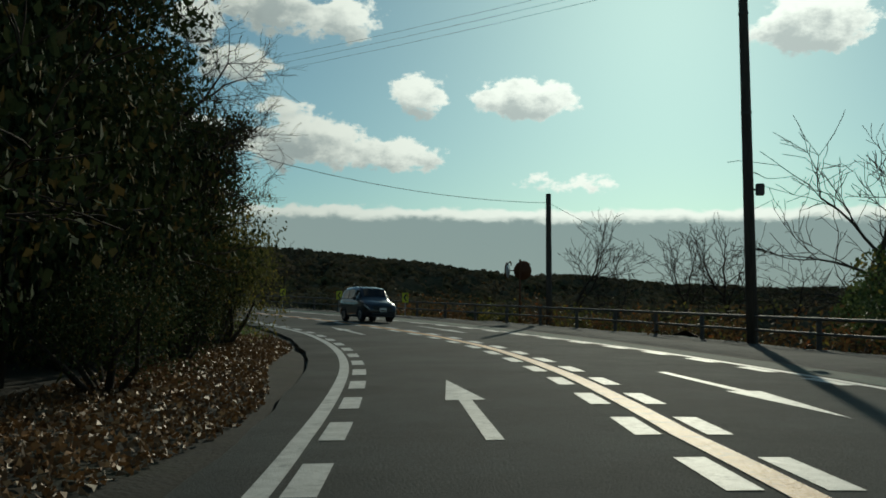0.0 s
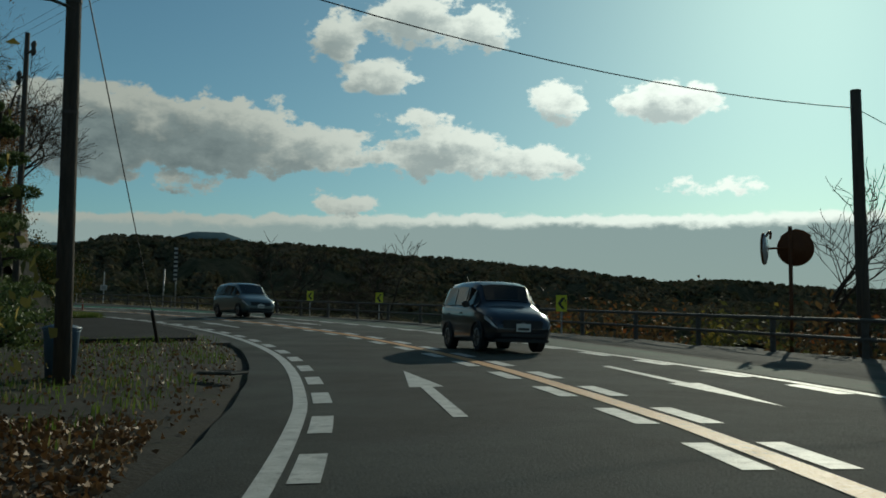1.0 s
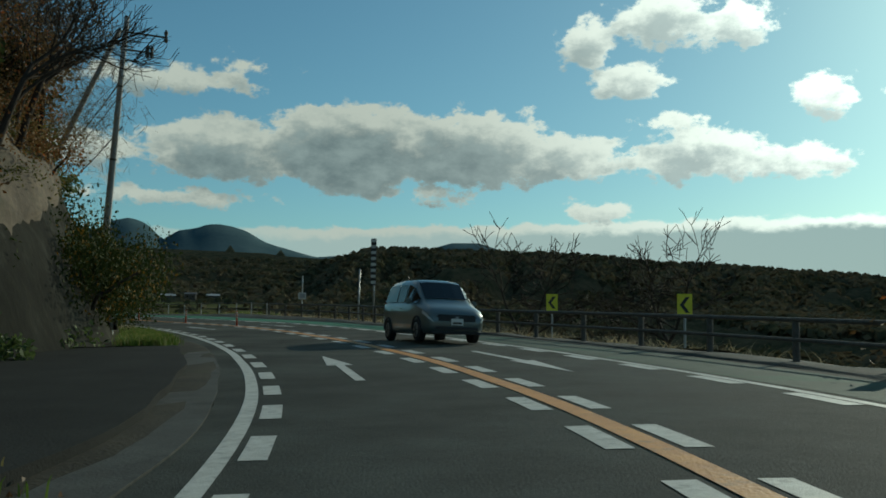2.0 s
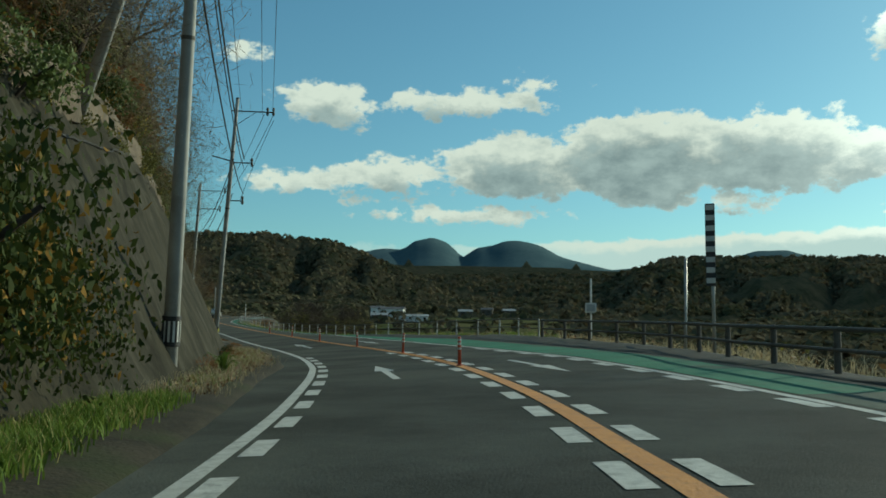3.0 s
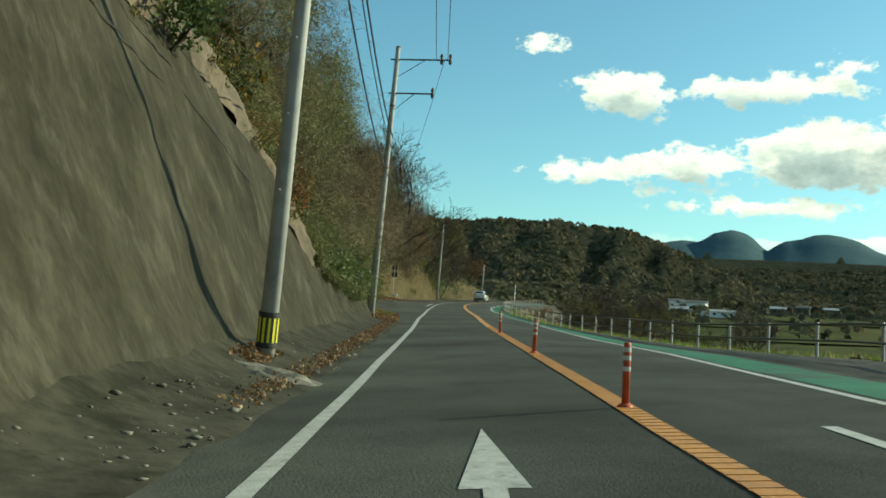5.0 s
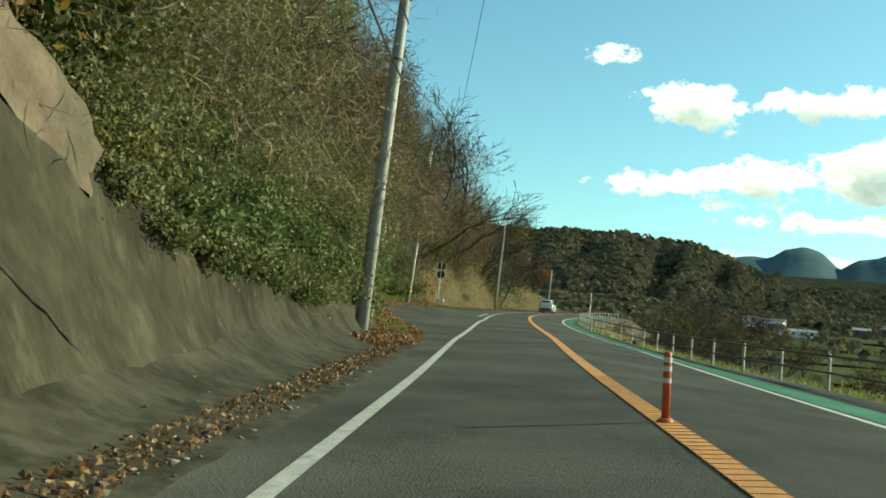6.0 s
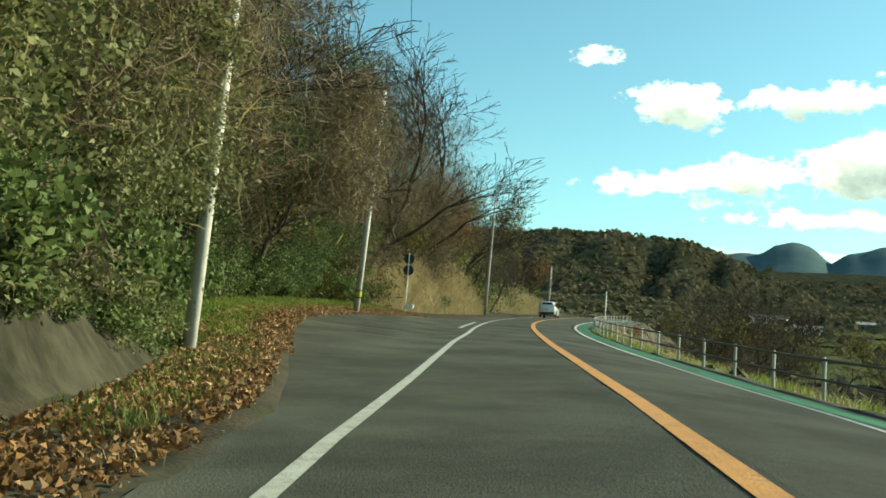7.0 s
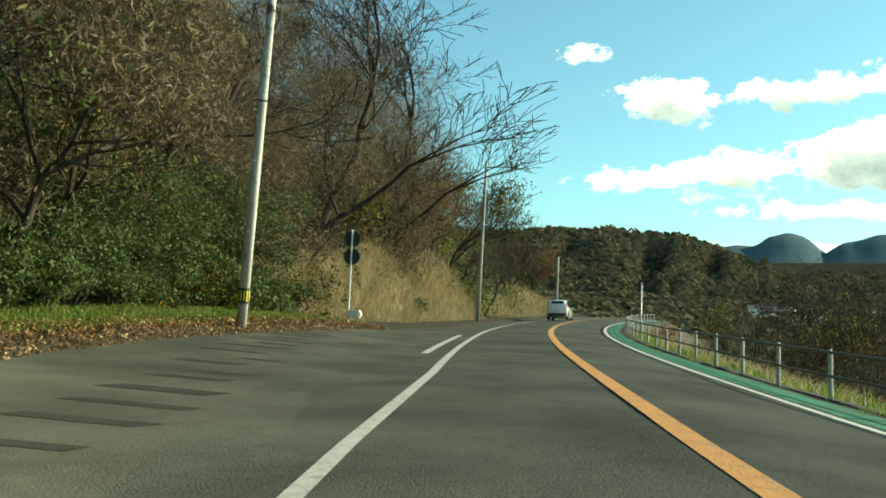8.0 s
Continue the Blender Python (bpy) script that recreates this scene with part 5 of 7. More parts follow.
def shrub(seed, mat, label, leaves=1000, size=(1.2, 1.2, 1.1), leaf=(0.09, 0.16), lumps=9, stems=5, bark=BARK, name="shrub", category="bush", droop=0.2):
    """A bush about one unit in radius: stems, and leaves in uneven lumps with gaps between."""
    g = np.random.default_rng(seed)
    root = thing(name, label, category, "bushes")
    c = g.normal(size=(lumps, 3))
    c /= np.linalg.norm(c, axis=1, keepdims=True)
    c[:, 2] = np.abs(c[:, 2]) * 0.9
    c *= g.uniform(0.35, 0.8, (lumps, 1))
    which = g.integers(0, lumps, leaves)
    off = g.normal(size=(leaves, 3))
    off /= np.linalg.norm(off, axis=1, keepdims=True)
    off *= (g.uniform(0.2, 1.0, (leaves, 1)) ** 0.45) * g.uniform(0.28, 0.5, lumps)[which][:, None]
    p = (c[which] + off) * size + (0, 0, size[2] * 0.45)
    p[:, 2] = np.maximum(p[:, 2], 0.03)
    child("foliage", fast_mesh("foliage", *quads(p, g.uniform(*leaf, leaves), 0.55, droop, g), mat), root)
    segs = []
    for k in range(stems):
        tip = Vector(c[k % lumps] * size) + Vector((0, 0, size[2] * 0.45))
        mid = tip * 0.5 + Vector(g.normal(size=3) * 0.1)
        segs += [(Vector((0, 0, -0.2)), mid, 0.05, 0.03, 0), (mid, tip, 0.03, 0.012, 1)]
    child("branchwork", fast_mesh("stems", *limb_mesh(segs, 5), bark), root)
    return root


used = set()


def plant(ob, place, scale=1.0, turn=None, squash=1.0, tilt=0.0):
    """Sets a plant down, the first time itself, then as a copy."""
    turn = random.uniform(0, 360) if turn is None else turn
    m = Matrix.Translation(place) @ Matrix.Rotation(radians(turn), 4, "Z") @ Matrix.Rotation(radians(tilt), 4, "X")
    s = Vector((scale, scale, scale * squash))
    if ob.name in used:
        ob = copy_thing(ob, m)
        ob.scale = s
    else:
        used.add(ob.name)
        ob.matrix_basis = m
        ob.scale = s
    return ob


def on_hill(u, k):
    """A place on the hillside, k metres from its lower rim."""
    ls, hs = hill_ls(u), hill_hs(u)
    l = ls[1] - k
    return Vector(at(u, l, float(np.interp(-l, [-q for q in ls], hs)))[0])


random.seed(5)
EVER = [shrub(s, LEAF_DARK, "dense dark evergreen bush on the hillside", 1900, leaf=(0.07, 0.14)) for s in (1, 2, 3)]
MIXED = [shrub(s, LEAF_MIX, "green bush with yellowing leaves on the slope", 1700, leaf=(0.07, 0.13)) for s in (4, 5)]
OLIVE = [shrub(s, LEAF_OLIVE, "straggling olive-green bush with small leaves", 1600, leaf=(0.06, 0.13), lumps=12) for s in (6, 7)]
BROWN = [shrub(s, LEAF_BROWN, "withered brown bush with hanging leaves", 1300, leaf=(0.06, 0.12), lumps=12) for s in (8, 9)]
BARE = [bare_tree(21, 7.0, 0.55, "leafless grey-brown tree with fine twigs"), bare_tree(22, 8.0, 0.5, "leafless grey-brown tree with fine twigs"), bare_tree(23, 6.5, 0.62, "leafless grey-brown tree with fine twigs", lean=(0.25, 0)), bare_tree(24, 7.5, 0.58, "leafless grey-brown tree with fine twigs", bark=PALE_BARK)]
LEAFY = [bare_tree(31, 7.0, 0.55, "half-bare tree with withered brown leaves", leaves=1400, name="tree"), bare_tree(32, 7.0, 0.6, "half-bare tree with olive leaves", leaves=1500, leaf_mat=LEAF_OLIVE, name="tree")]

THICKET = {"evergreen": [], "brown": []}


def thicket(kind, place, scale, squash=1.0):
    """Notes a clump for the joined undergrowth further up the slope."""
    THICKET[kind].append((Vector(place), scale, squash))


def grow_thicket(kind, mat, label, leaves, leaf, ratio=0.55, loose=0.24):
    vs = []
    for place, scale, squash in THICKET[kind]:
        lumps = 7
        c = rng.normal(size=(lumps, 3))
        c /= np.linalg.norm(c, axis=1, keepdims=True)
        c[:, 2] = np.abs(c[:, 2])
        c *= 0.6
        which = rng.integers(0, lumps, leaves)
        off = rng.normal(size=(leaves, 3)) * loose
        vs.append((c[which] + off + (0, 0, 0.35)) * (scale, scale, scale * squash) + np.array(place))
    p = np.concatenate(vs)
    v, f = quads(p, rng.uniform(*leaf, len(p)), ratio, 0.2)
    tagged(new("undergrowth", fast_mesh("undergrowth", v, f, mat)), label, "undergrowth", kind="stuff")


# above the sprayed face and along the hillside
u = 3.0
while u < 12.8:
    for k, chance in ((0.5, 0.95), (2.2, 0.95), (4.5, 1), (6.5, 1), (9, 1), (12.0, 0.95), (15.0, 0.9), (19.0, 0.8)):
        if random.random() > chance or (3.0 < u < 3.3 and k < 2):
            continue
        q = on_hill(u + random.uniform(-0.05, 0.05), k + random.uniform(-0.7, 0.7))
        s = random.uniform(1.0, 1.7) * (1.0 if k < 1 else 1.35)
        if 3.3 < u < 6.4 and k < 1:
            s *= 0.8
        if k < 3 and u < 10.4:
            if 6.55 < u < 8.1:
                kind, s = random.choice(EVER), min(s, 1.15)
            elif u >= 8.1:
                kind = random.choice(EVER + EVER + MIXED)
            else:
                kind = random.choice(EVER + MIXED + OLIVE + BROWN)
            plant(kind, q - Vector((0, 0, 0.35 * s)), s, squash=random.uniform(0.8, 1.25))
        else:
            green = random.random() < (0.6 if u < 8 else 0.35)
            thicket("evergreen" if green else "brown", q - Vector((0, 0, 0.5 * s)), s * 1.35, random.uniform(1.1, 2.1))
    u += 0.125
grow_thicket("evergreen", LEAF_DARK, "dense evergreen undergrowth covering the upper slope", 230, (0.2, 0.36))
grow_thicket("brown", LEAF_OLIVE, "withered and olive undergrowth covering the upper slope", 230, (0.17, 0.32))


def over(u):
    """The turn that lets a tilted plant lean towards the road."""
    w = spine(u)[1][0]
    return math.degrees(math.atan2(w[1], w[0]))


u = 3.15
while u < 12.8:
    rows = ((2.2, 0.9, 1.3), (4.5, 1.2, 1.6), (8.0, 1.4, 2.0), (12.0, 1.4, 2.0)) if 6.4 < u < 7.7 else ((1.0, 1.0, 1.5), (3.5, 1.2, 1.7), (7.0, 1.3, 1.8), (12.0, 1.3, 1.8)) if u < 6.4 else ((0.6, 1.2, 1.9), (2.6, 1.6, 2.3), (5.5, 1.6, 2.4), (10.0, 1.6, 2.2))
    for k, lo, hi in rows:
        if random.random() < (0.62 if u < 6.4 else 0.85):
            kind = random.choice(BARE * 2 + LEAFY)
            plant(kind, on_hill(u + random.uniform(-0.08, 0.08), k + random.uniform(-0.6, 0.8)), random.uniform(lo, hi), turn=over(u) + random.uniform(-50, 50), tilt=random.uniform(4, 20))
    u += 0.23

THICKET["rim"] = []
for u in np.arange(3.1, 6.6, 0.028):
    q = on_hill(u, random.uniform(-0.5, 0.9))
    if noise.noise((u * 6, 1.1, 0)) > -0.25:
        thicket("rim", q + Vector((0, 0, random.uniform(-0.5, 0.3))), random.uniform(0.3, 0.75), random.uniform(0.6, 1.1))
grow_thicket("rim", LEAF_OLIVE, "small scrub growing over the rock rim", 130, (0.05, 0.12))
THICKET["slope"] = []
for _ in range(110):
    u = random.uniform(3.0, 3.75)
    thicket("slope", on_hill(u, random.uniform(0.0, 5.0)) + Vector((0, 0, random.uniform(-0.3, 4.5))), random.uniform(0.7, 1.2), random.uniform(0.8, 1.2))
grow_thicket("slope", LEAF_BROWN, "withered brown leaves on the slope above the driveway", 200, (0.06, 0.13))
for u, k, s in ((3.12, 0.5, 1.3), (3.2, 2.0, 1.5), (3.3, 0.6, 1.3), (3.42, 1.8, 1.4), (3.5, 0.4, 1.2), (3.25, 4.0, 1.6)):
    plant(random.choice(LEAFY + BARE), on_hill(u, k), s, turn=over(u), tilt=12)

# tall evergreens and climbers crowding above the low wall
THICKET["climbers"], THICKET["withered"], THICKET["crowns"] = [], [], []
for u in np.arange(6.05, 8.3, 0.03):
    f, h = float(FOOT(u)), float(WALL_H(u))
    back = f - float(LEAN(u)) * h
    high = float(np.interp(u, (6.0, 6.4, 6.7, 7.4, 8.3), (10.5, 12.5, 13.0, 12.0, 12.0)))
    for z in np.arange(h + 0.3, high, 0.85):
        if noise.noise((u * 3.3, z * 0.4, 8.8)) < -0.28:
            continue
        place = Vector(at(u + random.uniform(-0.03, 0.03), back - 0.25 - random.uniform(0.0, 2.2) - 0.10 * max(0.0, z - h), z + random.uniform(-0.4, 0.4))[0])
        kind = "climbers" if noise.noise((u * 1.9, z * 0.33, 1.4)) + 0.35 * (u < 7.2) - 0.05 * max(0.0, z - 6.0) * (u > 6.9) > 0.0 else "withered"
        thicket(kind, place, random.uniform(0.6, 1.1), random.uniform(0.8, 1.3))
for u in np.arange(8.2, 10.6, 0.032):
    f = float(FOOT(u))
    for z in np.arange(2.6, 14.5 if u < 9.6 else 12.0, 1.0):
        if noise.noise((u * 2.6, z * 0.35, 5.8)) > -0.25:
            thicket("crowns" if u < 9.5 and z < 9 and noise.noise((u * 2.0, z * 0.4, 0.7)) > 0.0 else "withered", Vector(at(u + random.uniform(-0.04, 0.04), f + 1.9 - random.uniform(0.0, 4.5) - 0.25 * z, z + random.uniform(-0.5, 0.5))[0]), random.uniform(0.8, 1.5), random.uniform(0.8, 1.2))
for u in np.arange(3.7, 6.3, 0.032):
    f, h = float(FOOT(u)), float(WALL_H(u))
    back = f - float(LEAN(u)) * h
    for z in np.arange(h + 0.6, h + 7.5, 1.0):
        if noise.noise((u * 2.2, z * 0.3, 7.1)) > -0.2:
            thicket("climbers" if noise.noise((u * 1.3, z * 0.3, 4.4)) > -0.3 + 0.12 * (z - h > 5) else "withered", Vector(at(u + random.uniform(-0.03, 0.03), back + (0.3 if u > 4.6 else -0.5) - random.uniform(0.0, 2.0) - 0.25 * (z - h), z)[0]), random.uniform(0.6, 1.15), random.uniform(0.8, 1.3))
for u in np.arange(7.25, 7.75, 0.03):
    for z in np.arange(2.4, 8.5, 0.8):
        if noise.noise((u * 5.0, z * 0.5, 3.2)) < -0.2:
            continue
        thicket("climbers" if z < 5 else "withered", Vector(at(u, random.uniform(-5.3, -3.8) - 0.6 * max(0.0, u - 7.45) / 0.3, z + random.uniform(-0.3, 0.3))[0]), random.uniform(0.5, 0.9), random.uniform(0.8, 1.2))
for u in np.arange(7.85, 8.75, 0.03):
    for z in np.arange(3.8, 10.5, 1.0):
        if noise.noise((u * 4.0, z * 0.5, 2.2)) > (-0.1 if 8.1 < u < 8.7 and z < 7.5 else 0.1):
            thicket("crowns" if random.random() < 0.6 else "withered", Vector(at(u, random.uniform(-8.5, -4.8) - 0.5 * (z < 5), z + random.uniform(-0.4, 0.4))[0]), random.uniform(0.8, 1.3), random.uniform(0.8, 1.2))
for u in np.arange(8.2, 9.05, 0.022):
    for z in np.arange(4.4, 7.4, 1.1):
        thicket("withered", Vector(at(u, -3.9 - 2.9 * (u - 8.2) / 0.85 + random.uniform(-0.7, 0.4), z + random.uniform(-0.5, 0.5))[0]), random.uniform(0.6, 1.0), random.uniform(0.7, 1.1))
for u in np.arange(8.0, 9.75, 0.03):
    for z in np.arange(0.9, 4.9, 0.8):
        if noise.noise((u * 5.0, z * 0.6, 6.6)) > -0.05:
            thicket("crowns", Vector(at(u, float(FOOT(u)) + 1.0 + 2.2 * noise.noise((u * 3.0, 1.0, z * 0.4)) + random.uniform(-0.5, 0.6) - 0.25 * z, z + random.uniform(-0.2, 0.3))[0]), random.uniform(0.6, 1.0), random.uniform(0.8, 1.1))
grow_thicket("crowns", LEAF_DARK, "dark evergreen crowns and bushes round the lay-by", 260, (0.06, 0.14))
grow_thicket("climbers", LEAF_SUNLIT, "evergreen climbers and tree crowns crowding over the wall", 260, (0.055, 0.125))
grow_thicket("withered", TWIGS, "withered leaves and fine twigs of the roadside trees", 230, (0.09, 0.38), 0.13, 0.34)

# overhanging twigs and creepers on the low face
for u in np.arange(6.65, 7.85, 0.075):
    f, h = float(FOOT(u)), float(WALL_H(u))
    for z in (h * 0.95, h * 1.6, h + 2.0):
        q = Vector(at(u, f - float(LEAN(u)) * h - 0.1 - max(0, z - h) * 0.35, z)[0])
        plant(random.choice(EVER), q - Vector((0, 0, 0.5)), random.uniform(0.5, 0.8), squash=random.uniform(0.7, 1.0))

THICKET["ivy"], THICKET["hedge"] = [], []
for u in np.arange(6.5, 10.4, 0.05):
    f, h = float(FOOT(u)), float(WALL_H(u))
    back = f - float(LEAN(u)) * h
    if u < 7.65:
        for _ in range(6 if u < 7 else 3):
            thicket("hedge", Vector(at(u + random.uniform(-0.03, 0.03), back + random.uniform(-0.2, 0.25), h + random.uniform(-0.55, -0.1))[0]), random.uniform(0.3, 0.55), random.uniform(0.6, 1.0))
    for z in np.arange(max(h, 0.9), 7.5, 0.95):
        if noise.noise((u * 4.5, z * 0.55, 7.7)) > -0.2:
            thicket("ivy" if u > 8.0 else "hedge", Vector(at(u + random.uniform(-0.03, 0.03), back - 0.3 - (z - h) * 0.55 + random.uniform(-0.4, 0.5), z - 0.5)[0]), random.uniform(0.7, 1.2), random.uniform(0.8, 1.3))
grow_thicket("hedge", LEAF_SUNLIT, "thick evergreen hedge overhanging a low wall", 520, (0.05, 0.105))
grow_thicket("ivy", LEAF_DARK, "evergreen leaves and creepers cloaking the roadside slope", 260, (0.09, 0.17))

# tangles of fine twigs between the limbs of the roadside trees
THICKET["twigs"] = []
for u in np.arange(3.4, 11.3, 0.045):
    f, h = float(FOOT(u)), float(WALL_H(u))
    back = f - float(LEAN(u)) * h
    low, high = (h + 0.8, h + 8.0) if u < 6.4 else (3.0 if u < 7.9 else 6.0, 13.5 + 5.5 * min(1.0, max(0.0, (u - 8.2) / 0.8)))
    for z in np.arange(low, high, 1.35):
        z += random.uniform(-0.6, 0.6)
        if noise.noise((u * 2.1, z * 0.23, 3.3)) > (-0.25 if u < 7.5 else -0.5) - 0.2 * (z < 7):
            reach = 2.4 if u < 6.4 else 1.8 if u < 7.5 else 2.8
            thicket("twigs", Vector(at(u + random.uniform(-0.04, 0.04), back + reach - random.uniform(0.0, 6.5) - 0.3 * (z - h), z)[0]), random.uniform(1.1, 2.0), random.uniform(0.7, 1.2))
grow_thicket("twigs", TWIGS, "tangled brown twigs and vines of the roadside trees", 230, (0.3, 0.9), 0.024, 0.45)

# bushes at the back of the lay-by
for u in np.arange(8.0, 9.75, 0.085):
    q = Vector(at(u, float(FOOT(u)) - random.uniform(-0.2, 1.5), 0.5)[0])
    plant(random.choice(EVER + EVER + MIXED), q, random.uniform(0.9, 1.5), squash=random.uniform(0.9, 1.2))
for u, l, s in ((10.1, -9.0, 1.2), (10.6, -8.0, 1.1), (11.1, -8, 1.15)):
    plant(random.choice(BARE), Vector(at(u, l, 0.4)[0]), s, tilt=random.uniform(-12, 12))
TALL = bare_tree(41, 13.0, 0.5, "tall leafless tree with spreading crown on the hillside", depth=6, first=0.34, twig=0.011, most=3600)
for u, l, up, s, t in ((10.45, -8.2, 0.8, 1.85, 4), (9.95, -8.9, 0.6, 1.9, 8), (9.45, -12.5, 0.8, 1.7, 10), (8.7, -13.5, 1.0, 1.5, 10), (8.1, -10.5, 1.0, 1.4, 10), (11.0, -9.0, 1.5, 1.3, 0), (7.15, -10.0, 3.0, 1.1, 6), (6.7, -10.5, 4.0, 1.0, 8), (6.3, -9.0, 7.0, 0.7, 10)):
    plant(TALL, Vector(at(u, l, up)[0]), s, turn=over(u) + random.uniform(-60, 60), tilt=t)
plant(bare_tree(43, 6.0, 0.6, "dark crooked tree leaning over the bank", lean=(0.5, 0.4), leaves=500, leaf_mat=LEAF_DARK, name="tree"), on_hill(12.0, 3.0), 1.0, turn=150)

# the shaded garden side at the start
random.seed(8)
# LEAF_SHADE bushes, tree and canopy here carry their shade in the leaf colour
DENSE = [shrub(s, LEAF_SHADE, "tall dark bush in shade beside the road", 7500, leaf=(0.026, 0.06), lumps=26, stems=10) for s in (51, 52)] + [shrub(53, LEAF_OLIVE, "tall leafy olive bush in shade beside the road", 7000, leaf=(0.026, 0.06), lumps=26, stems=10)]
for u, l, s, q in ((0.42, -6.0, 2.4, 2.2), (0.62, -5.6, 2.2, 2.5), (0.80, -5.6, 2.1, 2.5), (0.98, -5.8, 2.0, 2.4), (1.16, -4.2, 1.9, 1.6), (0.7, -7.0, 2.5, 2.7), (0.9, -7.5, 2.6, 2.6), (1.08, -7.5, 2.4, 2.4), (1.21, -3.8, 1.6, 1.35), (1.3, -5.4, 1.3, 1.2), (1.2, -5.5, 2.1, 1.7), (0.75, -10.0, 3.2, 2.4), (1.1, -10.0, 3.2, 2.2), (0.4, -9.0, 3.2, 2.2),
                   (0.9, -4.2, 1.2, 1.0), (1.22, -4.2, 1.0, 1.0), (0.6, -4.0, 1.2, 1.1), (1.4, -8.5, 2.2, 1.2), (0.2, -5.0, 2.2, 1.5), (-0.2, -5.5, 2.6, 1.5), (0.05, -4.2, 1.4, 1.1)):
    plant(DENSE[2] if 1.1 < u < 1.5 and l > -6 else random.choice(DENSE[:2]), Vector(at(u, l, 0.1)[0]), s, squash=q)
SHADE = bare_tree(61, 9.0, 0.55, "leafy tree in shade-dark colour overhanging the road edge", depth=5, leaves=4500, leaf_mat=LEAF_SHADE, name="tree", first=0.3, most=2000, leaf=(0.06, 0.11))
for u, l, s in ((0.72, -6.8, 1.35), (0.9, -7.2, 1.3), (1.05, -7.6, 1.2), (0.6, -8.5, 1.5), (0.85, -10.5, 1.6), (1.05, -10.5, 1.4), (0.4, -8.0, 1.4)):
    plant(SHADE, Vector(at(u, l, 0.1)[0]), s)
THICKET["canopy"] = []
for _ in range(190):
    u = random.uniform(0.55, 1.2)
    edge = -0.21 * 21 * min(u, 0.95) - 0.6
    z = random.uniform(1.8, min(10.5, 0.44 * 21 * u + 1.0) if u < 1.1 else 5.5)
    thicket("canopy", Vector(at(u, edge - random.uniform(0.0, 6.5) * (1.0 if u < 1.1 else 0.6), z)[0]), random.uniform(0.8, 1.3), random.uniform(0.8, 1.2))
for _ in range(46):
    u = random.uniform(0.98, 1.2)
    thicket("canopy", Vector(at(u, random.uniform(-5.6, -3.7), random.uniform(1.2, 5.3))[0]), random.uniform(0.5, 0.9), random.uniform(0.8, 1.2))
for _ in range(150):
    u = random.uniform(0.5, 1.2)
    thicket("canopy", Vector(at(u, -0.21 * 21 * u - random.uniform(2.0, 9.0), random.uniform(2.0, 0.46 * 21 * u + 1.5))[0]), random.uniform(1.1, 1.6), random.uniform(0.9, 1.3))
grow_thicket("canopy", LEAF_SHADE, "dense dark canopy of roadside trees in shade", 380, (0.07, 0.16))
STRAGGLE = bare_tree(63, 7.5, 0.6, "thin leafless branches reaching over the verge", depth=5, twig=0.005, most=2200)
plant(STRAGGLE, Vector(at(0.95, -6.0, 1.5)[0]), 1.25, turn=over(0.95), tilt=14)
plant(STRAGGLE, Vector(at(1.0, -5.0, 2.6)[0]), 0.85, turn=over(1.0) + 10, tilt=34)
plant(STRAGGLE, Vector(at(0.9, -4.8, 4.0)[0]), 0.7, turn=over(0.9) - 20, tilt=44)
plant(bare_tree(62, 6.5, 0.6, "straggling roadside tree with large yellowing leaves", depth=5, leaves=900, leaf_mat=LEAF_MIX, name="tree", lean=(0.15, 0)), Vector(at(1.12, -4.7, 0.1)[0]), 1.0)


def clipped_pine(place, height):
    """A garden pine with flat layered pads of needles."""
    root = thing("garden_pine", "clipped dark garden pine with layered pads", "tree", "trees", m=Matrix.Translation(place))
    bm = bm_tube([(0, 0, -0.3), (0.2, 0, height * 0.3), (-0.15, 0.1, height * 0.6), (0.05, 0, height)], [0.18, 0.14, 0.10, 0.03], 8)
    part("trunk", bm, BARK, root, smooth=True)
    g = np.random.default_rng(3)
    for k in range(16):
        z = height * (0.22 + 0.78 * k / 15)
        a = k * 2.4
        r = (1 - k / 19) * 1.7
        c = np.array((math.cos(a) * r * 0.75, math.sin(a) * r * 0.75, z))
        n = 420
        off = g.normal(size=(n, 3))
        off /= np.linalg.norm(off, axis=1, keepdims=True)
        off *= g.uniform(0.3, 1, (n, 1)) ** 0.5 * (0.75 * (1 - k / 26), 0.75 * (1 - k / 26), 0.2)
        child("pad", fast_mesh("pad", *quads(c + off, g.uniform(0.12, 0.2, n), 0.25, -0.6, g), LEAF_DARK), root)
        part("branch", bm_tube([(0, 0, z - 0.25), tuple(c)], [0.05, 0.02], 5), BARK, root)


clipped_pine((-21.3, 44.0, 1.2), 6.6)
clipped_pine((-24.0, 46.5, 1.2), 7.2)
clipped_pine((-27.5, 51.5, 1.3), 5.5)
for x, y, s in ((-18.5, 40.5, 1.2), (-22.5, 42.0, 1.5), (-25.5, 48.5, 1.6), (-15.5, 36.5, 1.0), (-28.0, 54.0, 1.5), (-30.5, 57.0, 1.6), (-33.5, 59.5, 1.8), (-17.0, 34.0, 1.4), (-31.0, 52.0, 2.2), (-35.0, 56.0, 2.4), (-37.0, 61.0, 2.0)):
    plant(random.choice(EVER + MIXED), (x, y, 1.0), s)

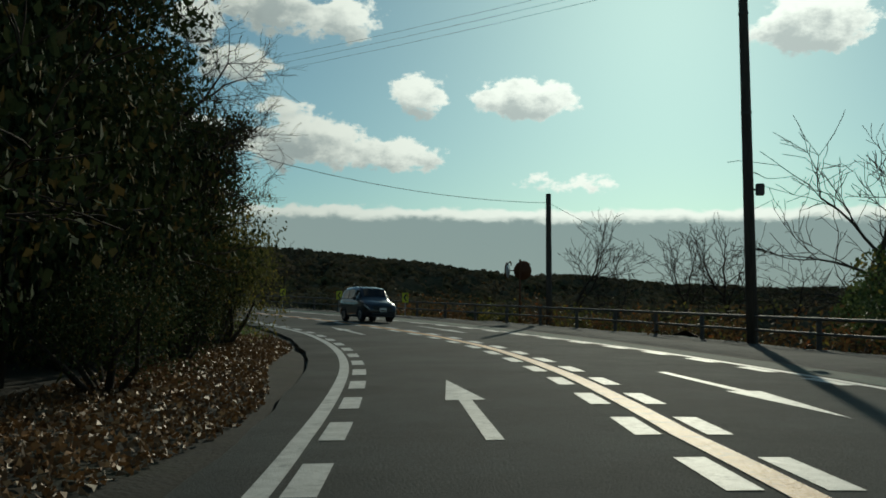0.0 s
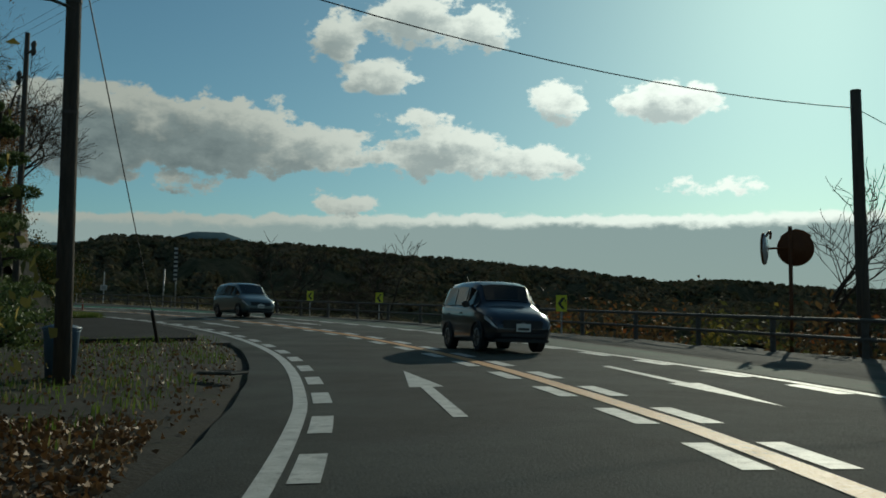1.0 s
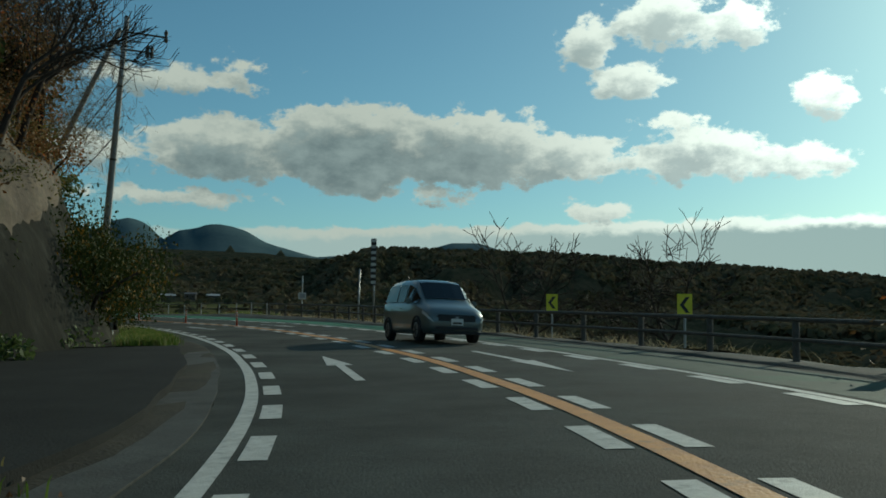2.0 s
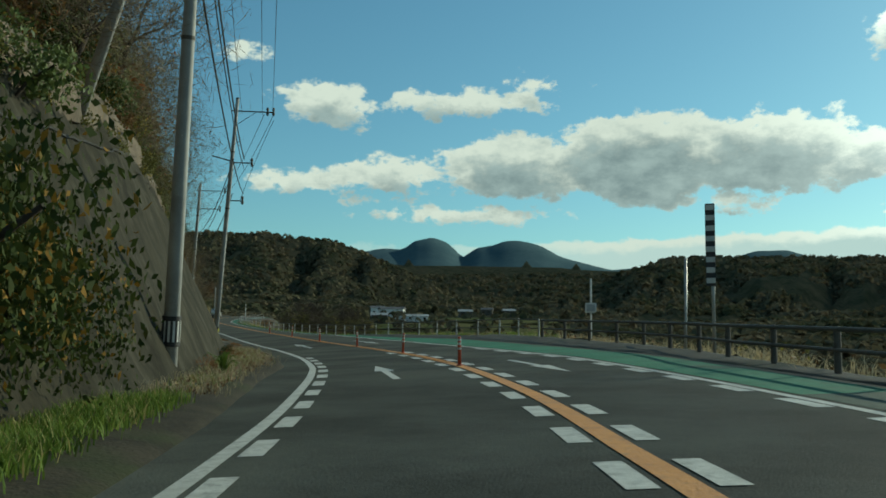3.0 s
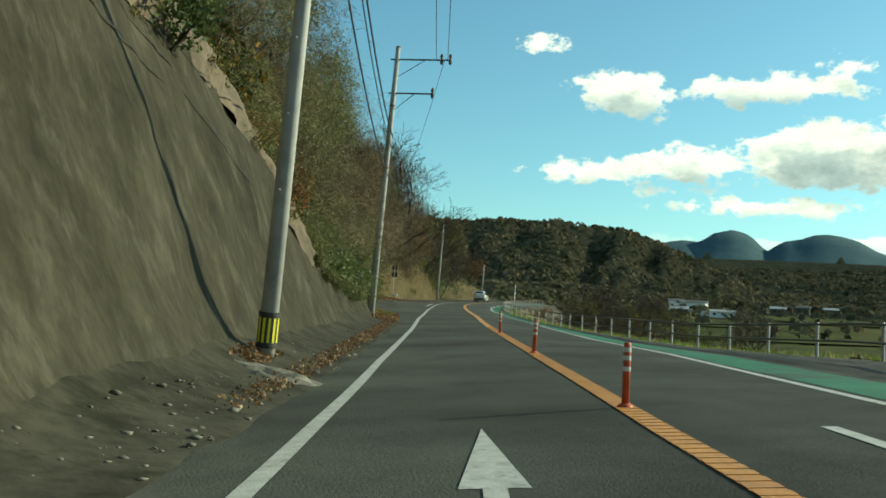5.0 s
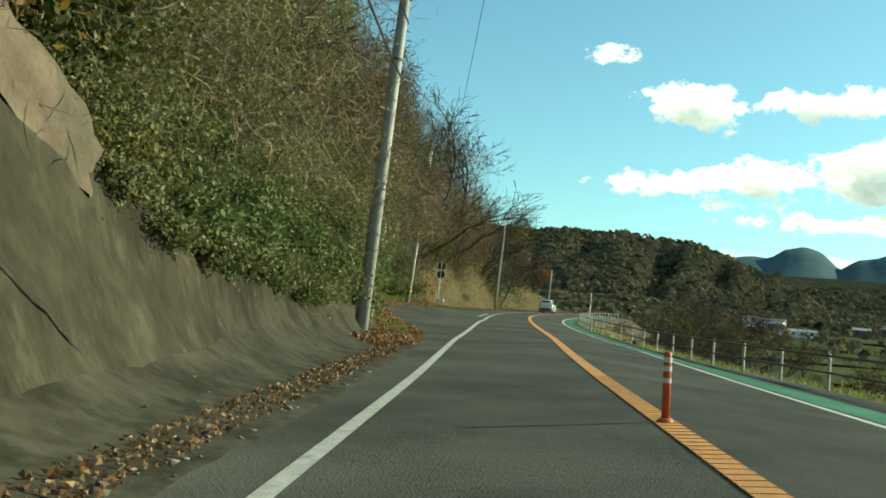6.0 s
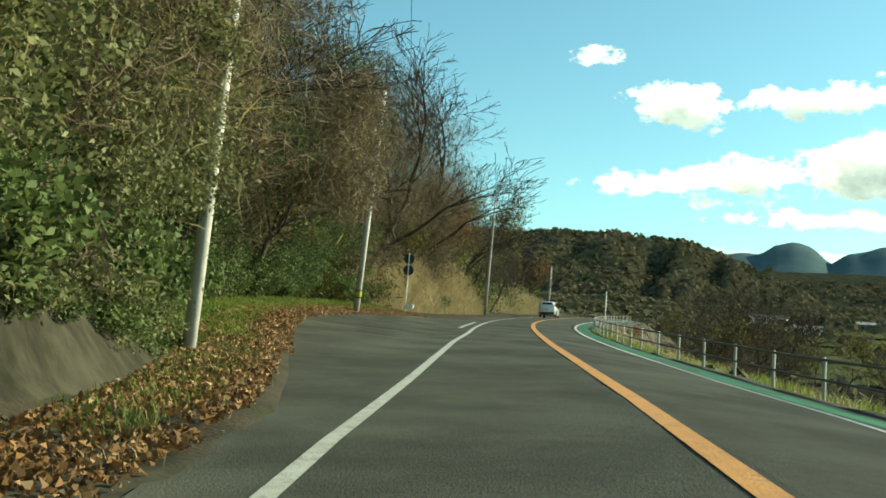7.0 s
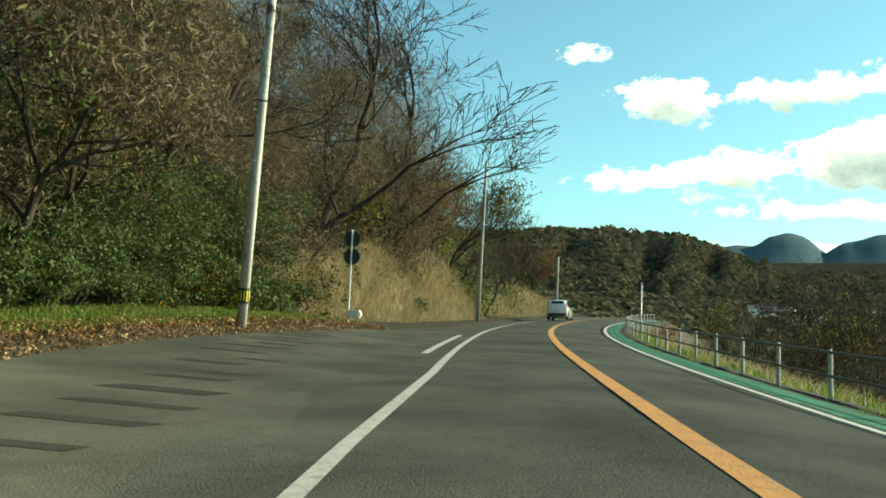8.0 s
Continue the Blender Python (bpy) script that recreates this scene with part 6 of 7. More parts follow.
# the round bush at the driveway, and the grass below it
CAMELLIA = shrub(71, LEAF_MIX, "large rounded evergreen bush with orange buds", 6000, leaf=(0.035, 0.07), lumps=22, stems=9)
for u, l, s, q in ((3.36, -4.95, 1.7, 1.35), (3.48, -4.9, 1.55, 1.45), (3.24, -5.6, 1.8, 1.35), (3.40, -7.4, 2.1, 1.6), (3.15, -7.8, 1.9, 1.3), (3.55, -5.2, 1.4, 1.4), (3.62, -5.0, 1.3, 1.5), (3.54, -6.2, 1.9, 1.6), (3.42, -5.1, 1.9, 1.5)):
    plant(CAMELLIA, Vector(at(u, l, 0.15)[0]), s, squash=q)


def blades(name, label, places, height, mat, per=14, width=0.012, spread=0.12, category="grass"):
    """Grass: bent narrow blades in tufts, one object."""
    n = len(places) * per
    base = np.repeat(places, per, 0) + np.c_[rng.normal(size=(n, 2)) * spread, np.zeros(n)]
    a = rng.uniform(0, 2 * np.pi, n)
    h = height * rng.uniform(0.5, 1.2, n)
    out = np.c_[np.cos(a), np.sin(a), np.zeros(n)]
    side = np.c_[-np.sin(a), np.cos(a), np.zeros(n)] * width
    bend = rng.uniform(*((0.5, 1.5) if mat is DRY else (0.15, 0.7)), n)[:, None]
    mid = base + out * (h[:, None] * bend * 0.35) + np.c_[np.zeros((n, 2)), h * 0.6]
    tip = base + out * (h[:, None] * bend) + np.c_[np.zeros((n, 2)), h * 0.95]
    v = np.stack([base - side - (0, 0, 0.03), base + side - (0, 0, 0.03), mid + side * 0.8, mid - side * 0.8, tip + side * 0.15, tip - side * 0.15], 1).reshape(-1, 3)
    k = np.arange(n)[:, None] * 6
    f = np.concatenate([k + [0, 1, 2, 3], k + [3, 2, 4, 5]])
    return tagged(new(name, fast_mesh(name, v, f, mat)), label, category, kind="stuff")


def spots(u0, u1, l0, l1, n, up=None):
    """Places strewn over a stretch of the plan; l0 and l1 may be functions of u. With no height given they lie on the verge."""
    u = rng.uniform(u0, u1, n)
    a, b = (np.array([f(q) if callable(f) else f for q in u]) for f in (l0, l1))
    l = a + (b - a) * rng.uniform(0, 1, n)
    if up is None:
        up = np.array([np.interp(-x, [-k for k in left_ls(q)], left_hs(q)) for q, x in zip(u, l)])
    return at(u, l, up)


def bank_spots(a, b, h, n):
    """Places all over the face of a pale bank."""
    u = rng.uniform(a, b, n)
    t = rng.uniform(0.15, 1.0, n)
    e = np.sin(np.pi * (u - a) / (b - a)) ** 0.5
    hh = h * e * np.array([0.75 + 0.45 * noise.noise((q * 3.1, 2.2, 0)) for q in u])
    return at(u, FOOT(u) + 1.15 - 1.9 * t - 0.6 * (1 - e), -0.85 + (hh + 0.8) * t)


blades("grass", "bright green long grass below a bush", spots(3.14, 3.66, -4.3, -3.1, 700, 0.08), 0.26, GRASS, 16, 0.009)
blades("grass", "green grass along the back of the lay-by", spots(7.95, 9.75, lambda u: FOOT(u) - 0.3, lambda u: PAVED_L(u) - 1.0, 3300), 0.11, GRASS, 9, 0.010, 0.16)
blades("dry_grass", "dry grass tufts at the foot of the wall", spots(3.7, 5.2, lambda u: FOOT(u) + 0.15, lambda u: PAVED_L(u) - 0.35, 380), 0.15, DRY, 13, 0.004, 0.24)
blades("grass", "low green weeds at the foot of the wall", spots(3.75, 5.1, lambda u: FOOT(u) + 0.15, lambda u: PAVED_L(u) - 0.5, 110), 0.12, GRASS, 11, 0.007, 0.2)
blades("dry_grass", "dry grass on the verge near a pole", spots(7.3, 8.0, lambda u: FOOT(u) + 0.4, lambda u: PAVED_L(u) - 0.2, 70), 0.12, DRY, 8, 0.005, 0.15)
blades("grass", "short green grass among fallen leaves near a pole", spots(7.35, 8.0, lambda u: FOOT(u) + 0.3, lambda u: PAVED_L(u) - 0.5, 260), 0.13, GRASS, 9, 0.007, 0.15)
blades("grass", "thin grass on the garden verge", spots(1.35, 2.3, -8.0, lambda u: PAVED_L(u) - 0.5, 420, 0.1), 0.10, GRASS, 7, 0.009, 0.15)
blades("dry_grass", "tall dry reeds hanging over the far bank", bank_spots(9.62, 11.25, 4.5, 3200), 0.75, DRY, 12, 0.014, 0.3)
blades("dry_grass", "dry reeds above the last bank", bank_spots(11.52, 13.15, 3.1, 1300), 0.75, DRY, 12, 0.016, 0.3)
blades("dry_grass", "dry grass and weeds behind the railing", spots(2.9, 11.0, lambda u: FENCE(u) + 0.25, lambda u: FENCE(u) + 3.0, 1500, -0.55), 0.6, DRY, 8, 0.012, 0.25)
blades("grass", "green weeds under the railing", spots(5.0, 11.0, lambda u: FENCE(u) - 0.1, lambda u: FENCE(u) + 1.2, 520, -0.1), 0.27, GRASS, 10, 0.012, 0.2)


def litter(label, p, size=(0.06, 0.13)):
    v, f = quads(p + np.c_[np.zeros((len(p), 2)), rng.uniform(0.01, 0.08, len(p))], rng.uniform(*size, len(p)), 0.65, 0.0, bend=0.9)
    tagged(new("fallen_leaves", fast_mesh("fallen_leaves", v, f, LITTER)), label, "fallen leaves", kind="stuff")


litter("glossy fallen leaves heaped on the shaded verge", spots(0.15, 1.45, -4.8, lambda u: PAVED_L(u) - 0.45 - 0.25 * math.sin(u * 9), 15000), (0.05, 0.10))
litter("scattered fallen leaves on the garden verge", spots(1.3, 2.3, -6.5, lambda u: PAVED_L(u) - 0.2, 2000), (0.04, 0.09))
litter("brown fallen leaves at the foot of the wall", spots(3.7, 5.2, lambda u: FOOT(u) + 0.2, lambda u: PAVED_L(u) - 0.15, 1500), (0.04, 0.08))
litter("dead leaves caught behind a pole", spots(5.72, 5.84, lambda u: FOOT(u) + 0.05, lambda u: FOOT(u) + 0.6, 260), (0.05, 0.11))
litter("fallen leaves in a strip along the edge of the concrete apron", spots(5.5, 7.1, lambda u: PAVED_L(u) - 0.55, lambda u: PAVED_L(u) - 0.08, 2400), (0.035, 0.075))
litter("brown fallen leaves heaped round a pole", spots(7.0, 7.3, lambda u: FOOT(u) + 0.25, lambda u: PAVED_L(u) - 0.5, 1500), (0.05, 0.10))
litter("brown fallen leaves covering the verge beyond a pole", spots(7.15, 7.95, lambda u: FOOT(u) + 0.2, lambda u: PAVED_L(u) - 0.03, 5200), (0.05, 0.10))
litter("brown fallen leaves along the lay-by's edge", spots(7.9, 9.8, lambda u: PAVED_L(u) - 2.0, lambda u: PAVED_L(u) + 0.45, 14000), (0.05, 0.10))


def rubble():
    """Broken concrete, pebbles and grit along the foot of the wall."""
    g = np.random.default_rng(23)
    ico = bmesh.new()
    bmesh.ops.create_icosphere(ico, subdivisions=1, radius=1.0)
    base = np.array([v.co[:] for v in ico.verts])
    tri = np.array([[v.index for v in f.verts] for f in ico.faces])
    ico.free()
    p = np.concatenate([spots(3.8, 7.9, lambda u: FOOT(u) + 0.1, lambda u: PAVED_L(u) + 0.1, 700), spots(5.3, 6.0, lambda u: FOOT(u) + 0.1, lambda u: PAVED_L(u) - 0.3, 260), spots(5.3, 6.75, lambda u: PAVED_L(u) - 0.30, lambda u: PAVED_L(u) + 0.04, 180)])
    s = np.concatenate([g.gamma(2.0, 0.005, 700), g.gamma(2.0, 0.010, 260), g.gamma(2.0, 0.014, 180)])
    v = [base * (1 + 0.25 * g.normal(size=(len(base), 1))) * k * (1.3, 1.0, 0.4) + q for q, k in zip(p, s)]
    f = [tri + len(base) * k for k in range(len(p))]
    tagged(new("rubble", fast_mesh("rubble", np.concatenate(v), np.concatenate(f), STONE)), "pale broken concrete bits and pebbles on the verge", "rubble", kind="stuff")


STONE = surface("pale rubble", (0.06, 0.055, 0.045), (0.24, 0.225, 0.19), 3.0, 0.95, 0.4, 20.0, 0.6, island=0.6, spec=0.1)
rubble()


def strap_plant(place, scale=1.0):
    root = thing("strap_leaved_plant", "green strap-leaved plant at the wall's foot", "plant", m=Matrix.Translation(place))
    g = random.Random(4)
    for k in range(16):
        a = g.uniform(0, 6.28)
        h, out = g.uniform(0.35, 0.6) * scale, g.uniform(0.2, 0.5) * scale
        bm = bmesh.new()
        rows = []
        for j in range(5):
            t = j / 4
            r, z = out * t, h * math.sin(t * 2.2)
            w = 0.035 * scale * (1 - t * t * 0.9)
            c = Vector((math.cos(a) * r, math.sin(a) * r, z))
            s = Vector((-math.sin(a), math.cos(a), 0)) * w
            rows.append((bm.verts.new(c - s), bm.verts.new(c + Vector((0, 0, -0.01))), bm.verts.new(c + s)))
        for p, q in zip(rows, rows[1:]):
            bm.faces.new((p[0], p[1], q[1], q[0])), bm.faces.new((p[1], p[2], q[2], q[1]))
        part("leaf", bm, GRASS, root)


strap_plant((-41.6, 70.55, 2.42), 1.0)
for q in ((4.05, -3.7), (4.5, -3.6), (5.05, -3.5), (5.75, -3.9)):
    plant(BROWN[0], Vector(at(*q, 0.1)[0]), 0.32)
plant(MIXED[0], Vector(at(4.62, -3.9, 0.1)[0]), 0.35)

# ---- the valley side ----
random.seed(13)
THICKET["evergreen"], THICKET["brown"] = [], []
for u in np.arange(-0.9, 2.7, 0.08):
    for dl in (0.9, 2.6, 5.0, 8.0):
        q = Vector(at(u, float(FENCE(u)) + dl + random.uniform(-0.3, 0.5), -0.5 * dl)[0])
        thicket(random.choice(("evergreen", "brown", "brown")), q, random.uniform(0.9, 1.5) * (1 if dl < 1 else 1.4), random.uniform(0.8, 1.2))
for u in np.arange(2.7, 12.8, 0.1):
    for dl in (2.0, 5.0, 8.5, 13.0, 18.0):
        if random.random() < 0.8:
            q = Vector(at(u, float(FENCE(u)) + dl + random.uniform(-1, 1), -0.5 * dl - 0.5)[0])
            thicket(random.choice(("evergreen", "brown", "brown", "brown")), q, random.uniform(0.8, 1.5), random.uniform(0.6, 1.0))
grow_thicket("evergreen", LEAF_OLIVE, "olive scrub below the railing", 170, (0.12, 0.26))
grow_thicket("brown", LEAF_BROWN, "withered brown scrub below the railing", 170, (0.12, 0.24))
for x, y, z, s, t in ((3.5, 64.5, -1.0, 1.9, 0), (5.6, 60.0, -1.0, 1.8, 0), (12.9, 56.7, -0.5, 2.0, 0), (9.6, 54.5, -0.5, 1.7, 12), (14.5, 57.0, -0.5, 1.8, 0), (15.5, 44.0, 0.4, 2.3, 0), (17.0, 47.0, 0.4, 2.4, 0), (-26.5, 91.0, -2.0, 1.7, 0), (-8.0, 72.0, -2.0, 1.3, 0)):
    plant(random.choice(BARE), (x, y, z), s, tilt=t)
for x, y, z, s in ((15.8, 42.0, 0.6, 2.2), (18.0, 44.5, 0.6, 2.8), (19.5, 47.5, 0.4, 2.6), (13.5, 36.0, 0.4, 1.3), (22.0, 46.0, 0.4, 3.0), (17.5, 50.0, 0.0, 2.0)):
    plant(random.choice(EVER + OLIVE), (x, y, z), s, squash=1.2)
SPREAD = bare_tree(81, 9.0, 0.62, "broad leafless dark tree below the road", depth=6, first=0.28, twig=0.011, most=2400)
plant(SPREAD, (-29.6, 87.0, -1.8), 1.78, turn=40)
plant(SPREAD, (-23.6, 88.5, -1.8), 1.8, turn=200, tilt=10)
for x, y, s in ((-178.0, 177.0, 1.75), (-184.0, 187.0, 1.7), (-153.4, 152.5, 1.6), (-157.0, 157.0, 1.6), (-148.0, 150.0, 1.3), (-163.0, 158.0, 1.5)):
    plant(SPREAD, (x, y, 2.0), s)
FORKED = bare_tree(84, 11.0, 0.6, "tall forked leafless tree beyond the railing", depth=6, first=0.26, twig=0.02, most=1800)
for x, y, s, turn in ((-171.8, 168.8, 1.75, 30), (-170.5, 172.5, 1.5, 150), (-177.0, 179.5, 1.5, 260)):
    plant(FORKED, (x, y, 2.2), s, turn=turn)
for u, l, dz, s in ((10.35, 16.0, -4.2, 1.3), (10.75, 19.0, -5.0, 1.1), (9.6, 22.0, -7.0, 1.0), (11.3, 15.0, -4.0, 1.0), (11.9, 20.0, -5.5, 1.1), (12.5, 14.0, -3.0, 1.0), (9.0, 24.0, -9.0, 1.0), (12.9, 20.0, -5.0, 1.1), (11.6, 26.0, -8.0, 1.1), (10.2, 27.0, -9.0, 1.0)):
    plant(SPREAD, Vector(at(u, l, dz)[0]), s)
for u in np.arange(8.6, 13.2, 0.17):
    plant(random.choice(BARE + LEAFY), Vector(at(u, float(FENCE(u)) + random.uniform(5, 24), -5.0)[0]), random.uniform(1.3, 1.9))


def far_woods():
    """Crowns over the hills and the valley's edges: clumps of leafy flakes, one object."""
    g = np.random.default_rng(17)
    at_, size = [], []
    while len(at_) < 92000:
        az = g.uniform(-24, 70)
        r = 70 + 2900 * g.uniform(0, 1) ** 2
        x, y = CENTRE_XY[0] - r * math.sin(radians(az)), CENTRE_XY[1] + r * math.cos(radians(az))
        if on_floor(az, r) and not (g.uniform() < 0.05):
            continue
        if az > 62 and r < 330 or r < 330 and np.min((ROAD_XY[:, 0] - x) ** 2 + (ROAD_XY[:, 1] - y) ** 2) < 45 ** 2:
            continue
        if noise.noise((x * 0.012, y * 0.012, 4.4)) < -0.3 and r < 900:
            continue
        s = g.uniform(1.5, 3.0) * (1 + r / 1500)
        at_.append((x, y, ground_z(x, y) + s * 0.55))
        size.append(s)
    per = 5
    c, s = np.repeat(np.array(at_), per, 0), np.repeat(np.array(size), per)
    out = g.normal(size=(len(c), 3))
    out[:, 2] = np.abs(out[:, 2]) + 0.05
    out /= np.linalg.norm(out, axis=1, keepdims=True)
    tang = np.cross(out + g.normal(size=out.shape) * 0.22, g.normal(size=out.shape))
    tang /= np.linalg.norm(tang, axis=1, keepdims=True)
    other = np.cross(out, tang)
    mid = c + out * (s * g.uniform(0.75, 1.0, len(c)))[:, None] * (1.0, 1.0, 1.1)
    a, b = tang * (s * g.uniform(0.4, 0.8, len(c)))[:, None], other * (s * g.uniform(0.4, 0.8, len(c)))[:, None]
    dip = out * (s * 0.22)[:, None]
    v = np.stack([mid - a - dip, mid + b - dip, mid + a - dip, mid - b - dip], 1).reshape(-1, 3)
    f = np.arange(len(v)).reshape(-1, 4)
    tagged(new("far_woods", fast_mesh("far_woods", v, f, FAR_CROWN)), "mixed evergreen and leafless woods covering the hills", "woods", kind="stuff")


ROAD_XY = at(np.linspace(-1.4, 13.4, 120), 0.0)[:, :2]
far_woods()


def field(az, r, w, d, mat, turn=0.0):
    """A flat field draped on the valley floor."""
    c = CENTRE_XY + r * np.array((-math.sin(radians(az)), math.cos(radians(az))))
    ca, sa = math.cos(radians(az + turn)), math.sin(radians(az + turn))
    v = []
    for j in range(7):
        for i in range(7):
            a, b = (i / 6 - 0.5) * w, (j / 6 - 0.5) * d
            x, y = c[0] + a * ca - b * sa, c[1] + a * sa + b * ca
            v.append((x, y, ground_z(x, y) + 0.8))
    tagged(mesh_object("field", v, grid(7, 7), mat), "pale terraced field on the valley floor", "field", "valley fields", kind="structure")


FIELD_A = surface("stubble field", (0.055, 0.065, 0.028), (0.125, 0.115, 0.06), 0.05, 1.0, 0.0, 0.5, 0.6, spec=0.0)
FIELD_B = surface("green field", (0.045, 0.058, 0.026), (0.095, 0.102, 0.050), 0.05, 1.0, 0.0, 0.5, 0.6, spec=0.0)
for k, (az, r, w, d) in enumerate(((47.5, 470, 60, 60), (44.5, 480, 50, 60), (41.5, 470, 50, 60), (46.0, 400, 60, 50), (43.0, 400, 50, 50), (40.0, 410, 50, 60), (45.5, 330, 60, 60), (42.5, 330, 40, 60), (39.0, 340, 50, 60), (43.5, 560, 60, 60), (41.0, 545, 50, 60), (38.0, 470, 50, 60))):
    field(az, r, w, d, FIELD_A if k % 3 else FIELD_B, k * 3)


def house(az, r, w, d, h, label, roof_mat, wall_mat, turn=0.0, roof_h=1.6):
    c = CENTRE_XY + r * np.array((-math.sin(radians(az)), math.cos(radians(az))))
    root = thing("house", label, "house", "valley houses", m=Matrix.Translation((c[0], c[1], ground_z(*c) + 0.4)) @ Matrix.Rotation(radians(az + turn), 4, "Z"))
    part("wall", bm_box((0, 0, h / 2 - 0.6), (w, d, h + 1.2)), wall_mat, root)
    bm = bmesh.new()
    e = 0.6
    p = [bm.verts.new(q) for q in ((-w / 2 - e, -d / 2 - e, h), (w / 2 + e, -d / 2 - e, h), (w / 2 + e, d / 2 + e, h), (-w / 2 - e, d / 2 + e, h), (-w / 2 - e, 0, h + roof_h), (w / 2 + e, 0, h + roof_h))]
    for q in ((0, 1, 5, 4), (2, 3, 4, 5), (0, 4, 3), (1, 2, 5), (3, 2, 1, 0)):
        bm.faces.new([p[k] for k in q])
    part("roof", bm, roof_mat, root)
    for k in range(max(2, int(w / 4))):
        win = part("window", bm_box((-w / 2 + w * (k + 0.5) / max(2, int(w / 4)), -d / 2 - 0.03, h * 0.5), (1.5, 0.08, 1.2)), GLASS, root)


ROOF_D, ROOF_L = surface("dark roof tiles", (0.05, 0.05, 0.055), (0.11, 0.11, 0.115), 0.5, 0.8, 0.2, 6.0), surface("light metal roof", (0.22, 0.225, 0.22), (0.34, 0.34, 0.335), 0.4, 0.5, 0.1, 6.0)
house(47.0, 545, 17, 8, 2.6, "long white farm shed in the valley", ROOF_L, WHITE_PAINT, 5, 1.2)
house(48.2, 590, 11, 9, 5.6, "white farmhouse with a dark roof in the valley", ROOF_D, WHITE_PAINT, -10)
house(48.8, 600, 9, 8, 5.2, "white farmhouse with a dark roof in the valley", ROOF_D, WHITE_PAINT, 15)
house(49.1, 520, 9, 8, 4.0, "low pale farm building in the valley", ROOF_L, CONCRETE, 0)
house(49.4, 630, 9, 8, 5.2, "white farmhouse with a dark roof in the valley", ROOF_D, WHITE_PAINT, 0)
house(43.9, 640, 9, 7, 3.4, "pale farm shed among fields", ROOF_L, CONCRETE, 8)
house(42.6, 690, 8, 7, 3.8, "small grey farmhouse among fields", ROOF_D, CONCRETE, -6)
house(41.2, 660, 8, 7, 3.8, "small grey farmhouse among fields", ROOF_L, CONCRETE, 12)

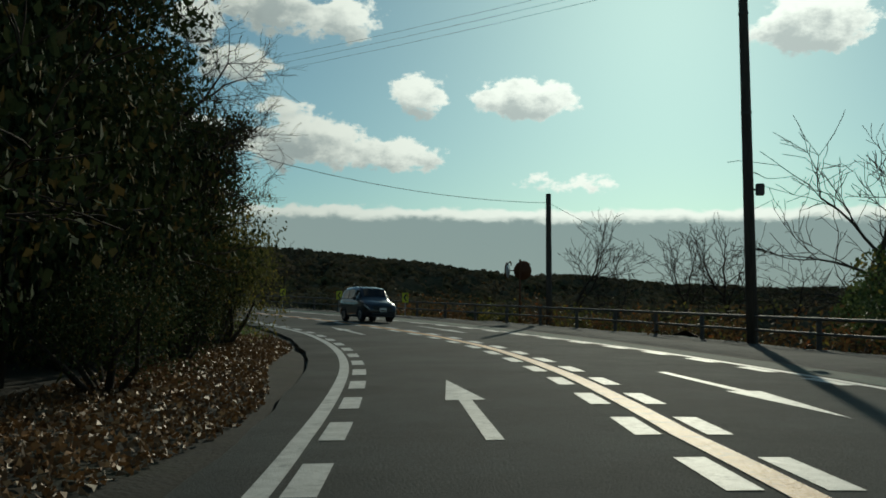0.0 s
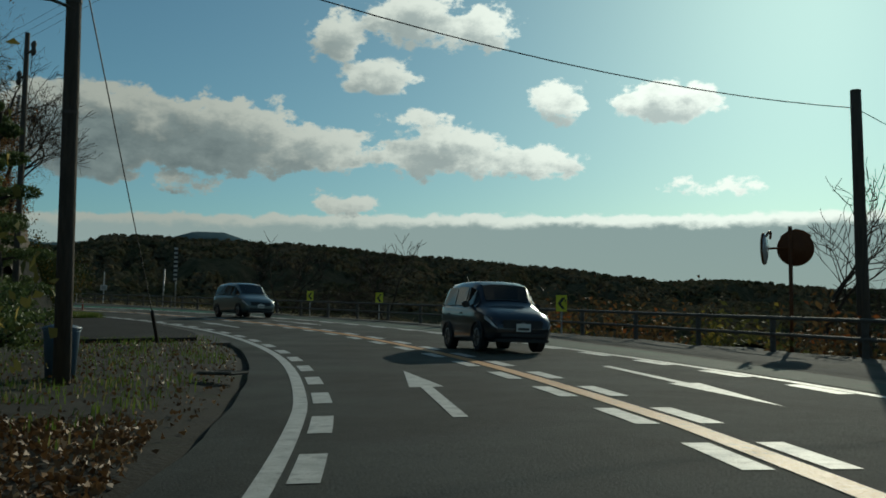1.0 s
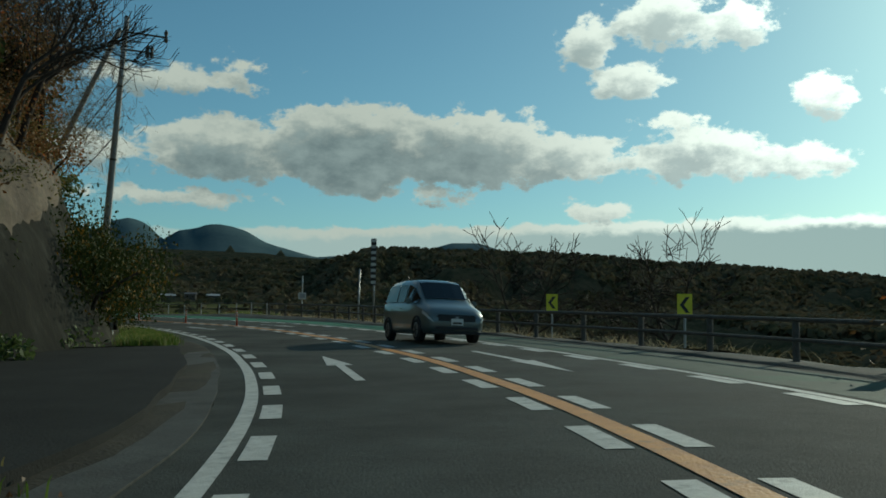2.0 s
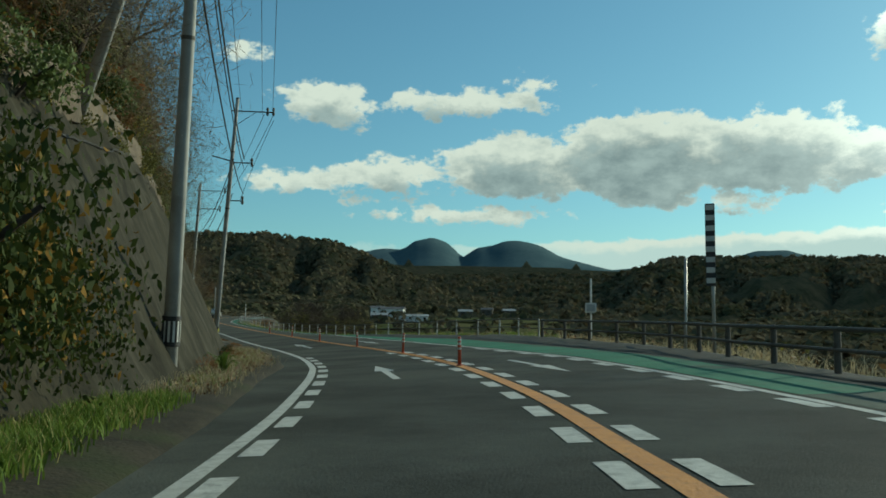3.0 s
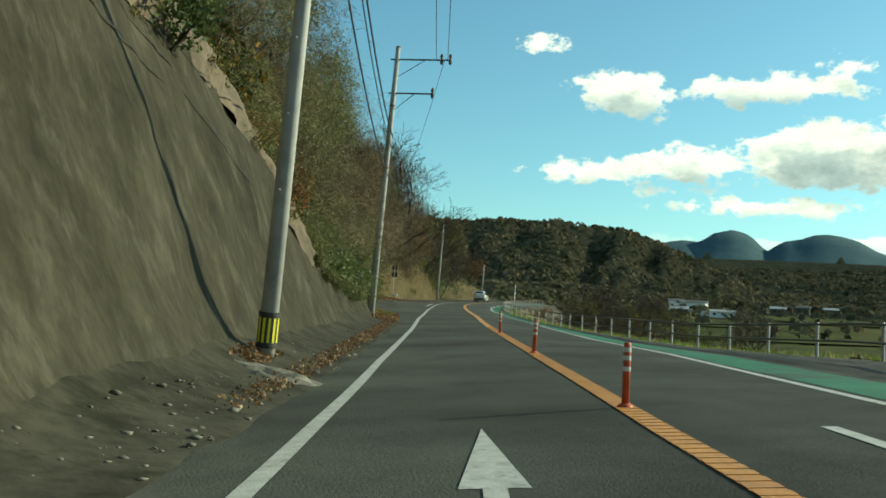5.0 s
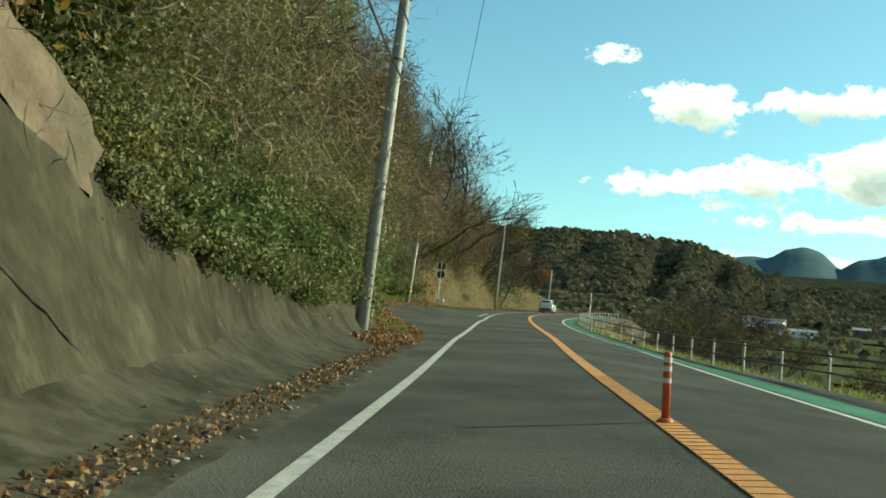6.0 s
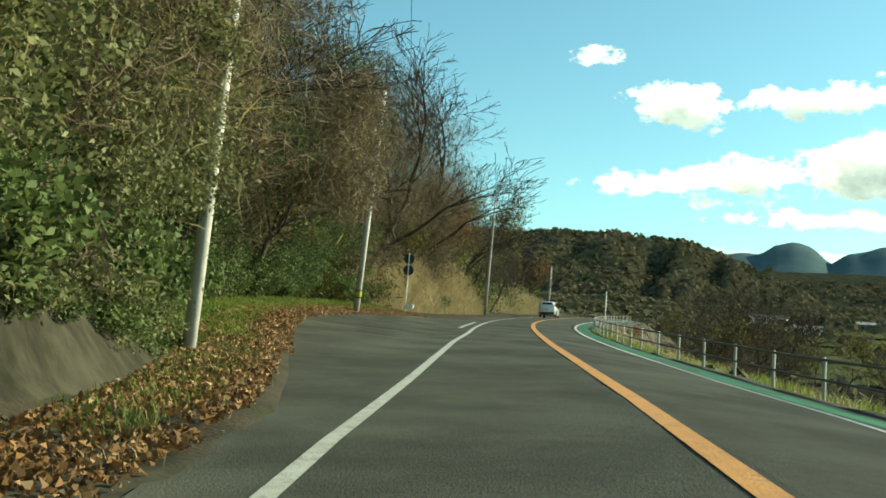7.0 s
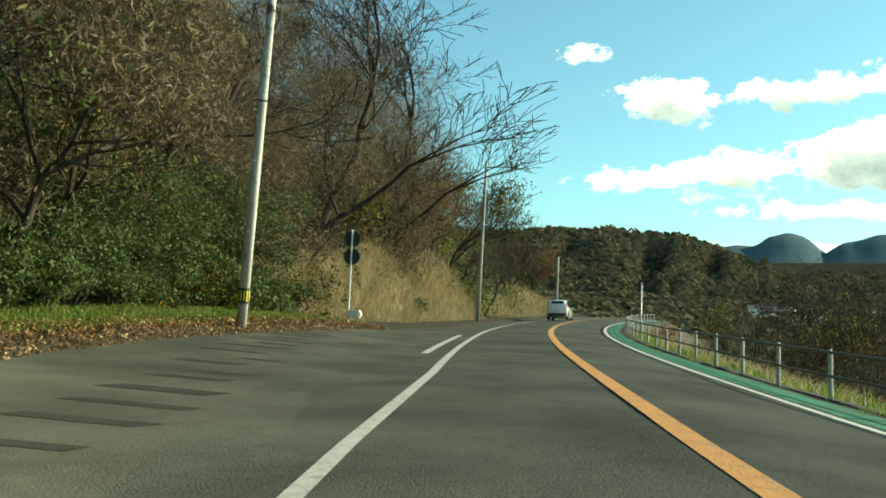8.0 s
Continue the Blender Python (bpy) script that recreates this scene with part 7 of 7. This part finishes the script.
# ---- cars ----
def car(kind, paint, label, m):
    """kind: "van", "hatch" or "rear". Along +y is ahead; the origin lies on the road under the middle."""
    L, W, H, belt, bonnet = {"van": (4.26, 1.69, 1.70, 1.02, 0.98), "hatch": (3.6, 1.52, 1.58, 0.98, 0.95), "rear": (4.3, 1.72, 1.62, 1.0, 0.95)}[kind]
    root = thing("car", label, "car", "cars on the road", m=m)
    hl, hw = L / 2, W / 2
    # stations from tail to nose: y, half width, floor, belt line, roof height, half width of the roof
    st = [(-hl, 0.84, 0.46, belt - 0.14, belt - 0.06, 0.66), (-hl + 0.05, 0.95, 0.30, belt, belt + 0.25, 0.72), (-hl + 0.22, 1.0, 0.24, belt + 0.04, H - 0.12, 0.74), (-hl + 0.55, 1.0, 0.22, belt + 0.02, H - 0.02, 0.78),
          (-0.55, 1.0, 0.2, belt, H, 0.79), (0.25, 1.0, 0.2, belt - 0.02, H - 0.03, 0.78), (0.62, 1.0, 0.2, belt - 0.03, H - 0.13, 0.76), (hl - 0.98, 1.0, 0.2, belt - 0.04, bonnet + 0.16, 0.74), (hl - 0.78, 0.99, 0.2, bonnet - 0.06, bonnet + 0.02, 0.72),
          (hl - 0.40, 0.97, 0.22, bonnet - 0.14, bonnet - 0.06, 0.68), (hl - 0.12, 0.90, 0.24, bonnet - 0.26, bonnet - 0.20, 0.60), (hl, 0.76, 0.30, bonnet - 0.40, bonnet - 0.36, 0.5)]

    def ring(s):
        y, w, lo, b, top, rw = s
        a = hw * w
        half = [(a * 0.90, lo), (a * 0.985, lo + 0.14), (a, (lo + b) / 2 + 0.06), (a * 0.985, b - 0.05), (a * 0.955, b), (hw * rw + (a * 0.955 - hw * rw) * 0.12, b + (top - b) * 0.84), (hw * rw * 0.9, b + (top - b) * 0.97), (hw * rw * 0.5, top + 0.012), (0, top + 0.018)]
        return [(x, y, z) for x, z in half] + [(-x, y, z) for x, z in half[-2::-1]]

    rings = [ring(s) for s in st]
    n = len(rings[0])
    bm = bmesh.new()
    vs = [[bm.verts.new(p) for p in r] for r in rings]
    for i in range(len(vs) - 1):
        for k in range(n - 1):
            bm.faces.new((vs[i][k], vs[i][k + 1], vs[i + 1][k + 1], vs[i + 1][k]))
        bm.faces.new((vs[i][n - 1], vs[i][0], vs[i + 1][0], vs[i + 1][n - 1]))
    bm.faces.new(vs[0]), bm.faces.new(vs[-1][::-1])
    # wheel arches: pull the sill up over the wheels
    wheels_y = (-hl + 0.72, hl - 0.80)
    part("body", bm, paint, root, smooth=True)

    def pane(name, quads, mat=GLASS, lift=0.012):
        bm = bmesh.new()
        for q in quads:
            q = [Vector(p) for p in q]
            nrm = (q[1] - q[0]).cross(q[-1] - q[0]).normalized()
            mid = sum(q, Vector()) / len(q)
            if nrm.dot(mid - Vector((0, mid.y * 0.6, 0.9))) < 0:
                nrm = -nrm
            bm.faces.new([bm.verts.new(p + nrm * lift) for p in q])
        return part(name, bm, mat, root)

    def edge(i, k, f=0.0):
        return Vector(rings[i][k]).lerp(Vector(rings[i + 1][k]), f) if f else Vector(rings[i][k])

    for side in (1, -1):
        def q(i, f, lowhigh):
            p = edge(i, 4, f).lerp(edge(i, 5, f), lowhigh)
            return Vector((p.x * side, p.y, p.z))
        for a, b in (((2, 0.3), (3, 0.9)), ((4, 0.0), (4, 0.85)), ((4, 0.95), (6, 0.2)), ((6, 0.35), (7, 0.0))):
            if a[0] == b[0]:
                seq = [a, b]
            else:
                seq = [a] + [(j, 0.0) for j in range(a[0] + 1, b[0] + 1)] + ([b] if b[1] else [])
            quads = [(q(*s0, 0.08), q(*s1, 0.08), q(*s1, 0.93), q(*s0, 0.93)) for s0, s1 in zip(seq, seq[1:])]
            pane("side_window", quads, GLASS, 0.03)
        # lamps, mirror, handles
        head = [(edge(9, 3).lerp(edge(9, 4), 0.3)), (edge(10, 3).lerp(edge(10, 4), 0.3)), edge(10, 2).lerp(edge(10, 3), 0.55), edge(9, 2).lerp(edge(9, 3), 0.65)]
        pane("headlight", [[Vector((p.x * side, p.y, p.z)) for p in head]], LAMP_GLASS, 0.015)
        front = [edge(10, 3), edge(11, 3), edge(11, 2).lerp(edge(11, 3), 0.45), edge(10, 2).lerp(edge(10, 3), 0.5)]
        pane("headlight", [[Vector((p.x * side, p.y, p.z)) for p in front]], LAMP_GLASS, 0.016)
        tail = [edge(1, 4), edge(2, 4), edge(2, 5).lerp(edge(2, 4), 0.3), edge(1, 5).lerp(edge(1, 4), 0.3)]
        pane("tail_light", [[Vector((p.x * side, p.y, p.z)) for p in tail]], RED_GLASS, 0.015)
        tail = [edge(0, 3), edge(1, 3), edge(1, 4), edge(0, 4)]
        pane("tail_light", [[Vector((p.x * side, p.y, p.z)) for p in tail]], RED_GLASS, 0.015)
        mirror = part("wing_mirror", bm_box((side * (hw + 0.09), hl - 1.32, belt + 0.04), (0.18, 0.12, 0.14), 0.035), paint, root)
        part("mirror_glass", bm_box((side * (hw + 0.09), hl - 1.385, belt + 0.04), (0.14, 0.01, 0.10)), LAMP_GLASS, mirror)
        for y in (-0.15, -1.05):
            part("door_handle", bm_box((side * (hw * 0.99), y, belt - 0.14), (0.04, 0.18, 0.03), 0.01), paint, root)
        for y in wheels_y:
            wheel = part("wheel", bm_tube([(side * (hw - 0.20), y, 0.30), (side * (hw - 0.19), y, 0.30), (side * (hw - 0.02), y, 0.30), (side * (hw + 0.005), y, 0.30)], [0.26, 0.30, 0.30, 0.27], 28), TYRE, root, "black tyre", smooth=False)
            part("rim", bm_tube([(side * (hw + 0.004), y, 0.30), (side * (hw + 0.012), y, 0.30)], [0.20, 0.18], 24), RIM, wheel)
            for j in range(5):
                a = 2 * math.pi * j / 5
                part("spoke", bm_box((0, 0.1, 0), (0.02, 0.15, 0.035), 0.0, Matrix.Translation((side * (hw + 0.016), y, 0.30)) @ Matrix.Rotation(a, 4, "X")), DULL_STEEL, wheel)
            arch = bm_tube([(side * (hw + 0.004), y + 0.35 * math.cos(a), 0.30 + 0.35 * math.sin(a)) for a in (math.pi * j / 12 for j in range(13))], 0.028, 6)
            part("wheel_arch", arch, BLACK, root)
    # screens
    ws = [(7, 0.1), (7, 0.0), (6, 0.0), (5, 0.55)]

    def across(i, f, x):
        top = edge(i, 6, f)
        c = edge(i, 8, f)
        return Vector((top.x * x, top.y, c.z + (top.z - c.z) * abs(x)))
    cols = (6, 7, 8, 9, 10)
    quads = [(edge(a[0], k, a[1]), edge(a[0], j, a[1]), edge(b[0], j, b[1]), edge(b[0], k, b[1])) for a, b in zip(ws, ws[1:]) for k, j in zip(cols, cols[1:])]
    pane("windscreen", quads, GLASS, 0.02)
    back = [across(1, 0.15, -0.9), across(1, 0.15, 0.9), across(2, 0.0, 0.9), across(2, 0.0, -0.9)]
    pane("rear_window", [back], GLASS, 0.04)
    # front
    grille = part("grille", bm_box((0, hl - 0.035, bonnet - 0.38), (W * 0.64, 0.10, 0.21), 0.04), BLACK, root)
    part("badge", bm_tube([(0, hl + 0.015, bonnet - 0.37), (0, hl + 0.028, bonnet - 0.37)], 0.05, 14), RIM, grille)
    part("air_intake", bm_box((0, hl - 0.03, 0.36), (W * 0.72, 0.12, 0.15), 0.04), BLACK, root)
    part("bumper_lip", bm_box((0, hl - 0.05, 0.24), (W * 0.8, 0.14, 0.07), 0.02), BLACK, root)
    for y in (hl + 0.035, -hl - 0.012):
        plate = part("number_plate", bm_box((0, y, 0.52 if y > 0 else 0.82), (0.33, 0.012, 0.165), 0.003), PLATE, root)
        part("plate_bar", bm_box((0, y + (0.008 if y > 0 else -0.008), 0.49 if y > 0 else 0.79), (0.25, 0.004, 0.05)), DULL_STEEL, plate)
    part("rear_bumper", bm_box((0, -hl + 0.02, 0.42), (W * 0.84, 0.14, 0.22), 0.04), BLACK if kind == "rear" else paint, root)
    for x in (0.35, -0.25):
        part("wiper", bm_tube([(x, hl - 0.93, bonnet + 0.10), (x - 0.42, hl - 1.05, bonnet + 0.20)], 0.012, 4), BLACK, root)
    part("aerial", bm_tube([(0.2, -hl + 0.6, H), (0.2, -hl + 0.45, H + 0.18)], 0.008, 4), BLACK, root)
    return root


def on_road(u, l, turn):
    p = at(u, l, 0.012)[0]
    return pose(p[0], p[1], p[2], 0, -float(BANK_R(u)) if l > CROWN else -float(BANK_L(u)), heading(u) + turn)


car("hatch", car_paint("dark blue-black paint", (0.012, 0.014, 0.022)), "dark small hatchback coming round the bend", on_road(1.96, 3.7, 184))
car("van", car_paint("silver green paint", (0.13, 0.16, 0.155)), "silver-grey compact van coming round the bend", on_road(3.17, 3.75, 180))
car("rear", car_paint("pearl white paint", (0.62, 0.62, 0.60)), "white car driving ahead, seen from behind", on_road(11.75, 0.35, 0))
